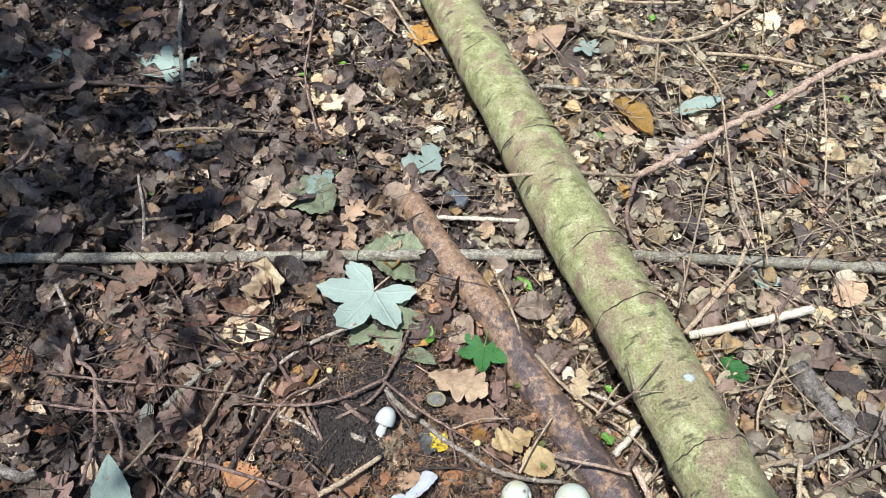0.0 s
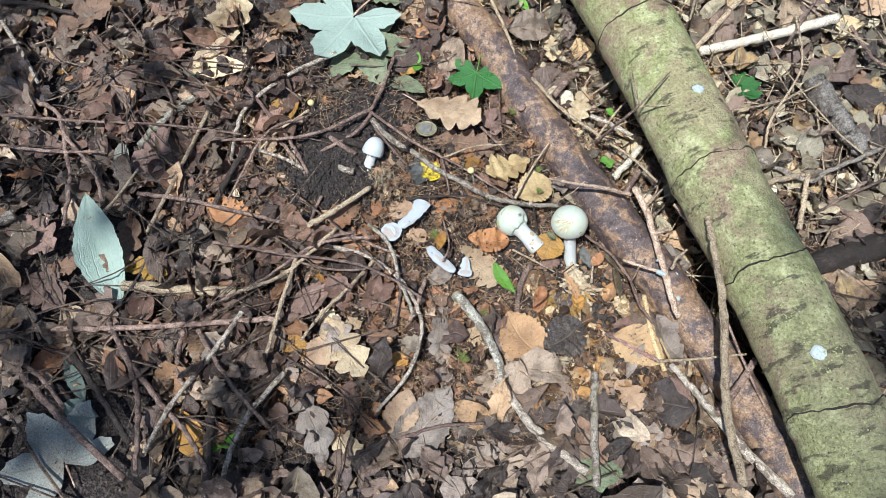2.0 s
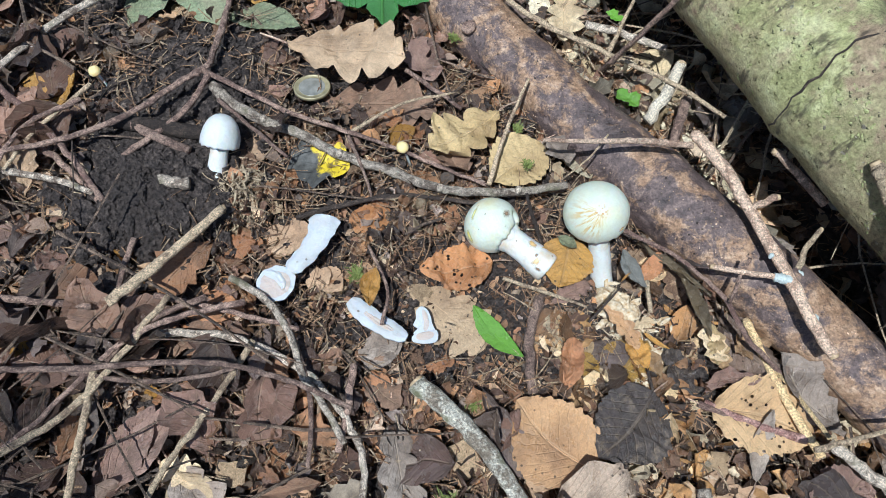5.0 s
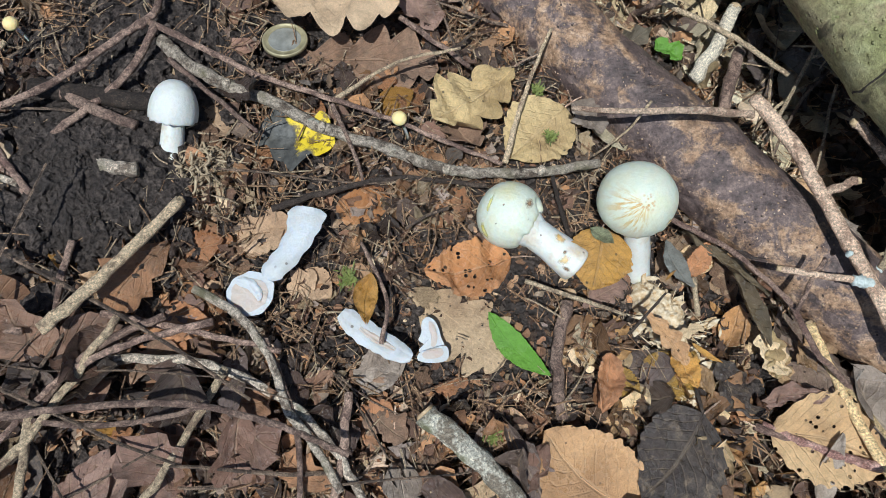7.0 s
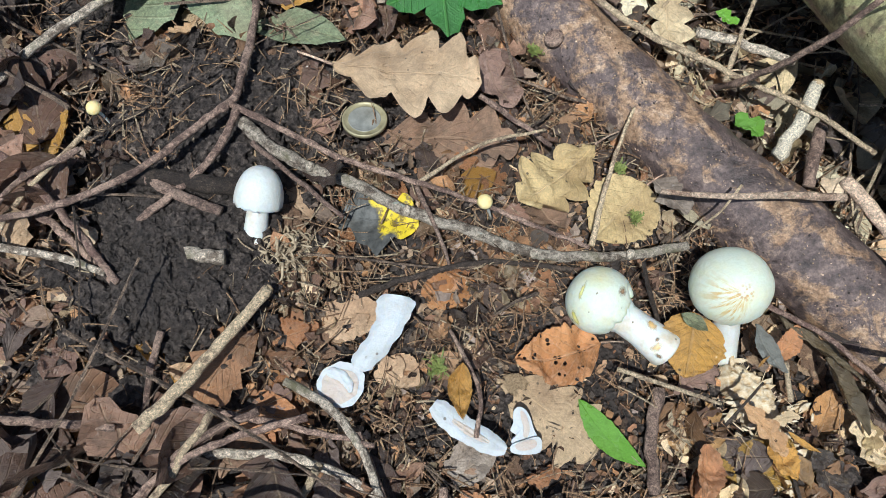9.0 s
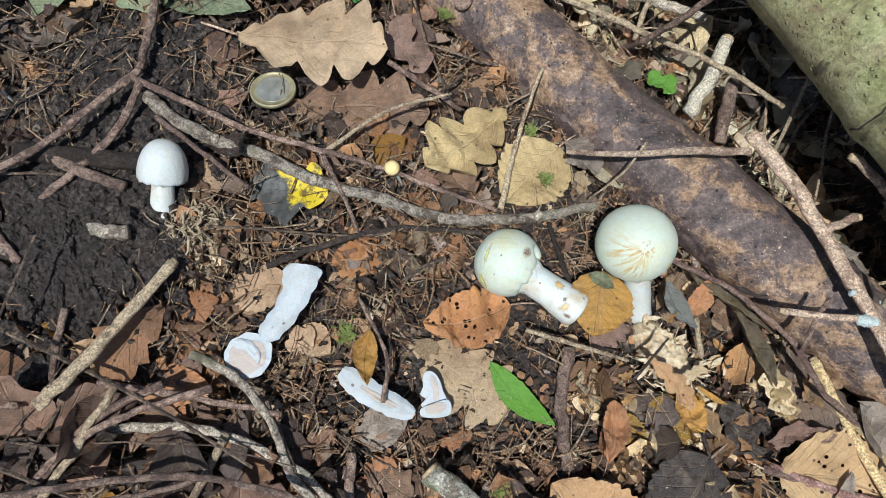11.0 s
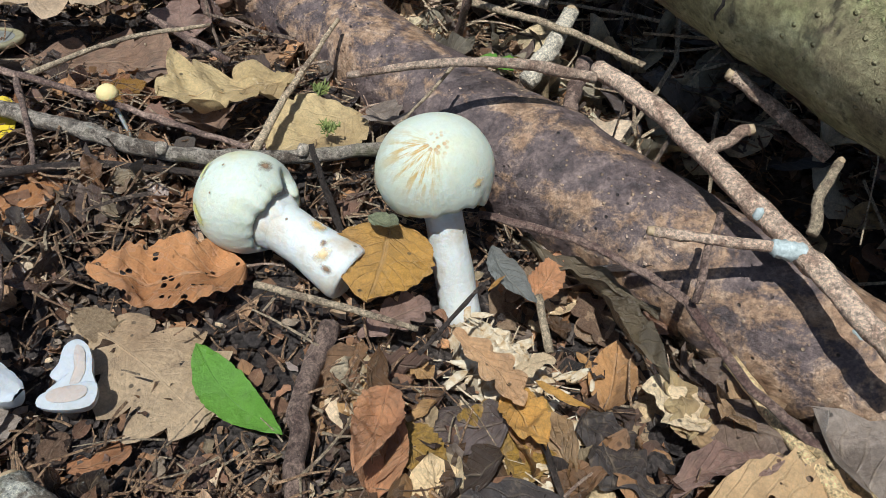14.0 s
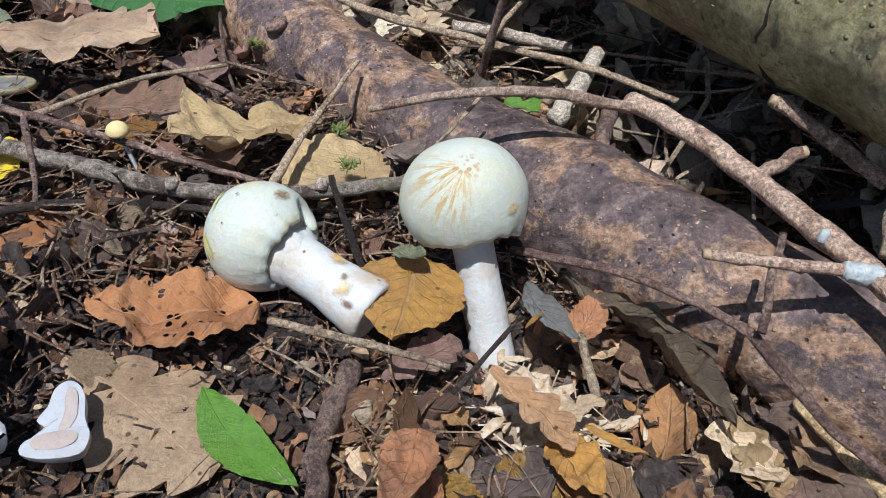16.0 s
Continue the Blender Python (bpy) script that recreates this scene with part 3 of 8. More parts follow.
MINI = flesh_material("straw_yellow_cap_skin", (0.72, 0.58, 0.28), (0.78, 0.70, 0.45), 0.6, spots=False)
ROT = plain_material("crumbly_white_rot", (0.40, 0.25, 0.11), (0.66, 0.58, 0.44), 330, 0.85, depth=0.006)
YELLOW_STAIN = stain_material("sulphur_yellow_stain", (0.56, 0.50, 0.10), (0.62, 0.60, 0.30))
STAIN = stain_material("ochre_bruise", (0.52, 0.30, 0.09), (0.70, 0.54, 0.28))
SCAR = stain_material("brown_torn_skin", (0.12, 0.07, 0.04), (0.30, 0.19, 0.11))
COIN_GOLD = plain_material("worn_brass", (0.24, 0.205, 0.115), (0.42, 0.37, 0.23), 200, 0.5, 0.35)
COIN_SILVER = plain_material("worn_nickel", (0.20, 0.195, 0.17), (0.36, 0.35, 0.31), 160, 0.45, 0.35)
STONE = plain_material("slate_grey_stone", (0.075, 0.085, 0.095), (0.17, 0.18, 0.19), 90, 0.6, depth=0.002)
NUT = plain_material("reddish_brown_nut", (0.10, 0.042, 0.034), (0.24, 0.115, 0.095), 260, 0.5, depth=0.0015)
ALGAE = plain_material("grainy_algae_crust", (0.17, 0.18, 0.06), (0.42, 0.43, 0.20), 900, 0.85)
MOSS = plain_material("yellow_green_moss", (0.06, 0.085, 0.018), (0.19, 0.21, 0.05), 500, 0.7)
ROOTS = plain_material("pale_root_fibre", (0.13, 0.08, 0.045), (0.52, 0.42, 0.28), 170, 0.8)
NEEDLE = bark_material("needle_litter", (0.13, 0.070, 0.035), (0.33, 0.20, 0.10), 0.5, scale=3.0, island=True)
LICHEN = plain_material("white_lichen_crust", (0.30, 0.34, 0.32), (0.55, 0.59, 0.57), 700, 0.9, depth=0.0015)


# ---- building helpers ----
def link_mesh(name, verts, faces, material, parent=None, uvs=None, smooth=True):
    me = bpy.data.meshes.new(name)
    me.from_pydata([tuple(map(float, p)) for p in verts], [], faces)
    if uvs is not None:
        layer = me.uv_layers.new(name="UVMap")
        idx = np.empty(len(me.loops), np.int32)
        me.loops.foreach_get("vertex_index", idx)
        layer.data.foreach_set("uv", np.asarray(uvs, np.float32)[idx].ravel())
    me.materials.append(material)
    if smooth:
        me.polygons.foreach_set("use_smooth", np.ones(len(me.polygons), bool))
    ob = new(name, me)
    ob.parent = parent
    return ob


def big_mesh(name, verts, quads, material, uvs=None, smooth=False):
    """One large mesh from arrays of quads."""
    me = bpy.data.meshes.new(name)
    nf = len(quads)
    me.vertices.add(len(verts))
    me.vertices.foreach_set("co", np.asarray(verts, np.float32).ravel())
    me.loops.add(nf * 4)
    me.loops.foreach_set("vertex_index", np.asarray(quads, np.int32).ravel())
    me.polygons.add(nf)
    me.polygons.foreach_set("loop_start", np.arange(0, nf * 4, 4, dtype=np.int32))
    if uvs is not None:
        layer = me.uv_layers.new(name="UVMap")
        layer.data.foreach_set("uv", np.asarray(uvs, np.float32)[np.asarray(quads).ravel()].ravel())
    me.update(calc_edges=True)
    me.validate()
    me.polygons.foreach_set("use_smooth", np.full(len(me.polygons), smooth))
    me.materials.append(material)
    return new(name, me)


def line_distance(x, y, ax, ay, bx, by):
    dx, dy = bx - ax, by - ay
    k = min(1.0, max(0.0, ((x - ax) * dx + (y - ay) * dy) / (dx * dx + dy * dy)))
    return math.hypot(x - ax - k * dx, y - ay - k * dy)


def bell(d, r):
    return math.exp(-(d / r) ** 2)


def gz(x, y):
    """Height of the forest floor."""
    z = -0.0085
    if abs(x) < 4 and abs(y) < 4:
        z += 0.006 * noise.noise((x * 5, y * 5, 0.3)) + 0.003 * noise.noise((x * 17, y * 17, 4.1)) + 0.0016 * noise.noise((x * 60, y * 60, 7.7))
    else:
        z += 0.25 * noise.noise((x * 0.15, y * 0.15, 2.0)) * min(1, (math.hypot(x, y) - 4) / 8)
    z -= 0.011 * bell(line_distance(x, y, 0.10, 0.33, 0.27, 0.07), 0.045)
    z -= 0.022 * bell(line_distance(x, y, 0.215, 0.36, 0.325, 0.06), 0.040)
    z -= 0.034 * bell(line_distance(x, y, 0.272, 0.215, 0.345, 0.02), 0.030)
    z -= 0.012 * bell(line_distance(x, y, 0.03, 0.86, 0.215, 0.36), 0.035)
    z -= 0.012 * bell(math.hypot(x - 0.158, y - 0.158), 0.030)
    z -= 0.017 * bell(math.hypot(x - 0.035, y - 0.378), 0.055)
    z += 0.005 * bell(math.hypot(x + 0.105, (y - 0.262) * 0.9), 0.045)
    return z


def spline(pts, count):
    """Points along a smooth line through pts."""
    p = [Vector(q) for q in pts]
    p = [2 * p[0] - p[1], *p, 2 * p[-1] - p[-2]]
    out, seg = [], len(p) - 3
    for i in range(count + 1):
        s = i / count * seg
        k = min(int(s), seg - 1)
        f = s - k
        a, b, c, d = p[k:k + 4]
        out.append(0.5 * ((2 * b) + (c - a) * f + (2 * a - 5 * b + 4 * c - d) * f * f + (3 * b - a - 3 * c + d) * f ** 3))
    return out


def tube(pts, radius, sides, rough=0.0, seed=0, rings=None):
    """Verts, faces, uvs of a closed tube along pts. radius: a function of 0..1 along it. rings: (place, width, swell) along 0..1."""
    verts, faces, uvs = [], [], []
    n, ref, length = len(pts), None, 0.0
    for i, p in enumerate(pts):
        t = (pts[min(i + 1, n - 1)] - pts[max(i - 1, 0)]).normalized()
        if ref is None:
            ref = t.orthogonal().normalized()
        ref = (ref - t * ref.dot(t)).normalized()
        side = t.cross(ref)
        if i:
            length += (p - pts[i - 1]).length
        s = i / (n - 1)
        r = radius(s)
        for place, width, swell in rings or ():
            r *= 1 + swell * bell(s - place, width)
        for k in range(sides):
            a = 2 * math.pi * k / sides
            way = math.cos(a) * ref + math.sin(a) * side
            q = p + way * r
            if rough:
                f = 1.2 / max(r, 1e-4)
                q += way * r * rough * (noise.noise((q.x * f + seed * 3.7, q.y * f, q.z * f)) + 0.5 * noise.noise((q.x * f * 3, q.y * f * 3, q.z * f * 3 + seed)))
            verts.append(q)
            uvs.append((length, 2 * math.pi * r * k / sides))
    for i in range(n - 1):
        for k in range(sides):
            a, b = i * sides + k, i * sides + (k + 1) % sides
            faces.append((a, b, b + sides, a + sides))
    faces.append(tuple(reversed(range(sides))))
    faces.append(tuple(range((n - 1) * sides, n * sides)))
    return verts, faces, uvs


def stick(pts, r0, r1, bark, label, name="twig", sides=8, category="stick", cut="", kinks=1.0, group="fallen twigs", part_of=None):
    """A fallen branch or twig along pts; r0, r1: radii at its ends; cut: which ends show bare wood."""
    length = sum((Vector(a) - Vector(b)).length for a, b in zip(pts, pts[1:]))
    count = max(8, min(110, int(length / 0.0032)))
    line = spline(pts, count)
    seed = int(abs(pts[0][0] * 7919 + pts[0][1] * 104729) * 10) % 1000
    for i, p in enumerate(line):
        if 0 < i < count:
            p += 0.55 * kinks * min(r0, 0.005) * Vector((noise.noise((i * 0.37, seed, 1)), noise.noise((i * 0.37, seed, 5)), 0.4 * noise.noise((i * 0.37, seed, 9))))
    rnd = random.Random(seed)
    nodes = [(rnd.random(), 0.0025 / max(length, 0.02), rnd.uniform(0.05, 0.26)) for _ in range(max(1, int(length / 0.030)))]
    nodes = [(a, b, c * min(1.0, 0.0022 / r0)) for a, b, c in nodes]
    v, f, uv = tube(line, lambda s: r0 + (r1 - r0) * s, sides + 2, 0.19, seed, nodes)
    ob = link_mesh(name, v, f, BARK[bark], part_of, uv)
    if part_of is None:
        tagged(ob, label, category, group)
    else:
        tagged(ob, label)
    for end in cut:
        i, j = (0, 1) if end == "a" else (-1, -2)
        out = (line[i] - line[j]).normalized()
        r = (r0 if end == "a" else r1) * 0.93
        cv, cf, cu = tube([line[i] - out * 0.001, line[i] + out * 0.0012, line[i] + out * 0.0016], lambda s: r * (1 - 0.22 * s), 14, 0.30, seed)
        link_mesh("cut_end", cv, cf, CUT, ob, cu)
    return ob


def half_width(kind, u, wob):
    """Half the width of a leaf, 0..1 of its length."""
    if kind == "oak":
        env = math.sin(math.pi * min(1, u ** 0.85)) ** 0.6 * (0.42 + 0.75 * u) if u < 1 else 0
        return env * (0.50 + 0.50 * (0.5 + 0.5 * math.cos(2 * math.pi * 4.0 * u + 0.35 * math.sin(wob))) ** 0.42)
    if kind == "lance":
        return math.sin(math.pi * u ** 0.9) ** 0.85
    if kind == "scrap":
        return (math.sin(math.pi * u) ** 0.4) * (0.75 + 0.25 * math.sin(9 * u + wob * 3) + 0.12 * math.sin(23 * u + wob))
    return math.sin(math.pi * u ** 0.82) ** 0.72 * (1 + 0.035 * math.sin(60 * u))


def leaf_shape(kind, seed, ratio, curl=0.0, fold=0.25, wave=0.05, n=18, m=4):
    """Verts, quads, uvs of a leaf of length 1 along +x, base at the origin. ratio: width over length."""
    rnd = random.Random(seed)
    wob = rnd.uniform(0, 6)
    verts, faces, uvs = [], [], []
    if kind == "palm":
        n, m = max(18, n * 3), max(3, m)
        spread = 2.45
        for i in range(n + 1):
            a = (i / n * 2 - 1) * spread
            lobe = (1 - abs(math.sin(a / spread * 2.5 * math.pi))) ** 0.42 + 0.10 * (1 - abs(math.sin(a / spread * 12.5 * math.pi + 0.4)))
            reach = (0.45 + 0.55 * math.cos(a * 0.42) ** 2) * (0.54 + 0.46 * lobe) * (1 + 0.10 * noise.noise((a * 2, seed, 4)))
            for k in range(m + 1):
                r = reach * (0.02 + 0.98 * k / m)
                x, y = 0.42 + 0.62 * r * math.cos(a), 0.62 * r * math.sin(a) * ratio
                z = wave * 1.6 * noise.noise((x * 3 + seed, y * 3, 2)) + fold * 0.35 * r * r * (1 + noise.noise((a * 1.2, seed, 0)))
                verts.append((x - 0.3, y, z))
                uvs.append((r, i / n))
        for i in range(n):
            for k in range(m):
                p = i * (m + 1) + k
                faces.append((p, p + m + 1, p + m + 2, p + 1))
        return verts, faces, uvs
    skew, ruffle = rnd.uniform(-0.10, 0.10), ((0.020 if kind == "beech" else 0.010) * ratio if n > 30 else 0.0)
    sweep = {"oak": 0.30, "beech": 0.10}.get(kind, 0.0)
    for i in range(n + 1):
        u = i / n
        h = max(0.004, half_width(kind, min(0.9999, max(0.0001, u)), wob) * ratio / 2)
        hr = max(0.004, half_width(kind, min(0.9999, max(0.0001, u)), wob + 0.9) * ratio / 2)
        h *= 1 + 0.09 * noise.noise((u * 13, seed, 1)) + 0.05 * noise.noise((u * 37, seed, 2))
        hr *= 1 + 0.09 * noise.noise((u * 13, seed, 5)) + 0.05 * noise.noise((u * 37, seed, 6))
        for k in range(-m, m + 1):
            q = k / m
            w = q * (h if q < 0 else hr)
            lift = fold * abs(w) + wave * noise.noise((u * 4 + seed, q * 1.3, 0.7)) + wave * 0.5 * noise.noise((u * 9 + seed, q * 3, 3.7)) + ruffle * abs(q) * math.cos(2 * math.pi * (9 * u - 2.75 * abs(q)))
            way = u + sweep * abs(w) * math.sin(math.pi * u)
            if curl:
                bx, bz, ang = math.sin(curl * way) / curl, (1 - math.cos(curl * way)) / curl, curl * way
            else:
                bx, bz, ang = way, 0, 0
            verts.append((bx - math.sin(ang) * lift, w + skew * math.sin(math.pi * u), bz + math.cos(ang) * lift))
            uvs.append((u, 0.5 + q / 2))
    row = 2 * m + 1
    for i in range(n):
        for k in range(row - 1):
            p = i * row + k
            faces.append((p, p + row, p + row + 1, p + 1))
    return verts, faces, uvs


HEROES = []   # spots that loose litter leaves bare: x, y, radius
TAKEN = []   # spots where a single leaf lies: x, y, radius


def leaf(kind, x, y, turn, length, ratio, look_of, label, z=0.004, pitch=0.0, roll=0.0, curl=0.3, fold=0.25, wave=0.05, stalk=0.25, seed=1):
    """A fallen leaf whose base lies at x, y and whose tip points along turn (degrees)."""
    v, f, uv = leaf_shape(kind, seed, ratio, curl, fold, wave, 64)
    ob = link_mesh("leaf", [(a * length, b * length, c * length) for a, b, c in v], f, LEAF[look_of], None, uv)
    ob.matrix_world = pose(x, y, max(gz(x, y) + 0.0015, 0.42 * z - 0.0055), roll, -pitch, turn)
    tagged(ob, label, "leaf", "fallen leaves")
    half = 0.5 if kind != "palm" else 0.2
    TAKEN.append((x + half * length * math.cos(radians(turn)), y + half * length * math.sin(radians(turn)), 0.42 * length))
    if kind != "palm" and length > 0.024:
        row = 9
        mid = [Vector(v[i * row + 4]) * length + Vector((0, 0, -0.0001)) for i in range(0, len(v) // row)]
        rv, rf, ru = tube(mid[::4], lambda s: length * 0.0085 * (1 - 0.8 * s), 5, 0, seed)
        link_mesh("midrib", rv, rf, LEAF[look_of], ob, ru)
    if stalk:
        b0 = 0.0 if kind != "palm" else 0.12
        line = spline([(b0 * length, 0, 0.0006), (b0 * length - stalk * length * 0.5, 0.02 * length, 0.0015), (b0 * length - stalk * length, 0.05 * length, 0.0008)], 6)
        sv, sf, su = tube(line, lambda s: length * 0.011 * (1 - 0.35 * s), 5, 0, seed)
        link_mesh("stalk", sv, sf, BARK["pink"] if look_of not in ("green", "ivy") else LEAF["green"], ob, su)
    return ob


def seedling(ob):
    """Names a fresh leaf that grows from the floor."""
    ob.name = "seedling"
    return tagged(ob, "tiny fresh green seedling leaf in the litter", "seedling", "green seedlings")


def empty(name, m, label, category, group=""):
    ob = new(name)
    ob.empty_display_size = 0.01
    ob.matrix_world = m
    return tagged(ob, label, category, group)


def lathe(profile, sides, rough=0.0, seed=0, scale=60):
    """Verts and faces of a turned body; profile: (radius, height) from bottom to top."""
    verts, faces = [], []
    for r, h in profile:
        for k in range(sides):
            a = 2 * math.pi * k / sides
            p = Vector((r * math.cos(a), r * math.sin(a), h))
            if rough:
                f = 1 + rough * noise.noise((p.x * scale + seed, p.y * scale, p.z * scale))
                p = Vector((p.x * f, p.y * f, p.z + rough * 0.3 * r * noise.noise((p.x * scale, p.y * scale + seed, 3))))
            verts.append(p)
    for i in range(len(profile) - 1):
        for k in range(sides):
            a, b = i * sides + k, i * sides + (k + 1) % sides
            faces.append((a, b, b + sides, a + sides))
    faces.append(tuple(reversed(range(sides))))
    faces.append(tuple(range((len(profile) - 1) * sides, len(profile) * sides)))
    return verts, faces


def arc_profile(radius, height, steps=16, under=-0.42):
    """Outer skin of a globose cap from its inrolled edge (below the widest place, at height 0) to the top."""
    out = [(radius * math.cos(under) * 0.84, height * math.sin(under) * 0.86), (radius * math.cos(under) * 0.92, height * math.sin(under) * 0.99)]
    for i in range(steps + 1):
        a = under + (math.pi / 2 - under) * i / steps
        out.append((max(0.0004, radius * math.cos(a) ** 0.9), height * math.sin(a)))
    return out



# ---- ground ----
def axis_steps(lo, hi, step, reach):
    """Even steps from lo to hi, growing beyond them out to reach."""
    mid = list(np.arange(lo, hi + step / 2, step))
    out, d, left, right = step, step, [], []
    while out < reach:
        left.append(lo - out)
        right.append(hi + out)
        d *= 1.25
        out += d
    return left[::-1] + mid + right


def ground_sheet():
    xs, ys = axis_steps(-0.95, 1.0, 0.0055, 400), axis_steps(-0.15, 1.35, 0.0055, 400)
    verts = [(x, y, gz(x, y)) for y in ys for x in xs]
    w = len(xs)
    i, j = np.meshgrid(np.arange(w - 1), np.arange(len(ys) - 1))
    a = (j * w + i).ravel()
    ob = big_mesh("ground", verts, np.stack([a, a + 1, a + w + 1, a + w], 1), SOIL, None, True)
    return tagged(ob, "dark crumbly forest soil under leaf litter", "ground", "", "structure")


ground_sheet()

# ---- fallen logs ----
def log(name, pts, radii, sides, bark, label, rings, rough=0.05, ends="ab"):
    """A fallen log with swollen rings where side shoots grew, and sawn or broken ends as parts."""
    count = 150
    line = spline(pts, count)
    knots = spline([(r, 0, 0) for r in radii], count)
    v, f, uv = tube(line, lambda s: knots[int(round(s * count))].x, sides, rough, 3, rings)
    ob = link_mesh(name, v, f, BARK[bark], None, uv)
    for end in ends:
        i, j = (0, 2) if end == "a" else (-1, -3)
        out = (line[i] - line[j]).normalized()
        r = radii[i] * 0.94
        cv, cf, cu = tube([line[i] - out * 0.002, line[i] + out * 0.001, line[i] + out * 0.002], lambda s: r * (1 - 0.12 * s), 24, 0.06, 5)
        link_mesh("log_end", cv, cf, CUT, ob, cu)
    return tagged(ob, label, "log")


def ring_scar(parent, pts, radii, place, bark):
    """A dark uneven crack running round a log."""
    line = spline(pts, 150)
    rad = spline([(r, 0, 0) for r in radii], 150)
    i = int(place * 150)
    t = (line[i + 1] - line[i - 1]).normalized()
    ref = t.orthogonal().normalized()
    side = t.cross(ref)
    ring = []
    for k in range(49):
        a = 2 * math.pi * k / 48
        way = math.cos(a) * ref + math.sin(a) * side
        ring.append(line[i] + way * (rad[i].x * 1.035) + t * 0.006 * (noise.noise((math.cos(a) * 1.5, math.sin(a) * 1.5, place * 50)) + 0.4 * noise.noise((math.cos(a) * 5, math.sin(a) * 5, place * 50))))
    v, f, uv = tube(ring, lambda s: 0.0005 + 0.0011 * abs(noise.noise((s * 9, place * 31, 2))), 6, 0.2, 4)
    return link_mesh("ring_scar", v, f, BARK[bark], parent, uv)


def knot(parent_name, p, r, bark, out):
    """A small branch scar standing proud of a log."""
    v, f = lathe([(r, -0.002), (r * 1.05, 0.0006), (r * 0.75, 0.0018), (r * 0.45, 0.0010), (r * 0.1, 0.0006)], 12, 0.12, int(p[0] * 1000), 300)
    m = Matrix.Translation(p) @ Vector(out).to_track_quat("Z", "Y").to_matrix().to_4x4()
    ob = link_mesh("branch_scar", [m @ q for q in v], f, BARK[bark], parent_name)
    return ob


def stone(x, y, r, seed, material=None, label="flat slate-grey stone lying in the litter", category="stone", flat=0.6, name="stone"):
    bm = bmesh.new()
    bmesh.ops.create_icosphere(bm, subdivisions=3, radius=1)
    for v in bm.verts:
        k = 1 + 0.30 * noise.noise((v.co.x * 1.3 + seed, v.co.y * 1.3, v.co.z * 1.3))
        v.co = Vector((v.co.x * r * k, v.co.y * r * 0.7 * k, (max(-0.4, min(0.5, v.co.z)) if flat < 0.8 else v.co.z) * r * flat * k))
    me = bpy.data.meshes.new(name)
    bm.to_mesh(me)
    bm.free()
    me.materials.append(material or STONE)
    ob = new(name, me)
    ob.matrix_world = pose(x, y, gz(x, y) + r * 0.3, 5, 4, seed * 23)
    return tagged(ob, label, category)


def rot_patch(spots):
    """Crumbled white-rotten wood below the upright mushroom: lumps, flakes and loose fibres."""
    verts, faces = [], []
    rnd = random.Random(5)
    bm = bmesh.new()
    bmesh.ops.create_icosphere(bm, subdivisions=1, radius=1)
    ball = [v.co.copy() for v in bm.verts]
    tri = [tuple(v.index for v in f.verts) for f in bm.faces]
    bm.free()
    for cx, cy, spread in spots:
        for _ in range(14):
            x, y = rnd.gauss(cx, spread), rnd.gauss(cy, spread)
            s, turn = rnd.uniform(0.0006, 0.0024), rnd.uniform(0, 6.283)
            ca, sa, off = math.cos(turn), math.sin(turn), len(verts)
            top = gz(x, y) + 0.008 + 0.004 * bell(math.hypot(x - cx, y - cy), spread)
            for q in ball:
                k = 1 + 0.6 * noise.noise((q.x * 1.6 + x * 900, q.y * 1.6, q.z * 1.6 + y * 700)) + 0.3 * noise.noise((q.x * 5 + x * 500, q.y * 5, q.z * 5))
                px, py = q.x * s * k * 2.4, q.y * s * k * 0.8
                verts.append((x + px * ca - py * sa, y + px * sa + py * ca, top + q.z * s * 0.4 * k))
            faces += [tuple(a + off for a in f) for f in tri]
        for _ in range(14):
            x, y, a = rnd.gauss(cx, spread * 1.1), rnd.gauss(cy, spread * 1.1), rnd.gauss(-1.0, 0.8)
            ln, r, rise = rnd.uniform(0.003, 0.014), rnd.uniform(0.00008, 0.00032), rnd.gauss(0, 0.25)
            z, off = gz(x, y) + rnd.uniform(0.006, 0.012), len(verts)
            for i in range(3):
                k = (i / 2 - 0.5) * ln
                cx2, cy2, cz2 = x + math.cos(a) * k, y + math.sin(a) * k + 0.1 * k * k / ln, z + rise * k
                for u, h in ((-r, 0), (0, r), (r, 0)):
                    verts.append((cx2 - math.sin(a) * u, cy2 + math.cos(a) * u, cz2 + h))
            for i in range(2):
                for k in range(3):
                    p, q = off + i * 3 + k, off + i * 3 + (k + 1) % 3
                    faces.append((p, q, q + 3, p + 3))
    return tagged(link_mesh("rotten_wood", verts, faces, ROT, None, None, False), "crumbled whitish rotten wood at the foot of a mushroom", "wood", "", "stuff")


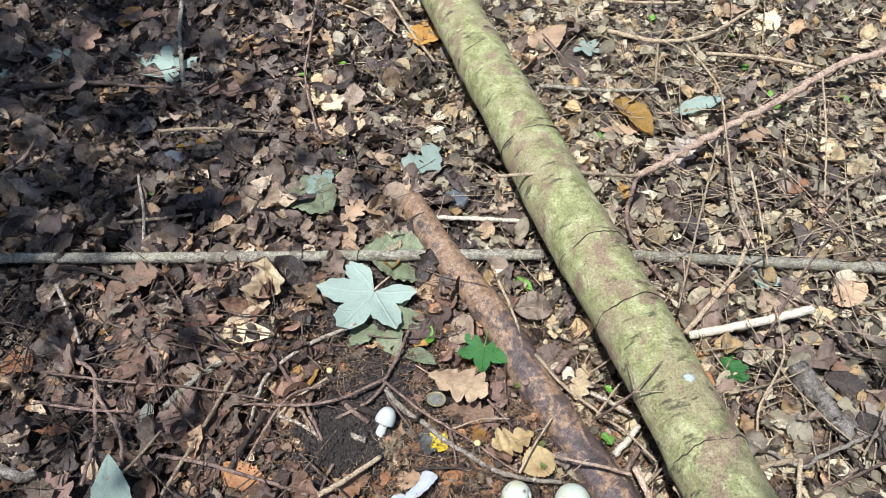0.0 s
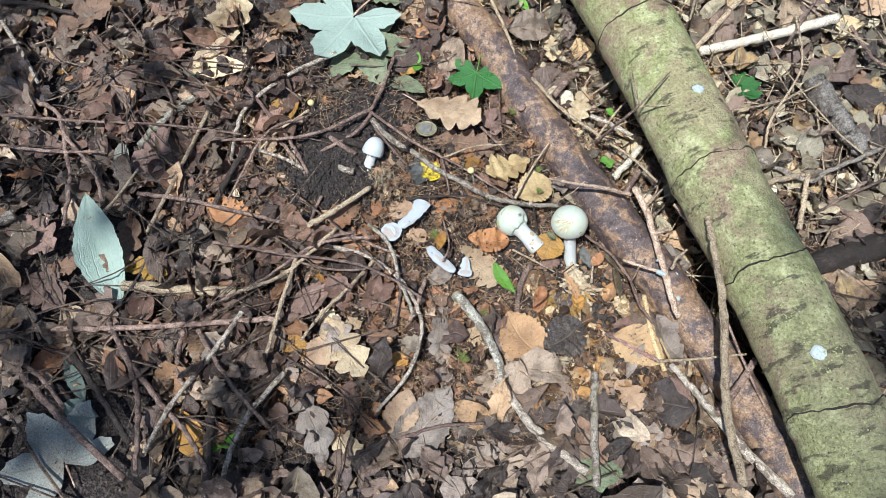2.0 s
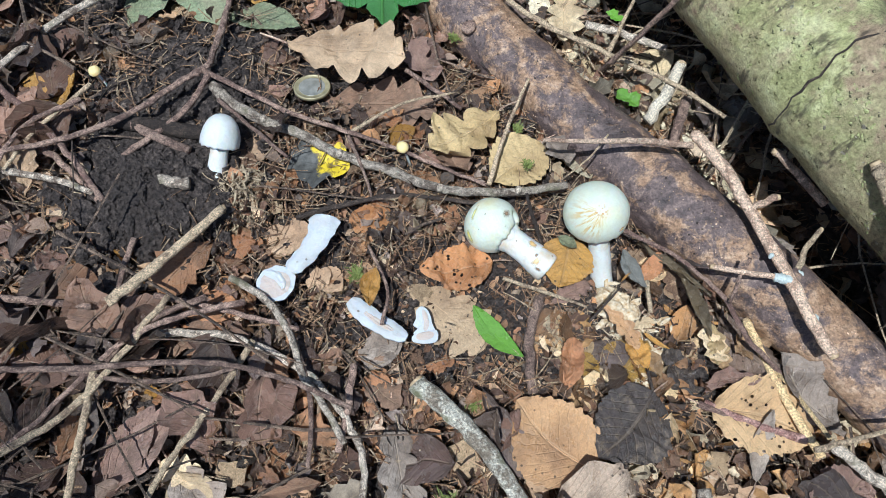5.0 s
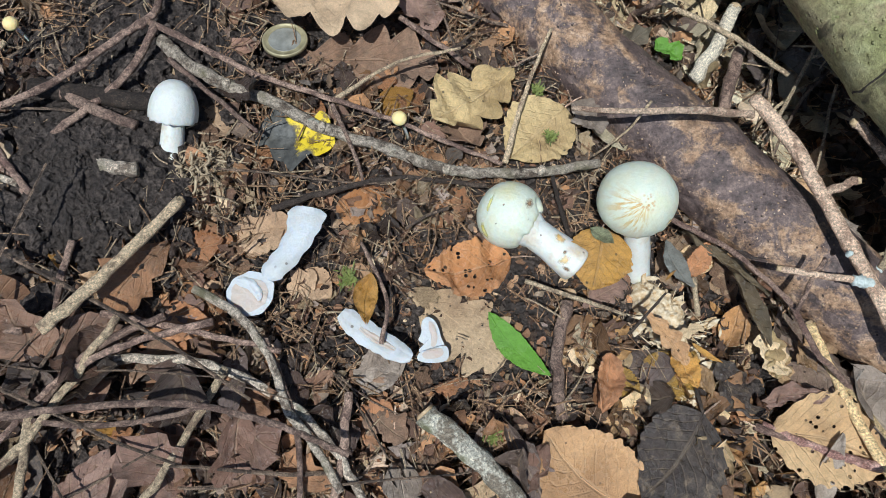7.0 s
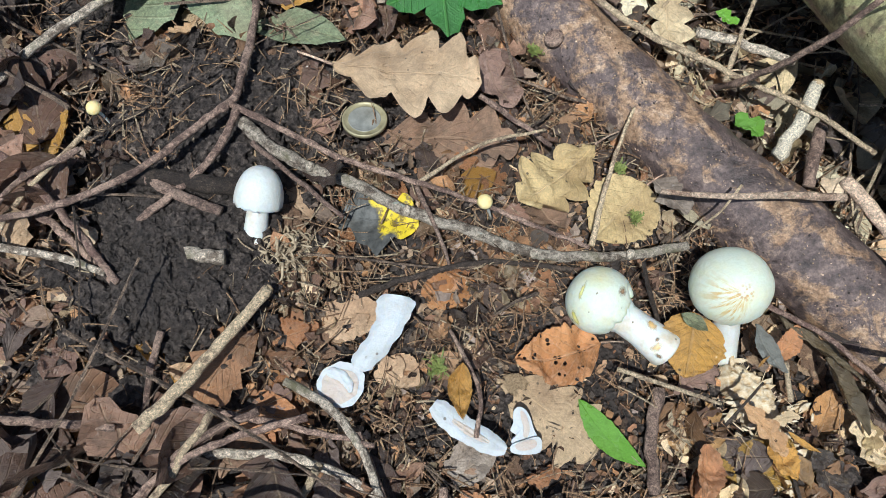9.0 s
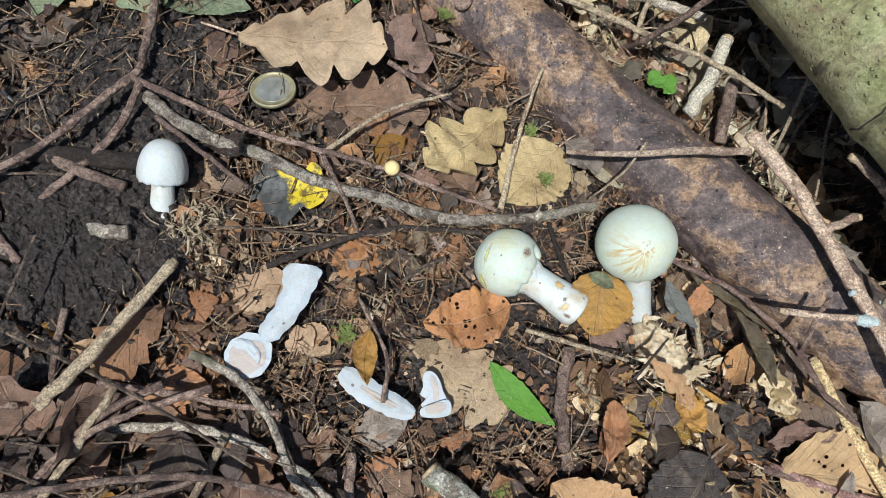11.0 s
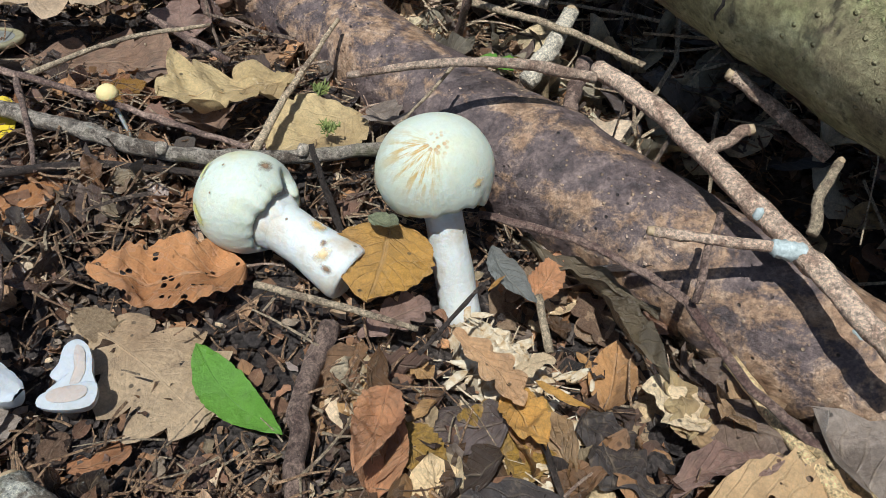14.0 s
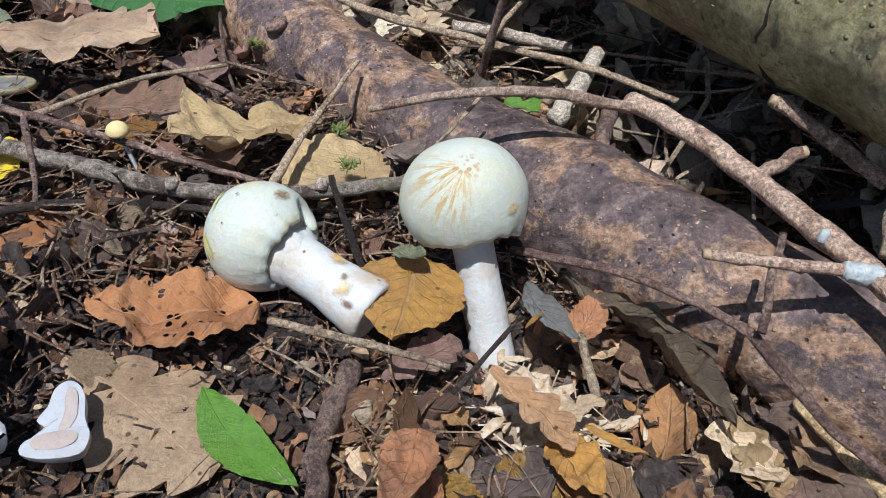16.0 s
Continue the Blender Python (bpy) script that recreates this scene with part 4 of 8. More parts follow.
def rot_slab(pts, half, rise):
    """A torn slab of white-rotten wood lying in the litter: fibres along it, a ragged rim."""
    count, wide = 60, 18
    line = spline([(x, y, 0) for x, y in pts], count)
    verts, faces, uvs = [], [], []
    for i, p in enumerate(line):
        t = (line[min(i + 1, count)] - line[max(i - 1, 0)]).normalized()
        side = Vector((-t.y, t.x, 0))
        s = i / count
        w = half * (0.45 + 0.6 * math.sin(math.pi * min(1, s * 0.9 + 0.08))) * (1 + 0.35 * noise.noise((s * 14, 2, 0)))
        for k in range(wide + 1):
            a = k / wide * 2 - 1
            q = p + side * a * w * (1 + 0.12 * noise.noise((s * 40, a * 3, 5)))
            h = rise * (1 - a ** 4) * math.sin(math.pi * min(1, s * 0.92 + 0.05)) ** 0.5
            fibre = 0.0030 * noise.noise((s * 6, a * 7, 1)) + 0.0020 * noise.noise((s * 18, a * 18, 7)) + 0.0014 * noise.noise((s * 50, a * 34, 3))
            verts.append((q.x, q.y, gz(q.x, q.y) - 0.004 + (h + fibre) * (1 if abs(a) < 1 else 0.2)))
            uvs.append((s * 0.05, a * half))
    row = wide + 1
    for i in range(count):
        for k in range(wide):
            a = i * row + k
            faces.append((a, a + 1, a + row + 1, a + row))
    return tagged(link_mesh("rotten_wood", verts, faces, ROT, None, uvs), "whitish fibrous slab of rotten wood at the foot of a mushroom", "wood")


def moss_tuft(p, r, label, seed):
    rnd = random.Random(seed)
    verts, faces = [], []
    for _ in range(110):
        a, ln = rnd.uniform(0, 6.283), r * rnd.uniform(0.25, 0.9)
        up = rnd.uniform(0.15, 0.9)
        o = Vector((rnd.gauss(0, r * 0.3), rnd.gauss(0, r * 0.3), 0))
        d = Vector((math.cos(a), math.sin(a), up)).normalized() * ln
        s = Vector((-math.sin(a), math.cos(a), 0)) * 0.00022
        i = len(verts)
        verts += [o - s, o + s, o + d * 0.55 + s * 1.5, o + d * 0.55 - s * 1.5, o + d]
        faces += [(i, i + 1, i + 2, i + 3), (i + 3, i + 2, i + 4)]
    ob = link_mesh("moss_tuft", verts, faces, MOSS, None, None, False)
    ob.matrix_world = pose(*p)
    return tagged(ob, label, "moss")


def root_clump(x, y, r):
    """Torn-up mass of roots, crumbs and threads: bent rods of several thicknesses and small dented lumps."""
    rnd = random.Random(9)
    verts, faces, off = [], [], 0
    for k in range(560):
        o = Vector((rnd.gauss(0, r * 0.62), rnd.gauss(0, r * 0.55), 0))
        o.z = gz(x + o.x, y + o.y) + 0.001 + 0.016 * bell(o.length, r) * rnd.random()
        d = Vector((rnd.gauss(0, 1), rnd.gauss(0, 1), rnd.gauss(0, 0.45))).normalized() * rnd.uniform(0.002, 0.010)
        e = Vector((rnd.gauss(0, 1), rnd.gauss(0, 1), rnd.gauss(0, 0.5))) * 0.0022
        thick = rnd.choice((0.00016, 0.00022, 0.0003, 0.0005, 0.0008))
        v, f, _ = tube(spline([o, o + d * 0.5 + e, o + d], 5), lambda s: thick * (1 - 0.5 * s), 5, 0.2, k)
        verts += v
        faces += [tuple(q + off for q in g) for g in f]
        off += len(v)
    ob = link_mesh("root_clump", verts, faces, ROOTS)
    ob.matrix_world = pose(x, y, 0)
    tagged(ob, "tangled clump of fine pale roots below a small mushroom", "roots", "", "stuff")
    for dx, dy, size in ((-0.010, -0.002, 0.0015), (-0.0075, 0.0015, 0.0013), (0.008, 0.004, 0.0019)):
        v, f = lathe([(size * 0.3, -size * 0.8), (size * 0.85, -size * 0.4), (size, 0), (size * 0.8, size * 0.5), (size * 0.2, size * 0.8)], 12, 0.25, size * 9e4, 500)
        lump = link_mesh("fungus_button", v, f, ROT)
        lump.matrix_world = pose(x + dx, y + dy, gz(x + dx, y + dy) + 0.008, 20, 10, 0)
        tagged(lump, "tiny pale young fungus button among torn roots", "mushroom", "fungus buttons")


def lichen_collar(parent, pts, r, seed):
    """White lichen grown round a twig."""
    v, f, uv = tube(spline(pts, 10), lambda s: r * (0.85 + 0.15 * math.sin(math.pi * s) + 0.25 * noise.noise((s * 9, seed, 1))), 16, 0.55, seed)
    return link_mesh("lichen", v, f, LICHEN, parent, uv)


def lichen_patch(p, r, seed):
    n = 18
    verts, faces = [(0, 0, 0.0009)], []
    for ring, h in ((0.55, 0.0010), (1.0, 0.0002), (1.05, -0.002)):
        for k in range(n):
            a = 2 * math.pi * k / n
            q = r * ring * (1 + 0.3 * noise.noise((math.cos(a) * 1.8 + seed, math.sin(a) * 1.8, 1)))
            verts.append((q * math.cos(a), q * math.sin(a) * 0.8, h + 0.0004 * noise.noise((a * 2, ring * 5, seed))))
    for k in range(n):
        j = (k + 1) % n
        faces += [(0, 1 + k, 1 + j), (1 + k, 1 + n + k, 1 + n + j, 1 + j), (1 + n + k, 1 + 2 * n + k, 1 + 2 * n + j, 1 + n + j)]
    ob = link_mesh("lichen", verts, faces, LICHEN)
    ob.matrix_world = pose(*p, 0, 0, seed * 40)
    return tagged(ob, "pale mint lichen crust on bark", "lichen")


def bark_flakes(parent, pts, radii, count, span, size, material, seed, name="bark_flake"):
    """Loose crusts and warts standing on a log, as one part."""
    rng = np.random.default_rng(seed)
    line, rad = spline(pts, 300), spline([(r, 0, 0) for r in radii], 300)
    verts, faces = [], []
    for _ in range(count):
        i = int(rng.uniform(span[0], span[1]) * 299) + 0
        i = min(298, max(1, i))
        t = (line[i + 1] - line[i - 1]).normalized()
        ref = (Vector((0, 0, 1)) - t * t.z).normalized()
        side = t.cross(ref)
        a = rng.normal(0.6, 1.0)
        way = math.cos(a) * ref + math.sin(a) * side
        around = -math.sin(a) * ref + math.cos(a) * side
        p = line[i] + t * rng.uniform(-0.004, 0.004) + way * rad[i].x * 0.995
        s = size[0] + (size[1] - size[0]) * rng.random() ** 2.5
        turn, b = rng.uniform(0, 6.283), len(verts)
        e1, e2 = math.cos(turn) * t + math.sin(turn) * around, -math.sin(turn) * t + math.cos(turn) * around
        for k in range(6):
            q = 2 * math.pi * k / 6
            r = s * rng.uniform(0.6, 1.2)
            verts.append(p + e1 * r * math.cos(q) + e2 * r * 0.6 * math.sin(q))
        verts.append(p + way * s * rng.uniform(0.10, 0.32) + e1 * s * rng.uniform(-0.3, 0.3))
        faces += [(b + k, b + (k + 1) % 6, b + 6) for k in range(6)]
    ob = link_mesh(name, verts, faces, material, parent, None, False)
    return tagged(ob, "", "", "", "stuff")



# ---- mushrooms ----
def along(base, tip, spin=0.0):
    """Pose with z running from base to tip."""
    way = Vector(tip) - Vector(base)
    return Matrix.Translation(base) @ way.to_track_quat("Z", "Y").to_matrix().to_4x4() @ pose(0, 0, 0, 0, 0, spin)


def gills(radius, inner, parent):
    """Underside of a cap: thin radial plates."""
    verts, faces = [], []
    for k in range(64):
        a = 2 * math.pi * k / 64
        c, s = math.cos(a), math.sin(a)
        t = 0.00022
        i = len(verts)
        for r, z in ((inner, 0.004), (inner, -0.0002), (radius * 0.6, -0.0014), (radius * 0.93, -0.0004), (radius * 0.93, 0.002), (radius * 0.6, 0.004)):
            verts += [(r * c - t * s, r * s + t * c, z), (r * c + t * s, r * s - t * c, z)]
        ring = [i + 2 * q for q in range(6)]
        faces.append(tuple(ring))
        faces.append(tuple(q + 1 for q in reversed(ring)))
        for q in range(6):
            p, o = ring[q], ring[(q + 1) % 6]
            faces.append((p, p + 1, o + 1, o))
    roof, rf = lathe([(radius * 0.94, 0.0012), (radius * 0.6, 0.0016), (inner, 0.002)], 40)
    off = len(verts)
    verts += [tuple(q) for q in roof]
    faces += [tuple(q + off for q in f) for f in rf]
    return link_mesh("gills", verts, faces, GILL, parent, None, False)


def smear(parent, centre, size, seed, material, dome_r, dome_h, turn=0.0, thin=0.35):
    """A bruise on a domed cap: a thin wavy patch that follows the dome."""
    verts, faces, n = [(0, 0)], [], 22
    rnd = random.Random(seed)
    for ring in (0.5, 1.0):
        for k in range(n):
            a = 2 * math.pi * k / n
            r = size * ring * (1 + 0.35 * noise.noise((math.cos(a) * 1.6, math.sin(a) * 1.6, seed)) + rnd.uniform(-0.08, 0.08))
            x, y = r * math.cos(a), r * math.sin(a) * thin
            verts.append((x * math.cos(turn) - y * math.sin(turn), x * math.sin(turn) + y * math.cos(turn)))
    for k in range(n):
        j = (k + 1) % n
        faces += [(0, 1 + k, 1 + j), (1 + k, 1 + n + k, 1 + n + j, 1 + j)]
    az, el = centre
    ca = Vector((math.cos(el) * math.cos(az), math.cos(el) * math.sin(az), math.sin(el)))
    e1 = Vector((-math.sin(az), math.cos(az), 0))
    e2 = ca.cross(e1)
    out = []
    for x, y in verts:
        d = (ca + e1 * (x / dome_r) + e2 * (y / dome_r)).normalized()
        h = math.hypot(d.x, d.y)
        a = math.atan2(d.z, h)
        r, z = dome_r * math.cos(a) ** 0.9, dome_h * math.sin(a)
        k = 1 + 0.00045 / dome_r
        out.append((r * d.x / max(h, 1e-6) * k, r * d.y / max(h, 1e-6) * k, z * k + 0.0002))
    radial = [(0.0, 0.0)] + [(0.5, k / n) for k in range(n)] + [(1.0, k / n) for k in range(n)]
    return link_mesh("bruise", out, faces, material, parent, radial)


def stem_stain(parent, turn, height, across, tall, tint, radius):
    """A thin frayed stain that follows the round of a stem."""
    n = 20
    verts, faces, uvs = [], [], []
    for ring in (0.0, 0.5, 1.0):
        for k in range(n):
            a = 2 * math.pi * k / n
            q = ring * (1 + 0.3 * noise.noise((math.cos(a) * 2, math.sin(a) * 2, height * 900)))
            b = turn + across * q * math.cos(a) / radius
            r = radius * 1.07 + 0.0002
            verts.append((r * math.cos(b), r * math.sin(b), height + tall * q * math.sin(a)))
            uvs.append((ring, k / n))
    for ring in range(2):
        for k in range(n):
            a, b = ring * n + k, ring * n + (k + 1) % n
            faces.append((a, b, b + n, a + n))
    return link_mesh("stain", verts, faces, tint, parent, uvs)


def mushroom(base, top, cap_r, cap_h, stem_r, bulb_r, label, skin, spin=0.0, bruises=(), lean=(0, 0), under=-0.42, veil=True, group="white mushrooms", cut=False, torn=(), dirt=()):
    """A whole mushroom from the foot of its stem to the top of its cap."""
    m = along(base, top, spin)
    length = (Vector(top) - Vector(base)).length
    thing = empty("mushroom", m, label, "mushroom", group)
    neck = length - cap_h
    edge = neck + cap_h * math.sin(under)
    foot = [(bulb_r * 0.05, 0.0009), (bulb_r * 0.55, 0.0006), (bulb_r * 0.80, 0.0002), (bulb_r * 0.90, 0.0), (bulb_r * 0.99, 0.0007), (bulb_r * 1.03, 0.0026), (bulb_r * 0.97, 0.0060), (bulb_r * 0.93, 0.009)]
    prof = foot if cut else [(bulb_r * 0.10, 0.0), (bulb_r * 0.5, 0.0003), (bulb_r * 0.82, 0.0014), (bulb_r * 0.96, 0.0032), (bulb_r, 0.0055), (bulb_r * 0.97, 0.009)]
    start = prof[-1][0]
    for i in range(1, 15):
        s = i / 14
        prof.append((start + (stem_r - start) * min(1, s * 1.3), 0.009 + (neck + 0.002 - 0.009) * s))
    v, f = lathe(prof, 40, 0.10, spin, 95)
    link_mesh("stem", v, f, STEM, thing)
    turned = m.to_3x3().inverted()
    v, f = lathe(arc_profile(cap_r, cap_h, 24, under), 64, 0.030, spin + 2, 75)
    low = cap_h * math.sin(under)
    for q in v:
        a, deep = math.atan2(q.y, q.x), max(0.0, min(1.0, 1 - (q.z - low) / (cap_h * 0.45)))
        k = 1 + 0.035 * deep * (noise.noise((math.cos(a) * 4, math.sin(a) * 4, spin)) + 0.7 * noise.noise((math.cos(a) * 13, math.sin(a) * 13, spin)))
        q.x, q.y = q.x * k, q.y * k
        q.z += 0.0010 * deep * noise.noise((math.cos(a) * 5, math.sin(a) * 5, spin + 9))
        for way, width, lift in torn:
            d = turned @ Vector(way)
            off = (a - math.atan2(d.y, d.x) + math.pi) % (2 * math.pi) - math.pi
            q.z += lift * deep ** 1.5 * max(0.0, 1 - (off / width) ** 2)
    cap = link_mesh("cap", v, f, skin, thing)
    cap.matrix_basis = pose(0, 0, neck, lean[0], lean[1], 0)
    plates = gills(cap_r * math.cos(under) * 0.97, stem_r * 0.98, cap)
    plates.location.z = cap_h * math.sin(under) * 0.80
    if veil:
        rag = [(stem_r * 1.02, edge - 0.005), (stem_r * 1.10, edge - 0.003), (stem_r * 1.30, edge + 0.0005), (cap_r * math.cos(under) * 0.86, edge + 0.003)]
        v, f = lathe(rag, 36, 0.20, spin + 5, 190)
        link_mesh("veil_remnant", v, f, STEM, thing)
    for way, height, across, tall, tint in dirt:
        d = turned @ Vector(way)
        stem_stain(thing, math.atan2(d.y, d.x), height, across, tall, tint, stem_r + (bulb_r - stem_r) * max(0.0, 1 - height / neck / 0.77))
    for way, size, turn, thin, tint in bruises:
        d = turned @ Vector(way).normalized()
        smear(cap, (math.atan2(d.y, d.x), math.asin(max(-0.99, min(0.99, d.z)))), size, int(size * 1e5), tint, cap_r, cap_h, turn, thin)
    return thing


def blob_outline(cx, cy, rx, ry, seed, count=26, rough=0.08):
    return [(cx + rx * math.cos(a) * (1 + rough * noise.noise((math.cos(a) * 2, math.sin(a) * 2, seed))), cy + ry * math.sin(a) * (1 + rough * noise.noise((math.cos(a) * 2, math.sin(a) * 2, seed + 4)))) for a in (2 * math.pi * i / count for i in range(count))]


def half_tube(name, pts, widths, depth, material, parent, crown=0.0):
    """A stem cut lengthwise: rounded below, a flat cut face with a crisp edge above."""
    count, ring = 30, 10
    line = spline([(x, y, 0) for x, y in pts], count)
    ws = spline([(w, 0, 0) for w in widths], count)
    verts, faces, top = [], [], []
    for i, p in enumerate(line):
        t = (line[min(i + 1, count)] - line[max(i - 1, 0)]).normalized()
        side = Vector((-t.y, t.x, 0))
        end = min(1.0, 7.0 * min(i, count - i) / count + 0.45)
        edge = [ws[i].x * math.sqrt(end) * (1 + 0.16 * noise.noise((i * 0.35, widths[0] * 900 + 7 * q, 0)) + 0.05 * noise.noise((i * 1.7, q * 5, 3))) for q in (0, 1)]
        for k in range(ring):
            a = math.pi * k / (ring - 1)
            wide = edge[0] if math.cos(a) > 0 else edge[1]
            verts.append(p + side * wide * math.cos(a) + Vector((0, 0, -depth * math.sqrt(end) * math.sin(a))))
        for q in range(7):
            s = 1 - q / 3
            wide = edge[0] if s > 0 else edge[1]
            dip = 0.0006 * noise.noise((i * 0.25, s * 2.5, 11)) - 0.0007 * math.exp(-(s / 0.25) ** 2)
            top.append(p + side * wide * s * (0.999 if abs(s) == 1 else 1) + Vector((0, 0, crown * (1 - s * s) + (dip if abs(s) < 1 else 0))))
    off = len(verts)
    verts += top
    for i in range(count):
        for k in range(ring - 1):
            a = i * ring + k
            faces.append((a, a + 1, a + 1 + ring, a + ring))
        for q in range(6):
            a = off + i * 7 + q
            faces.append((a, a + 7, a + 8, a + 1))
    faces.append(tuple(reversed(range(ring))))
    faces.append(tuple(range(count * ring, (count + 1) * ring)))
    return link_mesh(name, verts, faces, material, parent)


def flat_slice(name, outline, thick, material, parent):
    """A thin slice with crisp edges: cut face, rim and back are separate surfaces."""
    loop = [Vector((x, y)) for x, y in outline]
    outline = []
    for i in range(len(loop)):
        a, b, c, d = loop[i - 1], loop[i], loop[(i + 1) % len(loop)], loop[(i + 2) % len(loop)]
        for s in (0.0, 0.33, 0.67):
            q = 0.5 * (2 * b + (c - a) * s + (2 * a - 5 * b + 4 * c - d) * s * s + (3 * b - a - 3 * c + d) * s ** 3)
            outline.append((q.x, q.y))
    n = len(outline)
    cx, cy = sum(p[0] for p in outline) / n, sum(p[1] for p in outline) / n
    verts, faces = [], []
    for k, z in ((1.0, 0.0), (0.5, 0.0003)):
        verts += [(cx + (x - cx) * k, cy + (y - cy) * k, z + 0.0003 * noise.noise((x * 300, y * 300, 1))) for x, y in outline]
    verts.append((cx, cy, 0.0002))
    for i in range(n):
        j = (i + 1) % n
        faces += [(i, j, n + j, n + i), (n + i, n + j, 2 * n)]
    b = len(verts)
    for k, z in ((1.0, 0.0), (0.97, -thick * 0.6), (0.85, -thick)):
        verts += [(cx + (x - cx) * k, cy + (y - cy) * k, z) for x, y in outline]
    for r in range(2):
        for i in range(n):
            j = (i + 1) % n
            faces.append((b + r * n + j, b + r * n + i, b + (r + 1) * n + i, b + (r + 1) * n + j))
    faces.append(tuple(b + 2 * n + i for i in reversed(range(n))))
    return link_mesh(name, verts, faces, material, parent)


# ---- placed things ----
green_axis = [(-0.087, 1.316, 0.071), (-0.004, 1.049, 0.071), (0.083, 0.796, 0.071), (0.156, 0.567, 0.072), (0.228, 0.370, 0.072), (0.284, 0.194, 0.073), (0.331, 0.043, 0.074), (0.365, -0.111, 0.075), (0.405, -0.300, 0.072)]
green_radii = [0.0421, 0.0430, 0.0433, 0.0434, 0.0414, 0.0396, 0.0388, 0.0392, 0.040]
green_rings = (0.10, 0.20, 0.31, 0.42, 0.485, 0.60, 0.685, 0.79)
green_log = log("green_log", green_axis, green_radii, 48, "green", "long fallen log covered in olive green algae with dark rings", [(p, 0.005, 0.045) for p in green_rings], 0.045)
for place in green_rings:
    ring_scar(green_log, green_axis, green_radii, place, "dark")
bark_flakes(green_log, green_axis, green_radii, 1200, (0.30, 0.90), (0.0004, 0.0017), BARK["pole"], 3)
bark_flakes(green_log, green_axis, green_radii, 8000, (0.30, 0.90), (0.0004, 0.0017), ALGAE, 4, "algae_crust")
brown_axis = [(-0.053, 0.635, 0.010), (0.002, 0.535, 0.006), (0.065, 0.447, -0.002), (0.110, 0.362, -0.008), (0.156, 0.281, -0.009), (0.199, 0.207, -0.005), (0.243, 0.131, -0.001), (0.292, 0.039, 0.001), (0.338, -0.065, 0.002)]
brown_radii = [0.0185, 0.0207, 0.0220, 0.0222, 0.0218, 0.0240, 0.0220, 0.0205, 0.0200]
brown_log = log("brown_log", brown_axis, brown_radii, 56, "log", "dark brown log with tan mottled bark sunk in litter", [(0.37, 0.018, 0.06), (0.60, 0.014, 0.04), (0.74, 0.016, 0.05)], 0.05)
bark_flakes(brown_log, brown_axis, brown_radii, 700, (0.2, 0.9), (0.0003, 0.0010), BARK["pink"], 5)
knot(brown_log, (0.101, 0.345, 0.009), 0.005, "brown", (-0.4, 0.1, 0.9))
UPRIGHT = (0.1490, 0.1660, -0.026), (0.1402, 0.2060, 0.0378)
CAP_STREAKED = streaked_cap_material(along(*UPRIGHT).to_3x3().inverted(), (-0.17, -0.38, 0.90), (-0.80, -0.20, -0.55))
mushroom(*UPRIGHT, 0.0182, 0.0166, 0.0060, 0.0068, "upright white mushroom with a cream cap and ochre bruises", CAP_STREAKED, 0.0, (((0.42, -0.76, 0.30), 0.0036, 0.5, 0.6, STAIN),), under=-0.72, veil=False, torn=(((0.75, -0.55, 0.0), 0.22, -0.0022), ((-0.2, -0.9, 0.0), 0.5, -0.0006)))
mushroom((0.1128, 0.1764, 0.0036), (0.0752, 0.2160, 0.0135), 0.0158, 0.0152, 0.0068, 0.0090, "white mushroom lying on its side with a torn cap edge", CAP, 40.0, (((0.52, -0.16, 0.82), 0.0042, 0.3, 0.75, SCAR), ((-0.80, -0.45, 0.25), 0.0070, 0.9, 0.4, YELLOW_STAIN), ((-0.55, 0.10, 0.80), 0.0060, 0.4, 0.3, YELLOW_STAIN), ((-0.2, -0.1, 0.97), 0.0011, 0.0, 0.7, SCAR), ((-0.5, -0.5, 0.7), 0.0007, 0.0, 0.7, SCAR)), (6, -8), -0.85, cut=True, torn=(((0.75, 0.25, 0.55), 0.40, 0.0060), ((0.2, -0.6, 0.6), 0.35, -0.0012)), dirt=(((-0.2, -0.5, 0.85), 0.0085, 0.0042, 0.0034, STAIN), ((0.0, -0.3, 0.95), 0.0105, 0.0016, 0.0014, SCAR), ((-0.3, -0.7, 0.6), 0.0050, 0.0018, 0.0030, SCAR), ((0.3, 0.1, 0.9), 0.0160, 0.0030, 0.0040, STAIN), ((-0.1, -0.2, 0.95), 0.024, 0.0008, 0.0008, SCAR)))
mushroom((-0.0705, 0.2600, -0.008), (-0.0550, 0.2955, 0.0235), 0.0113, 0.0155, 0.0052, 0.0060, "small white mushroom standing over a clump of pale roots", CAP_WHITE, 80.0, under=-0.2, veil=False)
sliced = empty("mushroom_slice", pose(-0.021, 0.207, 0.0125, 4, -3, 0), "lengthwise cut white mushroom half, stem and cap", "mushroom", "white mushrooms")
half_tube("stem_slice", [(0.0152, 0.0185), (0.0130, 0.0130), (0.0085, 0.0055), (0.0015, -0.0020), (-0.0055, -0.0072), (-0.0088, -0.0100)], [0.0084, 0.0082, 0.0062, 0.0062, 0.0052, 0.0034], 0.005, SLICE, sliced, 0.0024)
flat_slice("cap_slice", blob_outline(-0.0168, -0.0152, 0.0106, 0.0100, 2.0, 30, 0.12), 0.004, SLICE, sliced)
flat_slice("gill_slice", blob_outline(-0.0172, -0.0158, 0.0084, 0.0076, 5.0, 26, 0.18), 0.0012, GILL, sliced).location.z = 0.0004
half_tube("stem_stub", [(-0.0215, -0.0085), (-0.0165, -0.0110), (-0.0135, -0.0155), (-0.0132, -0.0195)], [0.0021, 0.0024, 0.0021, 0.0009], 0.002, SLICE, sliced, 0.0010).location.z = 0.0010
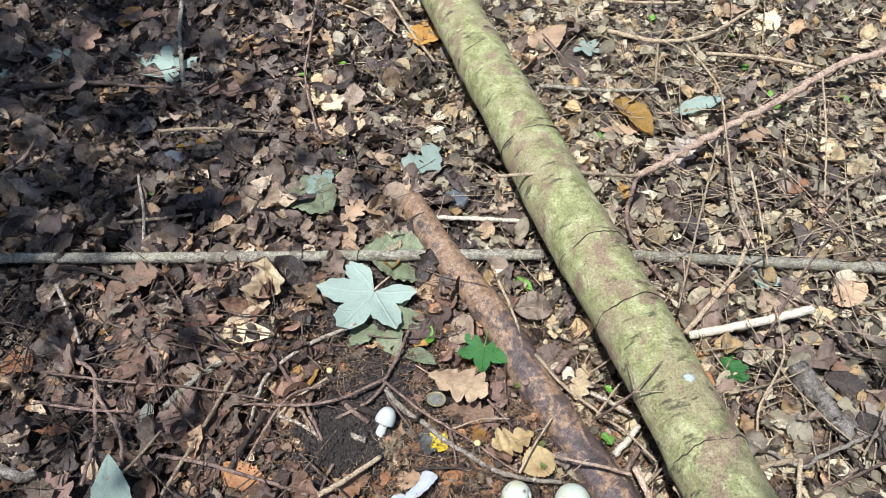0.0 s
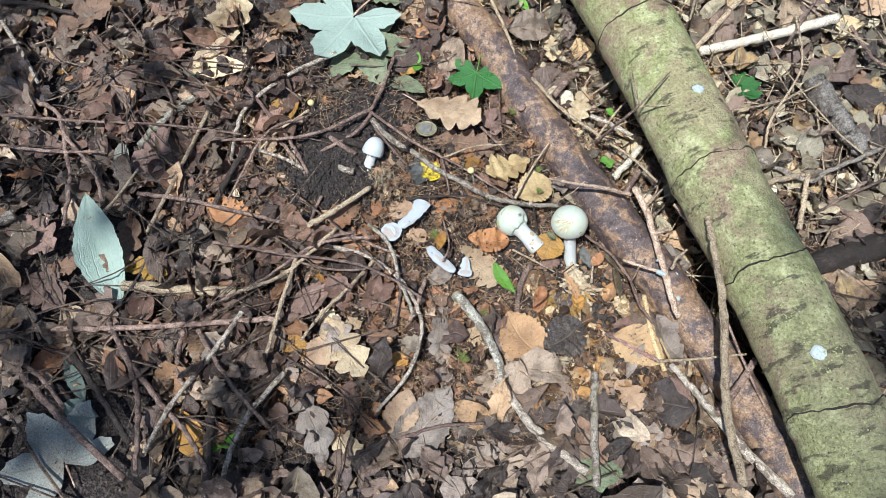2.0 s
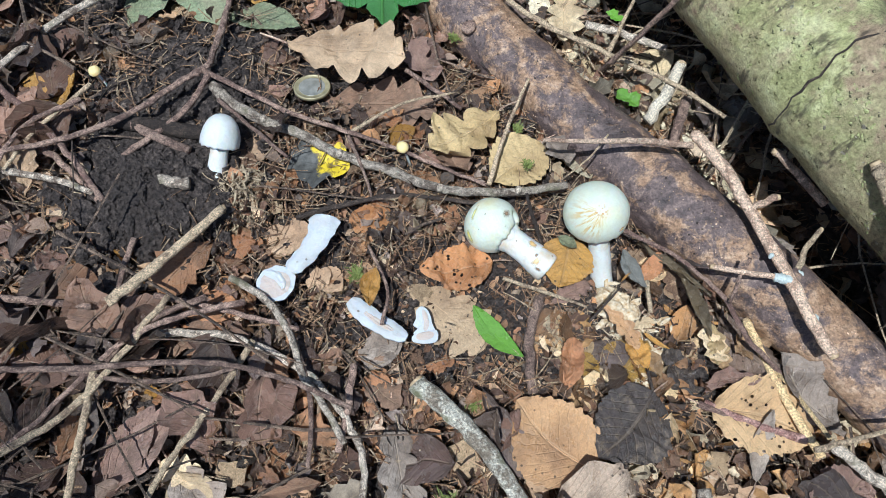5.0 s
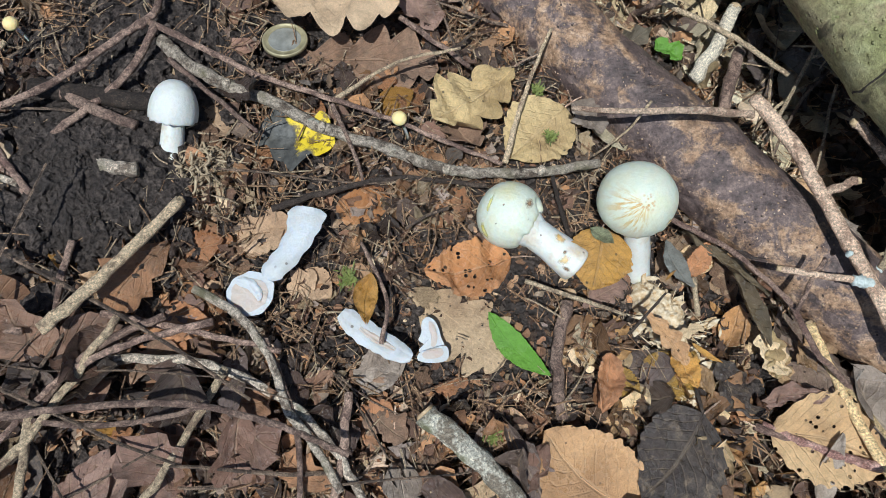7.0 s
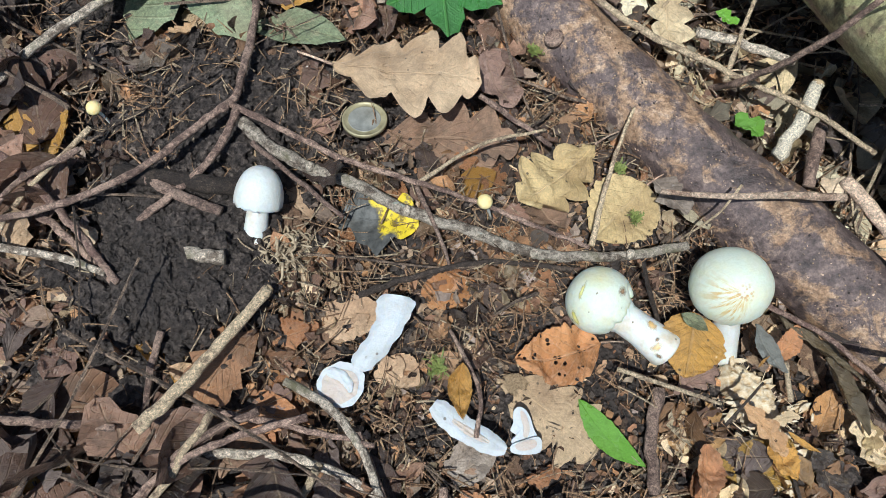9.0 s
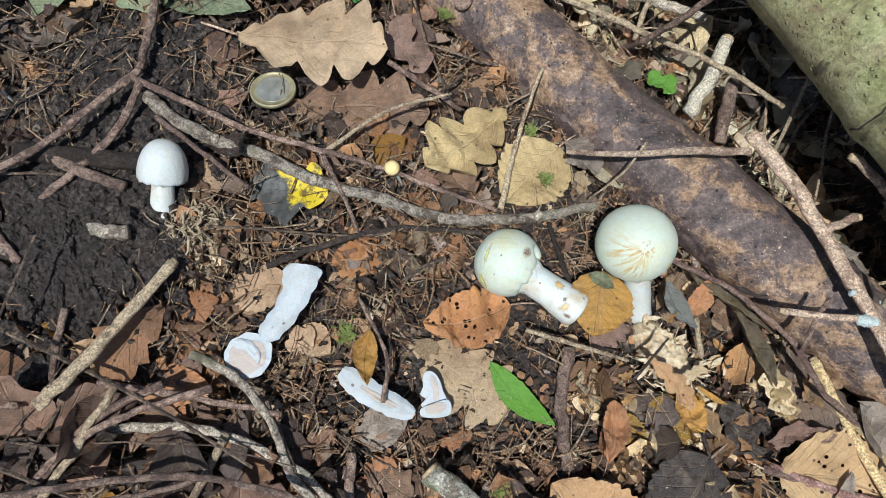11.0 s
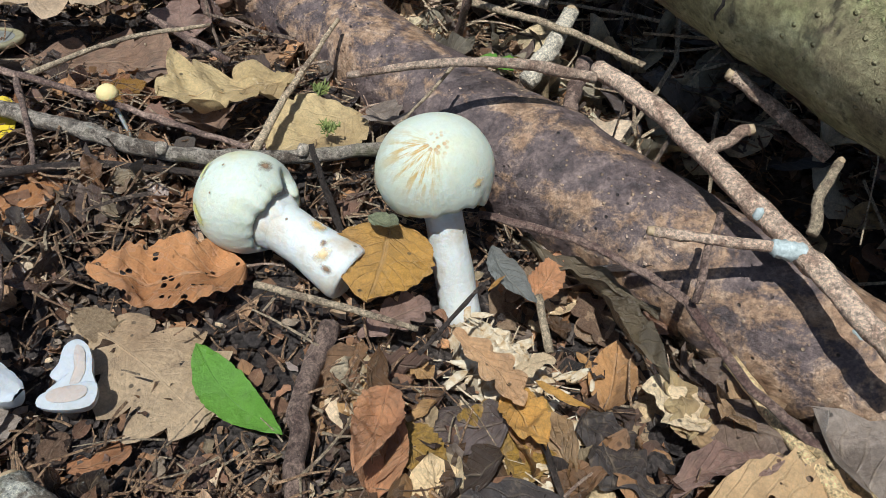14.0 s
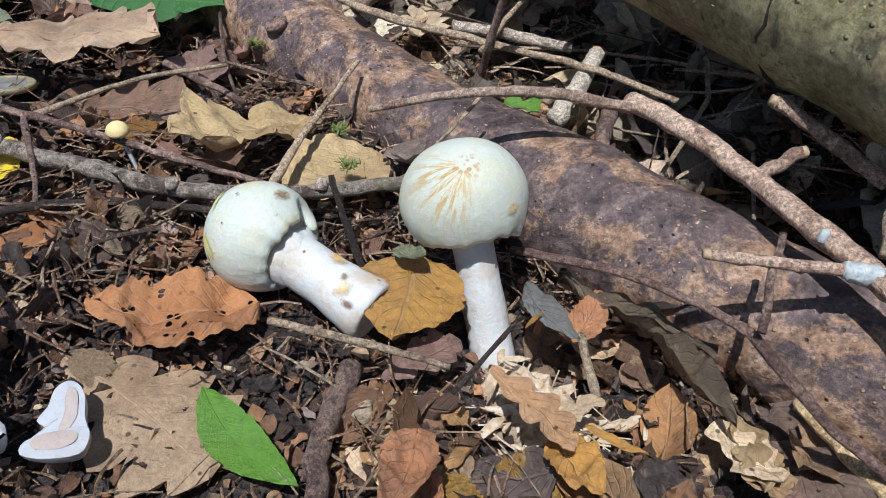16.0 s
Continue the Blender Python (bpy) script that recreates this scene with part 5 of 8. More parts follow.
sliced = empty("mushroom_slice", pose(0.012, 0.161, 0.0105, -3, 5, 0), "banana-shaped cut of white mushroom stem on the litter", "mushroom", "white mushrooms")
half_tube("stem_slice", [(-0.0118, 0.0140), (-0.0050, 0.0055), (0.0012, -0.0010), (0.0085, -0.0072), (0.0150, -0.0120)], [0.0042, 0.0056, 0.0055, 0.0050, 0.0030], 0.006, SLICE, sliced, 0.0014)
half_tube("stem_core", [(-0.0050, 0.0055), (0.0012, -0.0010), (0.0085, -0.0072)], [0.0012, 0.0018, 0.0010], 0.0006, GILL, sliced, 0.0005).location.z = 0.0011
sliced = empty("mushroom_slice", pose(0.0368, 0.1539, 0.0045, 6, -3, 0), "wedge cut from a white mushroom cap with pinkish flesh", "mushroom", "white mushrooms")
flat_slice("cap_wall", [(0.0012, 0.0125), (0.0040, 0.0102), (0.0052, 0.0061), (0.0053, 0.0021), (0.0062, -0.0019), (0.0050, -0.0035), (0.0, -0.0035), (-0.0050, -0.0030), (-0.0055, -0.0010), (-0.0030, 0.0006), (-0.0050, 0.0031), (-0.0030, 0.0061), (-0.0018, 0.0108)], 0.004, SLICE, sliced)
flat_slice("gill_slice", [(0.0014, 0.0105), (0.0032, 0.0090), (0.0038, 0.0055), (0.0036, 0.0018), (0.0018, -0.0012), (0.0, -0.0005), (0.0010, 0.0034), (0.0008, 0.0070)], 0.001, GILL, sliced).location.z = 0.0004
flat_slice("cap_slice", [(-0.0060, -0.0028), (0.0002, -0.0019), (0.0062, -0.0019), (0.0073, -0.0049), (0.0054, -0.0086), (-0.0014, -0.0082), (-0.0068, -0.0060)], 0.0034, SLICE, sliced).location.z = 0.0020
flat_slice("flesh_face", [(-0.0046, -0.0035), (-0.003, -0.0024), (-0.0002, -0.0021), (0.0033, -0.0025), (0.005, -0.0037), (0.0044, -0.0057), (0.0015, -0.0066), (-0.002, -0.0062), (-0.0043, -0.0052)], 0.0008, GILL, sliced).location.z = 0.0025
HEROES.append((0.044, 0.262, 0.009))
small = empty("mushroom", pose(0.044, 0.262, gz(0.044, 0.262)), "tiny straw-yellow mushroom with a ribbed cap beside a twig", "mushroom")
tall = 0.014 - gz(0.044, 0.262)
v, f, uv = tube(spline([(0.004, -0.003, 0), (0.0022, -0.001, tall * 0.5), (0, 0, tall)], 8), lambda s: 0.0009 - 0.0002 * s, 8)
link_mesh("stem", v, f, STEM, small, uv)
v, f = lathe(arc_profile(0.0038, 0.0036, 8, 0.0006), 24, 0.06, 3, 500)
link_mesh("cap", [(p[0], p[1], p[2] + tall - 0.001) for p in v], f, MINI, small)
HEROES.append((-0.131, 0.347, 0.009))
small = empty("mushroom", pose(-0.131, 0.347, gz(-0.131, 0.347)), "tiny straw-yellow mushroom on dark soil", "mushroom")
tall = 0.012 - gz(-0.131, 0.347)
v, f, uv = tube(spline([(0.004, -0.003, 0), (0.0022, -0.001, tall * 0.5), (0, 0, tall)], 8), lambda s: 0.0009 - 0.0002 * s, 8)
link_mesh("stem", v, f, STEM, small, uv)
v, f = lathe(arc_profile(0.0038, 0.0036, 8, 0.0006), 24, 0.06, 3, 500)
link_mesh("cap", [(p[0], p[1], p[2] + tall - 0.001) for p in v], f, MINI, small)
HEROES.append((0.076, 0.144, 0.022))
HEROES.append((-0.008, 0.263, 0.016))
HEROES.append((0.061, 0.182, 0.022))
HEROES.append((0.123, 0.173, 0.018))
HEROES.append((0.037, 0.154, 0.012))
HEROES.append((0.012, 0.162, 0.018))
HEROES.append((-0.022, 0.209, 0.016))
HEROES.append((-0.039, 0.194, 0.012))
HEROES.append((-0.010, 0.226, 0.012))
HEROES.append((0.085, 0.268, 0.02))
HEROES.append((0.110, 0.245, 0.018))
HEROES.append((0.088, 0.207, 0.018))
HEROES.append((0.104, 0.187, 0.014))
HEROES.append((0.149, 0.204, 0.022))
HEROES.append((0.143, 0.176, 0.014))
HEROES.append((-0.055, 0.290, 0.014))
HEROES.append((0.024, 0.340, 0.03))
HEROES.append((0.051, 0.155, 0.022))
HEROES.append((0.146, 0.153, 0.014))
HEROES.append((-0.0045, 0.322, 0.013))
HEROES.extend(((-0.070, 0.335, 0.03), (-0.09, 0.43, 0.035), (-0.106, 0.268, 0.030)))
HEROES.append((-0.107, 0.443, 0.045))
HEROES.append((-0.330, 0.165, 0.035))
HEROES.append((-0.324, -0.028, 0.05))
HEROES.append((0.220, 1.033, 0.03))
coin = empty("coin", pose(-0.0035, 0.322, -0.0005, -12, 8, 25), "two-coloured metal coin lying on brown leaves", "coin")
v, f = lathe([(0.0108, -0.0011), (0.01155, -0.0009), (0.0116, 0.0009), (0.0112, 0.00125), (0.0106, 0.0012), (0.0104, 0.0008), (0.0084, 0.0008)], 48)
link_mesh("outer_ring", v, f, COIN_GOLD, coin)
v, f = lathe([(0.0083, 0.0003), (0.0083, 0.00095), (0.0079, 0.00085), (0.0050, 0.00085), (0.0045, 0.00100), (0.0020, 0.00105), (0.0004, 0.00100)], 40, 0.01, 3, 300)
link_mesh("centre_disc", v, f, COIN_SILVER, coin)
forked_twig = stick([(-0.041, 0.410, 0.012), (-0.052, 0.371, 0.011), (-0.064, 0.341, 0.010)], 0.0019, 0.0020, "brown", "thin brown forked twig over dark soil", "forked_twig")
stick([(-0.063, 0.340, 0.012), (-0.082, 0.326, 0.016), (-0.113, 0.306, 0.019), (-0.150, 0.296, 0.020), (-0.190, 0.294, 0.020), (-0.232, 0.294, 0.018)], 0.0019, 0.0014, "brown", "long thin arm of the fork", "twig_arm", part_of=forked_twig)
stick([(-0.066, 0.336, 0.012), (-0.038, 0.313, 0.013), (-0.015, 0.295, 0.013), (0.014, 0.279, 0.012), (0.042, 0.263, 0.010), (0.063, 0.248, 0.010), (0.088, 0.231, 0.010)], 0.0016, 0.0010, "brown", "thin tapering arm lying in the leaf litter", "twig_arm", part_of=forked_twig)
stick([(0.014, 0.278, 0.011), (0.048, 0.290, 0.016), (0.080, 0.290, 0.020)], 0.0011, 0.0007, "pale", "thin pale side shoot", "side_shoot", part_of=forked_twig)
stick([(0.014, 0.276, 0.012), (0.019, 0.253, 0.010), (0.022, 0.234, 0.006)], 0.0012, 0.0007, "brown", "short dark side shoot", "side_shoot", part_of=forked_twig)
grey_branch = stick([(-0.063, 0.329, 0.006), (-0.052, 0.313, 0.008), (-0.035, 0.298, 0.008), (-0.015, 0.285, 0.008), (0.007, 0.267, 0.008), (0.034, 0.251, 0.008), (0.061, 0.234, 0.009), (0.085, 0.227, 0.010), (0.106, 0.223, 0.011), (0.134, 0.222, 0.012)], 0.0033, 0.0022, "grey", "grey lichen-flecked branch lying between the mushrooms", "branch", sides=12, kinks=0.7)
knot(grey_branch, (-0.034, 0.297, 0.011), 0.0019, "grey", (0.2, 0.5, 0.8))
knot(grey_branch, (0.007, 0.266, 0.011), 0.0019, "grey", (0.2, 0.5, 0.8))
knot(grey_branch, (0.061, 0.233, 0.012), 0.0019, "grey", (0.2, 0.5, 0.8))
knot(grey_branch, (0.105, 0.223, 0.014), 0.0019, "grey", (0.2, 0.5, 0.8))
stick([(-0.059, 0.314, 0.012), (-0.045, 0.296, 0.012), (-0.031, 0.278, 0.012), (-0.023, 0.268, 0.012)], 0.0013, 0.0010, "red", "thin reddish shoot beside a grey branch", "twig")
stick([(-0.120, 0.189, 0.030), (-0.107, 0.198, 0.028), (-0.088, 0.215, 0.022), (-0.062, 0.240, 0.014)], 0.0029, 0.0024, "pale", "straight peeled pale brown stick", "stick", sides=10, cut="b", kinks=0.4)
stick([(-0.104, 0.176, 0.010), (-0.062, 0.165, 0.010), (-0.028, 0.140, 0.010), (-0.009, 0.108, 0.010), (-0.006, 0.082, 0.010), (-0.019, 0.043, 0.010), (-0.046, 0.010, 0.010)], 0.0022, 0.0016, "grey", "long grey curved twig in the litter", "twig", sides=10)
stick([(-0.061, 0.198, 0.014), (-0.048, 0.187, 0.014), (-0.038, 0.173, 0.014), (-0.032, 0.156, 0.014), (-0.029, 0.138, 0.014), (-0.020, 0.120, 0.014), (-0.013, 0.100, 0.014)], 0.0020, 0.0018, "grey", "grey-brown knobbly twig lying in the leaf litter", "twig", kinks=0.9)
stick([(-0.211, 0.170, 0.030), (-0.174, 0.164, 0.030), (-0.133, 0.157, 0.030), (-0.095, 0.153, 0.030), (-0.060, 0.145, 0.030), (-0.030, 0.130, 0.030), (-0.006, 0.114, 0.030)], 0.0017, 0.0013, "brown", "long reddish brown twig lying on top of others", "twig")
stick([(-0.141, 0.158, 0.022), (-0.109, 0.148, 0.022), (-0.087, 0.145, 0.022), (-0.068, 0.145, 0.022), (-0.059, 0.147, 0.022)], 0.0013, 0.0010, "brown", "thin curved brown twig", "twig")
stick([(-0.052, 0.161, 0.014), (-0.067, 0.142, 0.014), (-0.085, 0.121, 0.014), (-0.101, 0.104, 0.014), (-0.120, 0.076, 0.014)], 0.0018, 0.0015, "pale", "thin straight tan twig across the soil", "twig")
stick([(-0.053, 0.180, 0.022), (-0.086, 0.178, 0.022), (-0.110, 0.172, 0.022), (-0.129, 0.160, 0.022), (-0.164, 0.132, 0.022), (-0.211, 0.106, 0.022)], 0.0016, 0.0013, "brown", "long curving brown twig", "twig")
stick([(-0.073, 0.187, 0.020), (-0.103, 0.179, 0.020), (-0.127, 0.160, 0.020)], 0.0018, 0.0015, "brown", "short brown twig in the pile", "twig")
stick([(-0.003, 0.140, 0.010), (-0.009, 0.118, 0.010), (-0.017, 0.097, 0.010)], 0.0020, 0.0018, "brown", "short upright brown twig on the soil", "twig")
stick([(0.028, 0.124, 0.012), (0.039, 0.110, 0.012), (0.052, 0.092, 0.012), (0.063, 0.069, 0.012), (0.072, 0.043, 0.012)], 0.0052, 0.0040, "lichened", "broken stick with peeling grey lichen-covered bark", "stick", sides=16, cut="a", kinks=0.4)
stick([(0.067, 0.043, 0.010), (0.091, 0.004, 0.010), (0.115, -0.021, 0.010), (0.144, -0.043, 0.010)], 0.0042, 0.0040, "grey", "lower half of a weathered crooked stick", "stick", sides=12)
stick([(0.104, 0.161, 0.002), (0.096, 0.145, 0.002), (0.091, 0.132, 0.002), (0.088, 0.109, 0.002)], 0.0030, 0.0027, "brown", "thick dark knobbly twig by a green leaf", "twig", sides=10, kinks=1.6)
stick([(0.085, 0.173, 0.010), (0.106, 0.160, 0.012), (0.126, 0.148, 0.012)], 0.0011, 0.0008, "pale", "thin tan twig in front of a mushroom stem", "twig")
stick([(0.124, 0.139, 0.014), (0.137, 0.148, 0.018), (0.144, 0.153, 0.020)], 0.0007, 0.0005, "dark", "short dark twig poking up", "twig")
stick([(0.114, 0.191, 0.000), (0.110, 0.206, 0.010), (0.107, 0.216, 0.022)], 0.0012, 0.0009, "dark", "short dark forked twig stuck upright in the litter", "twig")
stick([(0.015, 0.157, 0.016), (0.021, 0.174, 0.015), (0.018, 0.193, 0.012), (0.015, 0.206, 0.008)], 0.0011, 0.0008, "brown", "thin dark twig resting on a mushroom slice", "twig")
stick([(-0.023, 0.231, 0.006), (-0.001, 0.234, 0.006), (0.037, 0.235, 0.006), (0.079, 0.223, 0.006)], 0.0016, 0.0012, "dark", "black wet twig half hidden in litter", "twig")
stick([(-0.110, 0.305, 0.012), (-0.096, 0.294, 0.012), (-0.078, 0.282, 0.012)], 0.0030, 0.0024, "brown", "short brown twig with a knob on dark soil", "twig", sides=10, kinks=1.6)
stick([(-0.096, 0.264, 0.014), (-0.079, 0.259, 0.014)], 0.0030, 0.0033, "grey", "stub of grey-brown twig lying on dark soil", "stub", sides=10)
stick([(-0.124, 0.312, 0.010), (-0.099, 0.303, 0.011), (-0.069, 0.294, 0.008)], 0.0044, 0.0044, "dark", "black wet stick half buried in soil", "stick", sides=10)
stick([(-0.111, 0.231, 0.012), (-0.117, 0.216, 0.012), (-0.122, 0.194, 0.012)], 0.0018, 0.0014, "brown", "short brown twig beside orange leaves", "twig")
stick([(-0.181, 0.285, 0.014), (-0.152, 0.274, 0.014), (-0.132, 0.262, 0.014)], 0.0020, 0.0016, "grey", "short grey twig on dark soil", "twig")
stick([(-0.161, 0.299, 0.010), (-0.146, 0.281, 0.010), (-0.126, 0.252, 0.010)], 0.0020, 0.0017, "brown", "brown twig bordering a patch of soil", "twig")
stick([(-0.131, 0.333, 0.018), (-0.163, 0.305, 0.018), (-0.179, 0.283, 0.018)], 0.0013, 0.0010, "pale", "thin tan twig over litter", "twig")
pink_branch = stick([(0.211, 0.234, 0.028), (0.214, 0.222, 0.030), (0.219, 0.206, 0.031), (0.222, 0.183, 0.033), (0.226, 0.155, 0.034), (0.229, 0.135, 0.035), (0.231, 0.114, 0.035), (0.236, 0.095, 0.034)], 0.0034, 0.0030, "pink", "thick pinkish brown branch with broken stubs lying along the log", "branch", sides=14, cut="b", kinks=0.6)
stick([(0.124, 0.247, 0.024), (0.148, 0.236, 0.034), (0.177, 0.230, 0.036), (0.205, 0.225, 0.031)], 0.0012, 0.0020, "pink", "thin arching arm over the log", "side_shoot", part_of=pink_branch)
stick([(0.223, 0.181, 0.034), (0.236, 0.182, 0.040)], 0.0020, 0.0019, "pink", "short broken bark-covered stub", "stub", cut="b", part_of=pink_branch)
stick([(0.234, 0.142, 0.036), (0.239, 0.150, 0.042), (0.247, 0.157, 0.047)], 0.0016, 0.0014, "pale", "pale broken side shoot", "stub", cut="b", part_of=pink_branch)
stick([(0.224, 0.139, 0.036), (0.208, 0.144, 0.036), (0.190, 0.151, 0.036)], 0.0017, 0.0014, "pink", "short side stub with white lichen", "stub", cut="b", part_of=pink_branch)
stick([(0.245, 0.209, 0.040), (0.254, 0.199, 0.036), (0.261, 0.189, 0.032), (0.269, 0.178, 0.028)], 0.0022, 0.0025, "pink", "broken brown stick poking out of the shade", "stick", sides=10, cut="a")
lean_twig = stick([(0.158, 0.194, 0.004), (0.170, 0.181, 0.010), (0.183, 0.166, 0.015), (0.191, 0.150, 0.020), (0.198, 0.136, 0.022)], 0.0013, 0.0012, "red", "long thin reddish twig leaning on the log", "twig")
stick([(0.198, 0.136, 0.022), (0.205, 0.115, 0.016), (0.215, 0.102, 0.010), (0.224, 0.089, 0.006)], 0.0015, 0.0013, "red", "dark lower end lying in the leaf litter", "twig_arm", part_of=lean_twig)
stick([(0.209, 0.151, 0.040), (0.204, 0.144, 0.034), (0.197, 0.133, 0.026)], 0.0009, 0.0011, "brown", "short dark cross shoot", "side_shoot", part_of=lean_twig)
stick([(0.2155, 0.1270, 0.001), (0.2165, 0.1050, 0.004), (0.2175, 0.0820, 0.008), (0.2245, 0.0490, 0.009)], 0.0021, 0.0025, "straw", "split yellowish stick beside the log", "stick", sides=10, cut="a")
stick([(0.2170, 0.1005, 0.007), (0.2255, 0.0760, 0.010), (0.2315, 0.0570, 0.011)], 0.0011, 0.0013, "straw", "thin yellowish twig beside a split stick", "twig")
stick([(0.1770, 0.0880, 0.002), (0.1920, 0.0765, 0.004), (0.2070, 0.0665, 0.006), (0.2210, 0.0590, 0.008)], 0.0018, 0.0023, "rose", "smooth pinkish-red stick over a tan leaf", "stick", sides=10)
fork_branch = stick([(0.2310, 0.0555, 0.010), (0.2460, 0.0320, 0.015), (0.2620, 0.0050, 0.022), (0.283, -0.025, 0.022), (0.320, -0.063, 0.018)], 0.0028, 0.0046, "grey", "forked grey-brown branch leaning towards the log", "branch", sides=12)
stick([(0.261, 0.005, 0.024), (0.284, 0.030, 0.028), (0.303, 0.055, 0.030)], 0.0038, 0.0030, "brown", "thick side arm of the fork", "side_arm", sides=10, part_of=fork_branch)
stick([(0.254, 0.169, 0.094), (0.256, 0.148, 0.090), (0.264, 0.091, 0.072), (0.263, 0.029, 0.052), (0.265, -0.008, 0.042), (0.275, -0.056, 0.030)], 0.0030, 0.0040, "pale", "upright pale broken stick leaning between two logs", "stick", sides=12, cut="a")
stick([(0.211, 0.053, 0.030), (0.251, 0.055, 0.032), (0.294, 0.059, 0.034)], 0.0014, 0.0010, "pale", "thin pale twig lying in the leaf litter", "twig")
stick([(0.281, 0.088, 0.035), (0.295, 0.042, 0.030), (0.314, -0.001, 0.020)], 0.0013, 0.0010, "brown", "thin twig in the shade between two logs", "twig")
tri_twig = stick([(0.201, 0.284, 0.100), (0.188, 0.282, 0.075), (0.181, 0.293, 0.030), (0.183, 0.312, -0.015)], 0.0013, 0.0018, "brown", "thin twig reaching up beside the green log", "twig")
stick([(0.201, 0.284, 0.100), (0.229, 0.310, 0.120)], 0.0010, 0.0006, "brown", "thin bare twig tip", "twig_tip", part_of=tri_twig)
stick([(0.201, 0.284, 0.100), (0.194, 0.316, 0.115)], 0.0009, 0.0006, "brown", "thin bare twig tip", "twig_tip", part_of=tri_twig)
stick([(0.201, 0.284, 0.100), (0.233, 0.283, 0.105)], 0.0009, 0.0006, "pale", "thin pale tip lying in the leaf litter", "twig_tip", part_of=tri_twig)
stick([(0.114, 0.381, 0.014), (0.143, 0.341, 0.014), (0.183, 0.304, 0.016), (0.215, 0.275, 0.018), (0.238, 0.247, 0.018)], 0.0019, 0.0013, "pale", "long thin pale twig between the logs", "twig")
stick([(0.225, 0.290, 0.016), (0.210, 0.272, 0.012), (0.196, 0.259, 0.006)], 0.0034, 0.0036, "bone", "short bleached stick between the logs", "stick", sides=10, cut="a")
stick([(0.176, 0.334, 0.010), (0.198, 0.323, 0.010), (0.222, 0.307, 0.010)], 0.0026, 0.0022, "grey", "grey crooked twig between the logs", "twig")
stick([(0.179, 0.301, 0.014), (0.205, 0.337, 0.014), (0.230, 0.365, 0.014)], 0.0013, 0.0011, "pale", "thin pale twig crossing others", "twig")
stick([(0.227, 0.271, 0.004), (0.217, 0.257, 0.004), (0.208, 0.241, 0.004)], 0.0034, 0.0030, "brown", "brown stub in the shade of the log", "stub")
stick([(0.153, 0.381, 0.008), (0.138, 0.362, 0.008)], 0.0038, 0.0038, "brown", "brown stub by the log", "stub")
stick([(0.056, 0.321, 0.006), (0.069, 0.306, 0.006), (0.085, 0.287, 0.006)], 0.0015, 0.0012, "brown", "thin brown twig along the log", "twig")
stick([(0.128, 0.295, 0.016), (0.116, 0.278, 0.012), (0.102, 0.255, 0.010), (0.090, 0.232, 0.008)], 0.0008, 0.0015, "pale", "dry tan grass blade", "grass_blade", category="grass")
stick([(0.160, 0.241, 0.030), (0.147, 0.231, 0.024), (0.132, 0.226, 0.012)], 0.0006, 0.0005, "pale", "thin curved tan stalk", "twig")
stick([(-0.473, 0.368, 0.014), (-0.435, 0.347, 0.014), (-0.402, 0.327, 0.014), (-0.384, 0.279, 0.014), (-0.373, 0.247, 0.014), (-0.369, 0.194, 0.014)], 0.0026, 0.0020, "brown", "crooked grey-brown branch in leaf litter", "twig", sides=10)
stick([(-0.392, 0.303, 0.014), (-0.350, 0.256, 0.014), (-0.334, 0.217, 0.014)], 0.0022, 0.0018, "brown", "side arm of a crooked branch", "twig")
stick([(-0.461, 0.324, 0.018), (-0.377, 0.317, 0.018), (-0.286, 0.313, 0.018), (-0.201, 0.302, 0.018)], 0.0016, 0.0012, "brown", "thin straight twig over leaves", "twig")
stick([(-0.240, 0.332, 0.016), (-0.262, 0.255, 0.016), (-0.283, 0.187, 0.016)], 0.0022, 0.0018, "pale", "straight tan twig on leaves", "twig")
stick([(-0.107, 0.413, 0.014), (-0.161, 0.380, 0.014), (-0.200, 0.339, 0.014), (-0.208, 0.304, 0.014), (-0.209, 0.271, 0.014)], 0.0024, 0.0018, "grey", "grey curving twig lying in the leaf litter", "twig")
stick([(-0.202, 0.363, 0.016), (-0.154, 0.303, 0.016), (-0.126, 0.256, 0.016)], 0.0022, 0.0017, "red", "reddish twig in the pile", "twig")
stick([(-0.136, 0.322, 0.020), (-0.174, 0.301, 0.020), (-0.205, 0.222, 0.020)], 0.0015, 0.0011, "brown", "thin brown twig lying in the leaf litter", "twig")
stick([(-0.257, 0.355, 0.012), (-0.286, 0.326, 0.012), (-0.310, 0.290, 0.012)], 0.0040, 0.0034, "pole", "mossy tan stick lying in the leaf litter", "stick", sides=10)
stick([(-0.503, 0.484, 0.012), (-0.462, 0.481, 0.012), (-0.414, 0.467, 0.012)], 0.0026, 0.0022, "dark", "dark twig lying in the leaf litter", "twig", sides=10)
stick([(-0.494, 0.454, 0.014), (-0.457, 0.404, 0.014), (-0.433, 0.368, 0.014)], 0.0024, 0.0020, "grey", "grey twig lying in the leaf litter", "twig")
stick([(-0.195, 0.289, 0.014), (-0.211, 0.248, 0.014), (-0.221, 0.217, 0.014)], 0.0030, 0.0026, "dark", "dark stick in the litter", "twig", sides=10)
stick([(-0.299, 0.230, 0.018), (-0.245, 0.222, 0.018), (-0.179, 0.206, 0.018), (-0.132, 0.193, 0.018)], 0.0022, 0.0018, "brown", "long brown twig lying in the leaf litter", "twig")
stick([(-0.369, 0.084, 0.020), (-0.295, 0.085, 0.020), (-0.215, 0.090, 0.020), (-0.140, 0.096, 0.020)], 0.0028, 0.0024, "brown", "long straight brown stick", "twig", sides=10)
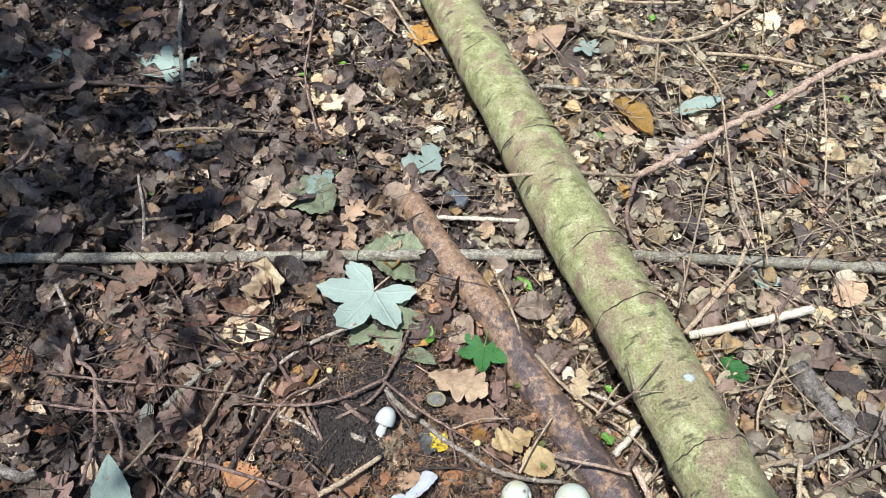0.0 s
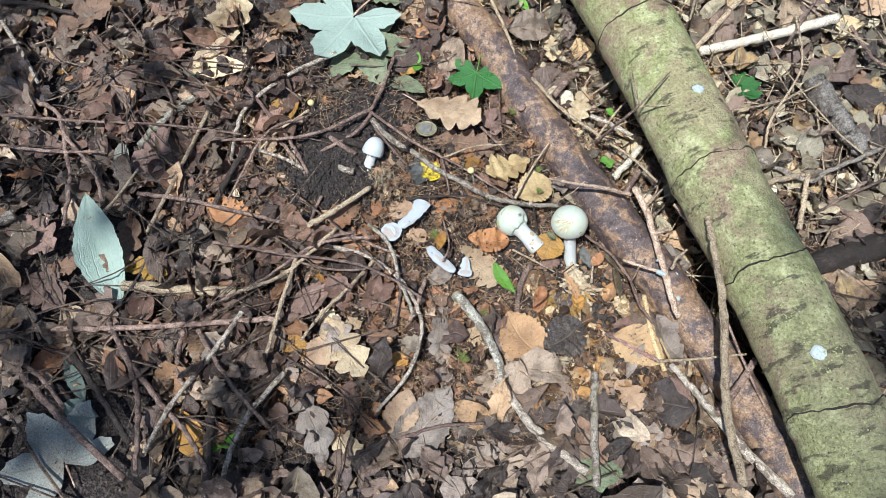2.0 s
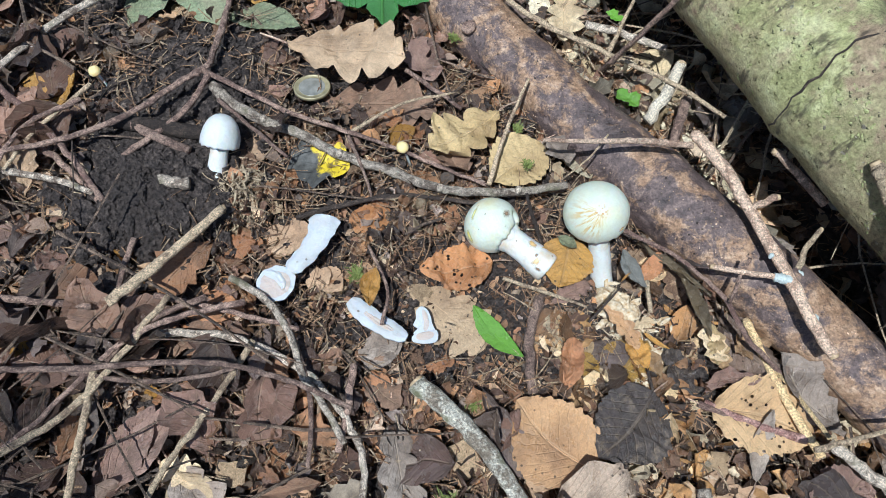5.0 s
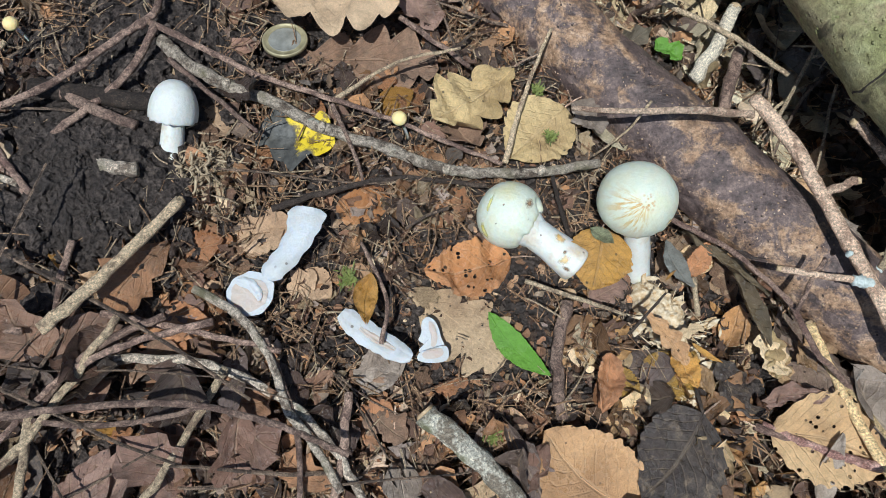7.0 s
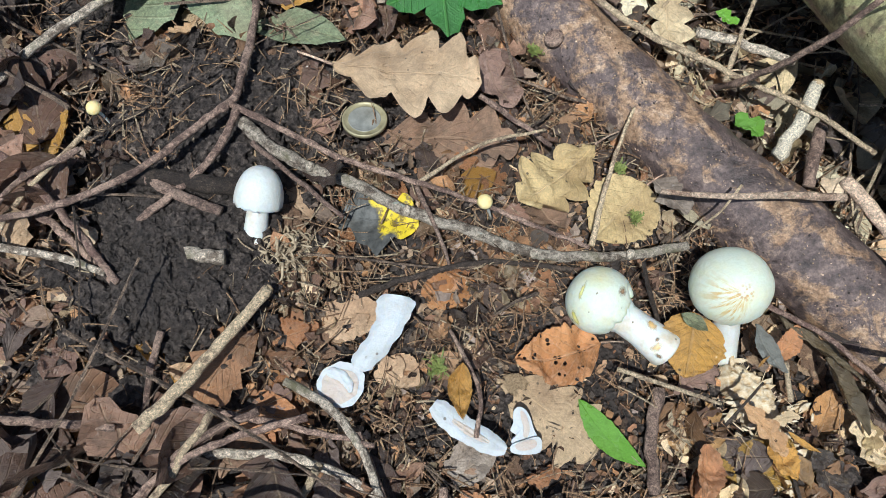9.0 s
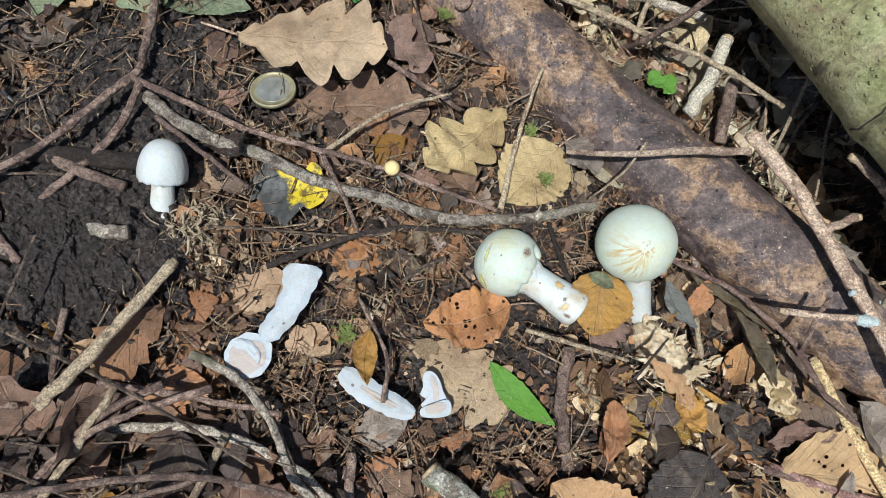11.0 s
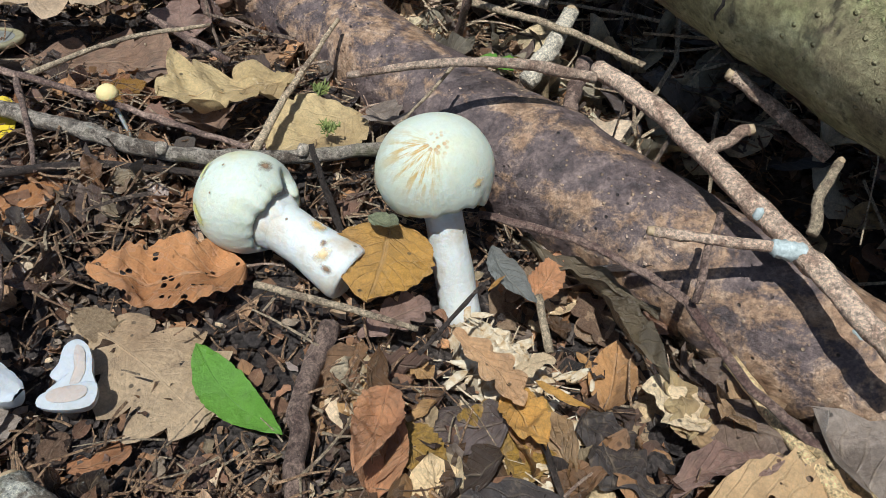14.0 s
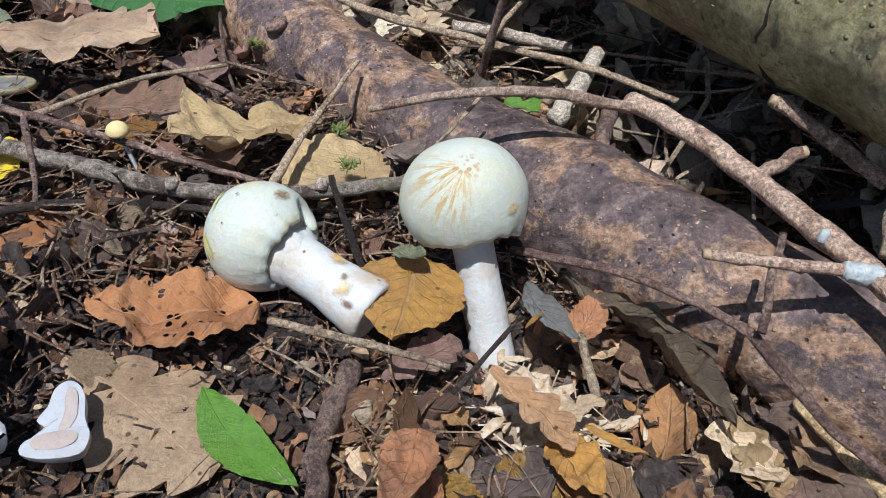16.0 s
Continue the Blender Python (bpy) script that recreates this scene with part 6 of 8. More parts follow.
stick([(-0.299, 0.131, 0.012), (-0.234, 0.127, 0.012), (-0.188, 0.125, 0.012)], 0.0052, 0.0054, "pale", "short cut stick with a pale sawn end", "stick", sides=10, cut="b")
stick([(-0.183, 0.121, 0.022), (-0.138, 0.142, 0.022), (-0.091, 0.191, 0.022)], 0.0020, 0.0016, "pale", "straight pale twig pointing up from a cut stick", "twig")
stick([(-0.132, 0.045, 0.016), (-0.163, 0.003, 0.016), (-0.176, -0.037, 0.016), (-0.178, -0.059, 0.016)], 0.0026, 0.0022, "grey", "curved grey-brown twig lying in the leaf litter", "twig", sides=10)
stick([(-0.286, 0.063, 0.018), (-0.242, 0.015, 0.018), (-0.212, -0.015, 0.018), (-0.193, -0.045, 0.018)], 0.0026, 0.0022, "brown", "straight brown twig lying in the leaf litter", "twig", sides=10)
stick([(-0.378, 0.043, 0.014), (-0.321, -0.007, 0.014), (-0.265, -0.051, 0.014)], 0.0034, 0.0030, "brown", "thick brown stick lying in the leaf litter", "stick", sides=10)
stick([(-0.332, 0.061, 0.016), (-0.294, 0.016, 0.016), (-0.265, -0.020, 0.016)], 0.0030, 0.0026, "dark", "dark brown stick lying in the leaf litter", "twig", sides=10)
stick([(-0.196, 0.018, 0.012), (-0.196, -0.014, 0.012), (-0.193, -0.056, 0.012)], 0.0042, 0.0040, "dark", "black wet stick lying in the leaf litter", "stick", sides=10)
stick([(-0.174, 0.106, 0.022), (-0.196, 0.067, 0.022), (-0.230, 0.014, 0.022), (-0.248, -0.030, 0.022)], 0.0024, 0.0020, "grey", "grey twig crossing others", "twig")
stick([(-0.301, 0.090, 0.020), (-0.271, 0.041, 0.020), (-0.260, 0.005, 0.020), (-0.254, -0.045, 0.020)], 0.0026, 0.0022, "brown", "brown branch lying in the leaf litter", "twig", sides=10)
stick([(-0.217, 0.084, 0.020), (-0.182, 0.035, 0.020), (-0.142, -0.006, 0.020)], 0.0022, 0.0018, "brown", "brown twig lying in the leaf litter", "twig")
stick([(-0.129, 0.160, 0.022), (-0.141, 0.106, 0.022), (-0.150, 0.056, 0.022)], 0.0020, 0.0016, "pale", "tan twig lying in the leaf litter", "twig")
stick([(-0.233, 0.086, 0.014), (-0.233, 0.048, 0.014), (-0.219, 0.026, 0.014)], 0.0024, 0.0020, "brown", "short brown twig lying in the leaf litter", "twig")
stick([(-0.024, -0.015, 0.012), (0.012, -0.004, 0.012), (0.053, -0.001, 0.012)], 0.0016, 0.0012, "red", "thin reddish shoot lying in the leaf litter", "twig")
stick([(-0.143, 0.048, 0.012), (-0.109, 0.013, 0.012)], 0.0026, 0.0024, "dark", "short dark twig lying in the leaf litter", "twig", sides=10)
stick([(0.157, 0.046, 0.016), (0.153, 0.004, 0.016), (0.150, -0.057, 0.016)], 0.0036, 0.0034, "grey", "upright grey twig among leaves", "stick", sides=10)
stick([(-0.453, 0.287, 0.016), (-0.397, 0.280, 0.016), (-0.350, 0.280, 0.016)], 0.0018, 0.0015, "brown", "thin brown twig lying in the leaf litter", "twig")
stick([(-0.344, 0.198, 0.020), (-0.324, 0.214, 0.020), (-0.302, 0.257, 0.020)], 0.0016, 0.0013, "pale", "thin pale twig lying in the leaf litter", "twig")
stick([(-0.398, 0.059, 0.014), (-0.363, 0.043, 0.014), (-0.330, 0.011, 0.014)], 0.0022, 0.0019, "brown", "brown twig lying in the leaf litter", "twig")
stick([(-0.116, 0.284, 0.012), (-0.080, 0.309, 0.012), (-0.063, 0.334, 0.012)], 0.0020, 0.0018, "brown", "brown twig lying in the leaf litter", "twig")
stick([(-0.299, 0.376, 0.016), (-0.280, 0.339, 0.016), (-0.279, 0.288, 0.016)], 0.0016, 0.0012, "brown", "thin brown twig lying in the leaf litter", "twig")
stick([(-0.101, 0.195, 0.014), (-0.063, 0.179, 0.014), (-0.028, 0.163, 0.014)], 0.0016, 0.0012, "brown", "thin brown twig lying in the leaf litter", "twig")
stick([(-0.034, 0.170, 0.012), (-0.027, 0.128, 0.012), (-0.032, 0.092, 0.012)], 0.0015, 0.0012, "brown", "thin brown twig lying in the leaf litter", "twig")
stick([(0.376, 0.154, 0.012), (0.432, 0.171, 0.012), (0.502, 0.190, 0.012)], 0.0120, 0.0130, "dark", "thick dark stick with weathered grain beside the green log", "stick", sides=18, kinks=0.3)
stick([(0.348, 0.274, 0.020), (0.394, 0.248, 0.022), (0.417, 0.259, 0.022), (0.481, 0.288, 0.020)], 0.0026, 0.0022, "grey", "forked grey twig lying in the leaf litter", "twig")
stick([(0.394, 0.254, 0.024), (0.375, 0.193, 0.020)], 0.0026, 0.0028, "pale", "short broken brown twig", "twig", cut="a")
stick([(0.349, 0.246, 0.020), (0.392, 0.255, 0.022)], 0.0032, 0.0030, "pale", "short pale stick lying in the leaf litter", "twig")
stick([(0.418, 0.460, 0.030), (0.404, 0.379, 0.040), (0.362, 0.314, 0.035), (0.357, 0.288, 0.020)], 0.0011, 0.0014, "pale", "thin dry stem curving over the litter", "dry_stem")
stick([(0.415, 0.229, 0.014), (0.445, 0.202, 0.014), (0.480, 0.183, 0.014)], 0.0020, 0.0017, "brown", "brown twig lying in the leaf litter", "twig")
stick([(0.400, 0.215, 0.014), (0.440, 0.236, 0.014), (0.502, 0.264, 0.014)], 0.0016, 0.0013, "brown", "brown twig lying in the leaf litter", "twig")
stick([(0.306, 0.417, 0.016), (0.384, 0.436, 0.020), (0.470, 0.462, 0.022)], 0.0052, 0.0056, "bone", "straight bleached stick with a broken end", "stick", sides=14, cut="b", kinks=0.5)
stick([(0.301, 0.418, 0.020), (0.342, 0.466, 0.022), (0.385, 0.519, 0.022), (0.416, 0.575, 0.022)], 0.0032, 0.0028, "pale", "long dry brown stem", "dry_stem")
stick([(0.430, 0.380, 0.012), (0.444, 0.333, 0.014), (0.468, 0.293, 0.012)], 0.0140, 0.0100, "rot", "rotten grey piece of wood", "rotten_wood", sides=18, kinks=3)
stick([(-0.626, 0.491, 0.014), (-0.437, 0.502, 0.014), (-0.254, 0.514, 0.014), (-0.067, 0.529, 0.013), (0.132, 0.542, 0.012)], 0.0070, 0.0074, "pole", "long straight pale grey pole lying on the litter", "pole", sides=18, kinks=0.4)
stick([(0.254, 0.547, 0.014), (0.392, 0.545, 0.014), (0.530, 0.545, 0.014), (0.652, 0.542, 0.014)], 0.0074, 0.0080, "pole", "end of a long pale grey pole beyond the green log", "pole", sides=18, kinks=0.4)
crook = stick([(0.833, 1.054, 0.060), (0.736, 1.000, 0.056), (0.645, 0.956, 0.052), (0.539, 0.873, 0.046), (0.423, 0.793, 0.040), (0.334, 0.726, 0.034), (0.277, 0.690, 0.028)], 0.0065, 0.0046, "pink", "raised crooked branch casting a shadow", "branch", sides=14, kinks=1.6)
stick([(0.277, 0.687, 0.030), (0.155, 0.617, 0.095), (0.055, 0.598, 0.100)], 0.0026, 0.0020, "pale", "pale twig crossing the log", "side_shoot", sides=10, part_of=crook)
stick([(0.277, 0.690, 0.028), (0.253, 0.614, 0.024), (0.259, 0.564, 0.020), (0.289, 0.502, 0.014)], 0.0032, 0.0024, "brown", "bent lower arm of the branch", "side_arm", sides=10, part_of=crook)
stick([(0.280, 1.086, 0.020), (0.369, 1.060, 0.020), (0.462, 1.087, 0.020), (0.582, 1.194, 0.020)], 0.0042, 0.0030, "pale", "forked pale branch lying in the leaf litter", "stick", sides=10)
stick([(0.371, 1.063, 0.016), (0.345, 0.933, 0.016)], 0.0024, 0.0020, "pale", "side twig of a pale branch", "twig")
stick([(0.444, 1.012, 0.030), (0.542, 1.007, 0.030), (0.629, 0.983, 0.030)], 0.0034, 0.0030, "pale", "straight pale stick lying in the leaf litter", "stick", sides=10)
stick([(0.402, 1.004, 0.050), (0.432, 0.886, 0.050), (0.418, 0.765, 0.050), (0.400, 0.630, 0.050), (0.404, 0.536, 0.050)], 0.0018, 0.0014, "pale", "thin dry bramble stem", "twig")
stick([(0.402, 0.751, 0.050), (0.345, 0.594, 0.050), (0.286, 0.433, 0.050)], 0.0017, 0.0013, "pale", "thin dry bramble stem", "twig")
stick([(0.617, 0.938, 0.050), (0.573, 0.775, 0.050), (0.524, 0.627, 0.050)], 0.0015, 0.0012, "pale", "thin dry bramble stem", "twig")
stick([(0.147, 0.919, 0.014), (0.247, 0.913, 0.014), (0.349, 0.921, 0.014)], 0.0034, 0.0028, "pole", "pale mossy stick lying in the leaf litter", "stick", sides=10)
stick([(0.301, 1.206, 0.014), (0.355, 1.200, 0.014), (0.444, 1.207, 0.014)], 0.0030, 0.0028, "pale", "pale straight stick lying in the leaf litter", "twig", sides=10)
stick([(0.444, 0.702, 0.040), (0.434, 0.609, 0.040), (0.421, 0.517, 0.040)], 0.0015, 0.0012, "pale", "thin dry stem lying in the leaf litter", "twig")
stick([(0.519, 0.809, 0.030), (0.502, 0.717, 0.030), (0.520, 0.635, 0.030), (0.551, 0.583, 0.030)], 0.0015, 0.0012, "brown", "thin dry stem lying in the leaf litter", "twig")
stick([(0.399, 0.416, 0.030), (0.481, 0.529, 0.030), (0.566, 0.627, 0.030)], 0.0016, 0.0012, "brown", "thin dry stem lying in the leaf litter", "twig")
stick([(-0.728, 0.828, 0.012), (-0.685, 0.856, 0.012), (-0.607, 0.873, 0.012), (-0.516, 0.879, 0.012)], 0.0044, 0.0040, "dark", "dark stick on the litter", "stick", sides=10)
stick([(-0.521, 1.151, 0.012), (-0.492, 1.028, 0.012), (-0.446, 0.881, 0.012)], 0.0040, 0.0036, "pole", "mossy upright stick lying in the leaf litter", "stick", sides=10)
stick([(-0.649, 0.647, 0.014), (-0.629, 0.698, 0.014), (-0.641, 0.805, 0.014)], 0.0026, 0.0020, "brown", "brown twig lying in the leaf litter", "twig", sides=10)
stick([(-0.552, 0.874, 0.012), (-0.467, 0.872, 0.012), (-0.414, 0.884, 0.012)], 0.0022, 0.0020, "brown", "brown twig lying in the leaf litter", "twig")
stick([(-0.452, 0.759, 0.014), (-0.385, 0.770, 0.014), (-0.279, 0.769, 0.014)], 0.0026, 0.0020, "pale", "pale twig on the litter", "twig", sides=10)
stick([(-0.265, 1.155, 0.016), (-0.255, 0.988, 0.016), (-0.247, 0.906, 0.016), (-0.209, 0.776, 0.016)], 0.0020, 0.0016, "brown", "brown curved twig lying in the leaf litter", "twig")
stick([(-0.126, 1.167, 0.016), (-0.076, 1.055, 0.016), (-0.032, 0.971, 0.016)], 0.0028, 0.0024, "pale", "long dry stem beside the green log", "twig", sides=10)
stick([(-0.453, 0.660, 0.014), (-0.421, 0.582, 0.014), (-0.404, 0.520, 0.014)], 0.0022, 0.0018, "grey", "pale grey twig lying in the leaf litter", "twig")
stick([(-0.025, 0.603, 0.012), (0.047, 0.604, 0.012), (0.115, 0.603, 0.012)], 0.0032, 0.0030, "bone", "short bleached stick lying in the leaf litter", "stick", sides=10)
stick([(-0.451, 0.566, 0.012), (-0.385, 0.581, 0.012), (-0.356, 0.588, 0.012)], 0.0024, 0.0020, "pale", "short pale twig lying in the leaf litter", "twig")
stick([(-0.355, 0.917, 0.014), (-0.394, 0.882, 0.014), (-0.423, 0.850, 0.014)], 0.0024, 0.0022, "brown", "brown twig lying in the leaf litter", "twig")
stick([(-0.461, 0.209, 0.012), (-0.434, 0.201, 0.012), (-0.423, 0.208, 0.012)], 0.0060, 0.0056, "rot", "short grey stick lying in the leaf litter", "stick", sides=10)
stick([(-0.222, 1.152, 0.014), (-0.153, 1.108, 0.014), (-0.107, 1.056, 0.014)], 0.0020, 0.0018, "pale", "pale twig lying in the leaf litter", "twig")
stick([(0.062, 0.518, 0.014), (0.090, 0.436, 0.014), (0.096, 0.402, 0.014)], 0.0020, 0.0016, "pale", "thin pale stem beside the log", "twig")
stick([(0.517, 0.612, 0.020), (0.593, 0.696, 0.020), (0.665, 0.738, 0.020)], 0.0020, 0.0016, "brown", "brown twig lying in the leaf litter", "twig")
stick([(0.487, 0.456, 0.016), (0.506, 0.406, 0.016), (0.541, 0.392, 0.016)], 0.0020, 0.0016, "brown", "brown twig lying in the leaf litter", "twig")
stick([(0.160, 1.067, 0.020), (0.228, 0.919, 0.020), (0.285, 0.848, 0.020)], 0.0018, 0.0014, "brown", "thin brown stem lying in the leaf litter", "twig")
leaf("palm", 0.054, 0.404, -98, 0.064, 1.0, "ivy", "fresh green lobed leaf beside the log", z=0.02, curl=0, stalk=0.6, seed=11)
leaf("oak", -0.014, 0.350, -22, 0.076, 0.84, "dull", "large tan lobed oak leaf with raised lobes", z=0.036, curl=0.25, wave=0.08, fold=0.12, roll=-3, seed=12)
leaf("oak", -0.001, 0.314, -17, 0.075, 0.62, "brown", "brown oak leaf under a coin", z=0.001, curl=0.1, seed=13)
leaf("oak", 0.109, 0.286, -151, 0.058, 0.80, "gold", "yellowish tan curled oak leaf", z=0.012, curl=0.55, wave=0.10, fold=0.3, seed=14)
leaf("oak", 0.073, 0.273, -78, 0.035, 0.8, "brown", "curled brown oak leaf standing up", z=0.006, curl=0.8, fold=0.7, seed=15)
leaf("beech", 0.130, 0.260, -147, 0.043, 0.85, "gold", "pale tan beech leaf with a tuft of moss", z=0.006, curl=0.15, seed=16)
leaf("scrap", 0.134, 0.262, -73, 0.027, 0.7, "grey", "torn grey leaf against the log", z=0.008, curl=0.7, fold=0.5, seed=17)
leaf("scrap", -0.026, 0.273, -19, 0.040, 0.9, "spotted", "decayed black leaf with a bright yellow half", z=0.01, curl=0.2, stalk=0.3, seed=18)
leaf("beech", 0.083, 0.187, 181, 0.044, 0.62, "holed", "orange brown beech leaf riddled with small holes", z=0.016, curl=0.5, fold=0.30, wave=0.12, stalk=0.25, seed=19)
leaf("lance", 0.1205, 0.191, -58, 0.015, 0.48, "olive", "small curled olive leaf tip", z=0.044, curl=0.9, fold=0.5, stalk=0, seed=20)
leaf("oak", 0.033, 0.182, -51, 0.056, 0.82, "pinktan", "flat tan oak leaf under mushroom slices", z=0.006, curl=0.04, fold=0.03, wave=0.035, seed=21)
leaf("lance", 0.067, 0.164, -60, 0.041, 0.31, "green", "glossy fresh green oval leaf", z=0.01, curl=0.25, fold=0.2, wave=0.015, stalk=0, seed=22)
leaf("beech", 0.110, 0.064, 128, 0.054, 0.84, "amber", "tan beech leaf lying flat", z=0.026, curl=0.2, seed=23)
leaf("beech", 0.151, 0.098, -145, 0.049, 0.85, "dark", "large dark wet leaf", z=0.022, curl=0.3, wave=0.06, seed=24)
leaf("beech", 0.179, 0.083, -27, 0.053, 0.8, "holedtan", "tan beech leaf with insect holes", z=0.020, curl=0.1, seed=25)
leaf("scrap", 0.192, 0.128, -84, 0.023, 0.7, "cream", "torn tan leaf scrap", z=0.012, curl=0.5, seed=26)
leaf("lance", 0.190, 0.044, 60, 0.039, 0.28, "grey", "narrow grey leaf lying on the forest floor", z=0.016, curl=0.4, fold=0.5, seed=27)
leaf("oak", 0.181, 0.056, -123, 0.035, 0.7, "tan", "tan oak leaf lying on the forest floor", z=0.006, seed=28)
leaf("beech", 0.216, 0.021, 27, 0.038, 0.9, "purple", "dark purple beech leaf", z=0.008, curl=0.3, seed=29)
leaf("beech", 0.006, 0.228, -4, 0.028, 0.66, "holed", "small orange brown leaf with holes", z=0.006, curl=0.3, seed=30)
leaf("scrap", 0.059, 0.229, -47, 0.017, 0.8, "rust", "rust coloured leaf scrap", z=0.004, seed=31)
leaf("scrap", -0.063, 0.228, -20, 0.021, 0.75, "rust", "small rust brown leaf", z=0.006, seed=32)
leaf("beech", -0.045, 0.223, -2, 0.035, 0.6, "tan", "small tan leaf behind a mushroom slice", z=0.003, wave=0.07, seed=33)
leaf("beech", -0.016, 0.201, -51, 0.020, 0.8, "tan", "pale tan leaf scrap", z=0.002, seed=34)
leaf("lance", -0.126, 0.250, -75, 0.035, 0.36, "orange", "folded orange brown leaf", z=0.012, curl=0.5, fold=0.8, seed=35)
leaf("lance", -0.113, 0.234, -81, 0.029, 0.34, "orange", "folded orange brown leaf", z=0.012, curl=0.4, fold=0.8, seed=36)
leaf("beech", -0.048, 0.298, -68, 0.026, 0.8, "tan", "tan leaf behind a small mushroom", z=0.005, seed=37)
leaf("oak", 0.013, 0.116, -90, 0.060, 0.5, "grey", "grey-brown oak leaf lying on the forest floor", z=0.01, curl=0.2, seed=38)
leaf("oak", -0.102, 0.110, -55, 0.053, 0.7, "grey", "pale pinkish grey oak leaf lying flat", z=0.012, curl=0.2, wave=0.06, seed=39)
leaf("oak", -0.077, 0.087, -59, 0.033, 0.5, "grey", "pale oak leaf tip", z=0.008, seed=40)
leaf("beech", -0.018, 0.058, 163, 0.021, 0.7, "orange", "orange red beech leaf", z=0.01, curl=0.4, fold=0.4, seed=41)
leaf("scrap", 0.005, 0.135, -57, 0.024, 0.8, "brown", "brown curled leaf lying on the forest floor", z=0.008, curl=0.4, seed=42)
leaf("lance", -0.038, 0.117, -48, 0.013, 0.6, "orange", "small orange leaf lying on the forest floor", z=0.006, seed=43)
leaf("beech", -0.182, 0.197, 148, 0.058, 0.65, "holed", "bright rusty beech leaf with small holes", z=0.014, curl=0.35, seed=44)
leaf("beech", -0.178, 0.331, 30, 0.038, 0.75, "orange", "golden orange leaf on dark soil", z=0.012, curl=0.3, seed=45)
leaf("lance", -0.205, 0.337, -39, 0.035, 0.35, "tan", "narrow tan leaf lying on the forest floor", z=0.01, seed=46)
leaf("oak", -0.214, 0.282, -39, 0.057, 0.6, "purple", "large dull purple-brown leaf", z=0.008, curl=0.2, seed=47)
leaf("beech", -0.159, 0.119, 55, 0.037, 0.6, "dark", "dark purple leaf lying on the forest floor", z=0.008, curl=0.2, seed=48)
leaf("beech", -0.139, 0.100, 49, 0.051, 0.45, "purple", "brown leaf lying on the forest floor", z=0.012, curl=0.3, seed=49)
leaf("lance", 0.004, 0.152, -25, 0.020, 0.5, "brown", "small brown leaf in front of a slice", z=0.004, seed=50)
leaf("beech", -0.093, 0.195, -20, 0.039, 0.5, "rust", "rust brown leaf under twigs", z=0.006, curl=0.3, seed=51)
leaf("scrap", -0.106, 0.180, -12, 0.035, 0.6, "brown", "brown leaf scrap under twigs", z=0.004, seed=52)
leaf("lance", -0.127, 0.192, 171, 0.030, 0.4, "tan", "small tan leaf lying on the forest floor", z=0.008, seed=53)
leaf("beech", 0.105, 0.112, 63, 0.021, 0.5, "rust", "curled rusty leaf standing on edge", z=0.014, curl=0.9, fold=0.9, seed=54)
leaf("beech", 0.134, 0.108, 44, 0.027, 0.9, "yellow", "wet golden brown leaf pieces", z=0.004, wave=0.1, seed=55)
leaf("oak", 0.176, 0.381, -107, 0.063, 0.5, "cream", "pale cream oak leaf between the logs", z=0.012, curl=0.4, fold=0.4, seed=57)
leaf("scrap", -0.040, 0.406, -20, 0.026, 0.6, "orange", "small orange leaf lying on the forest floor", z=0.006, seed=58)
leaf("lance", -0.052, 0.387, -25, 0.053, 0.4, "olive", "olive grey leaf lying on the forest floor", z=0.008, curl=0.3, seed=59)
leaf("scrap", 0.188, 0.289, -62, 0.018, 0.8, "green", "fresh green leaf scrap with dark tip", z=0.01, stalk=0, seed=60)
leaf("scrap", 0.198, 0.351, -56, 0.014, 0.7, "green", "small fresh green leaf", z=0.01, stalk=0, seed=61)
leaf("scrap", 0.067, 0.352, -81, 0.039, 0.6, "purple", "dull purple leaf by the log", z=0.002, seed=62)
leaf("scrap", 0.156, 0.070, -124, 0.022, 0.6, "brown", "crumpled brown leaf lying on the forest floor", z=0.006, curl=0.6, wave=0.12, seed=63)
leaf("beech", 0.064, 0.074, -45, 0.028, 0.7, "tan", "tan leaf lying on the forest floor", z=0.004, seed=64)
leaf("oak", 0.078, 0.046, 16, 0.037, 0.6, "brown", "brown oak leaf lying on the forest floor", z=0.004, seed=65)
leaf("oak", 0.042, 0.088, -61, 0.021, 0.8, "rust", "rusty leaf lying on the forest floor", z=0.006, seed=66)
leaf("lance", -0.110, 0.066, 160, 0.036, 0.5, "brown", "brown leaf lying on the forest floor", z=0.006, seed=67)
leaf("palm", -0.083, 0.485, -118, 0.126, 1.0, "mint", "large pale green sycamore leaf, underside up", z=0.034, curl=0, fold=0.3, seed=68)
leaf("palm", -0.086, 0.457, -68, 0.117, 0.9, "olive", "dark green leaf under a pale sycamore leaf", z=0.006, stalk=0, seed=69)
leaf("beech", -0.008, 0.520, 171, 0.107, 0.8, "olive", "large olive brown leaf", z=0.006, stalk=0, seed=70)
leaf("lance", -0.302, 0.114, 112, 0.123, 0.36, "mint", "pale green folded leaf with a hole", z=0.022, curl=0.4, fold=0.6, seed=71)
leaf("scrap", -0.308, 0.157, -14, 0.052, 0.5, "yellow", "yellow and grey torn leaf", z=0.016, seed=72)
leaf("palm", -0.317, -0.045, 133, 0.093, 1.1, "greymaple", "large grey sycamore leaf", z=0.016, fold=0.3, seed=73)
leaf("lance", -0.338, 0.017, -19, 0.041, 0.45, "mint", "pale folded leaf lying on the forest floor", z=0.018, fold=0.7, seed=74)
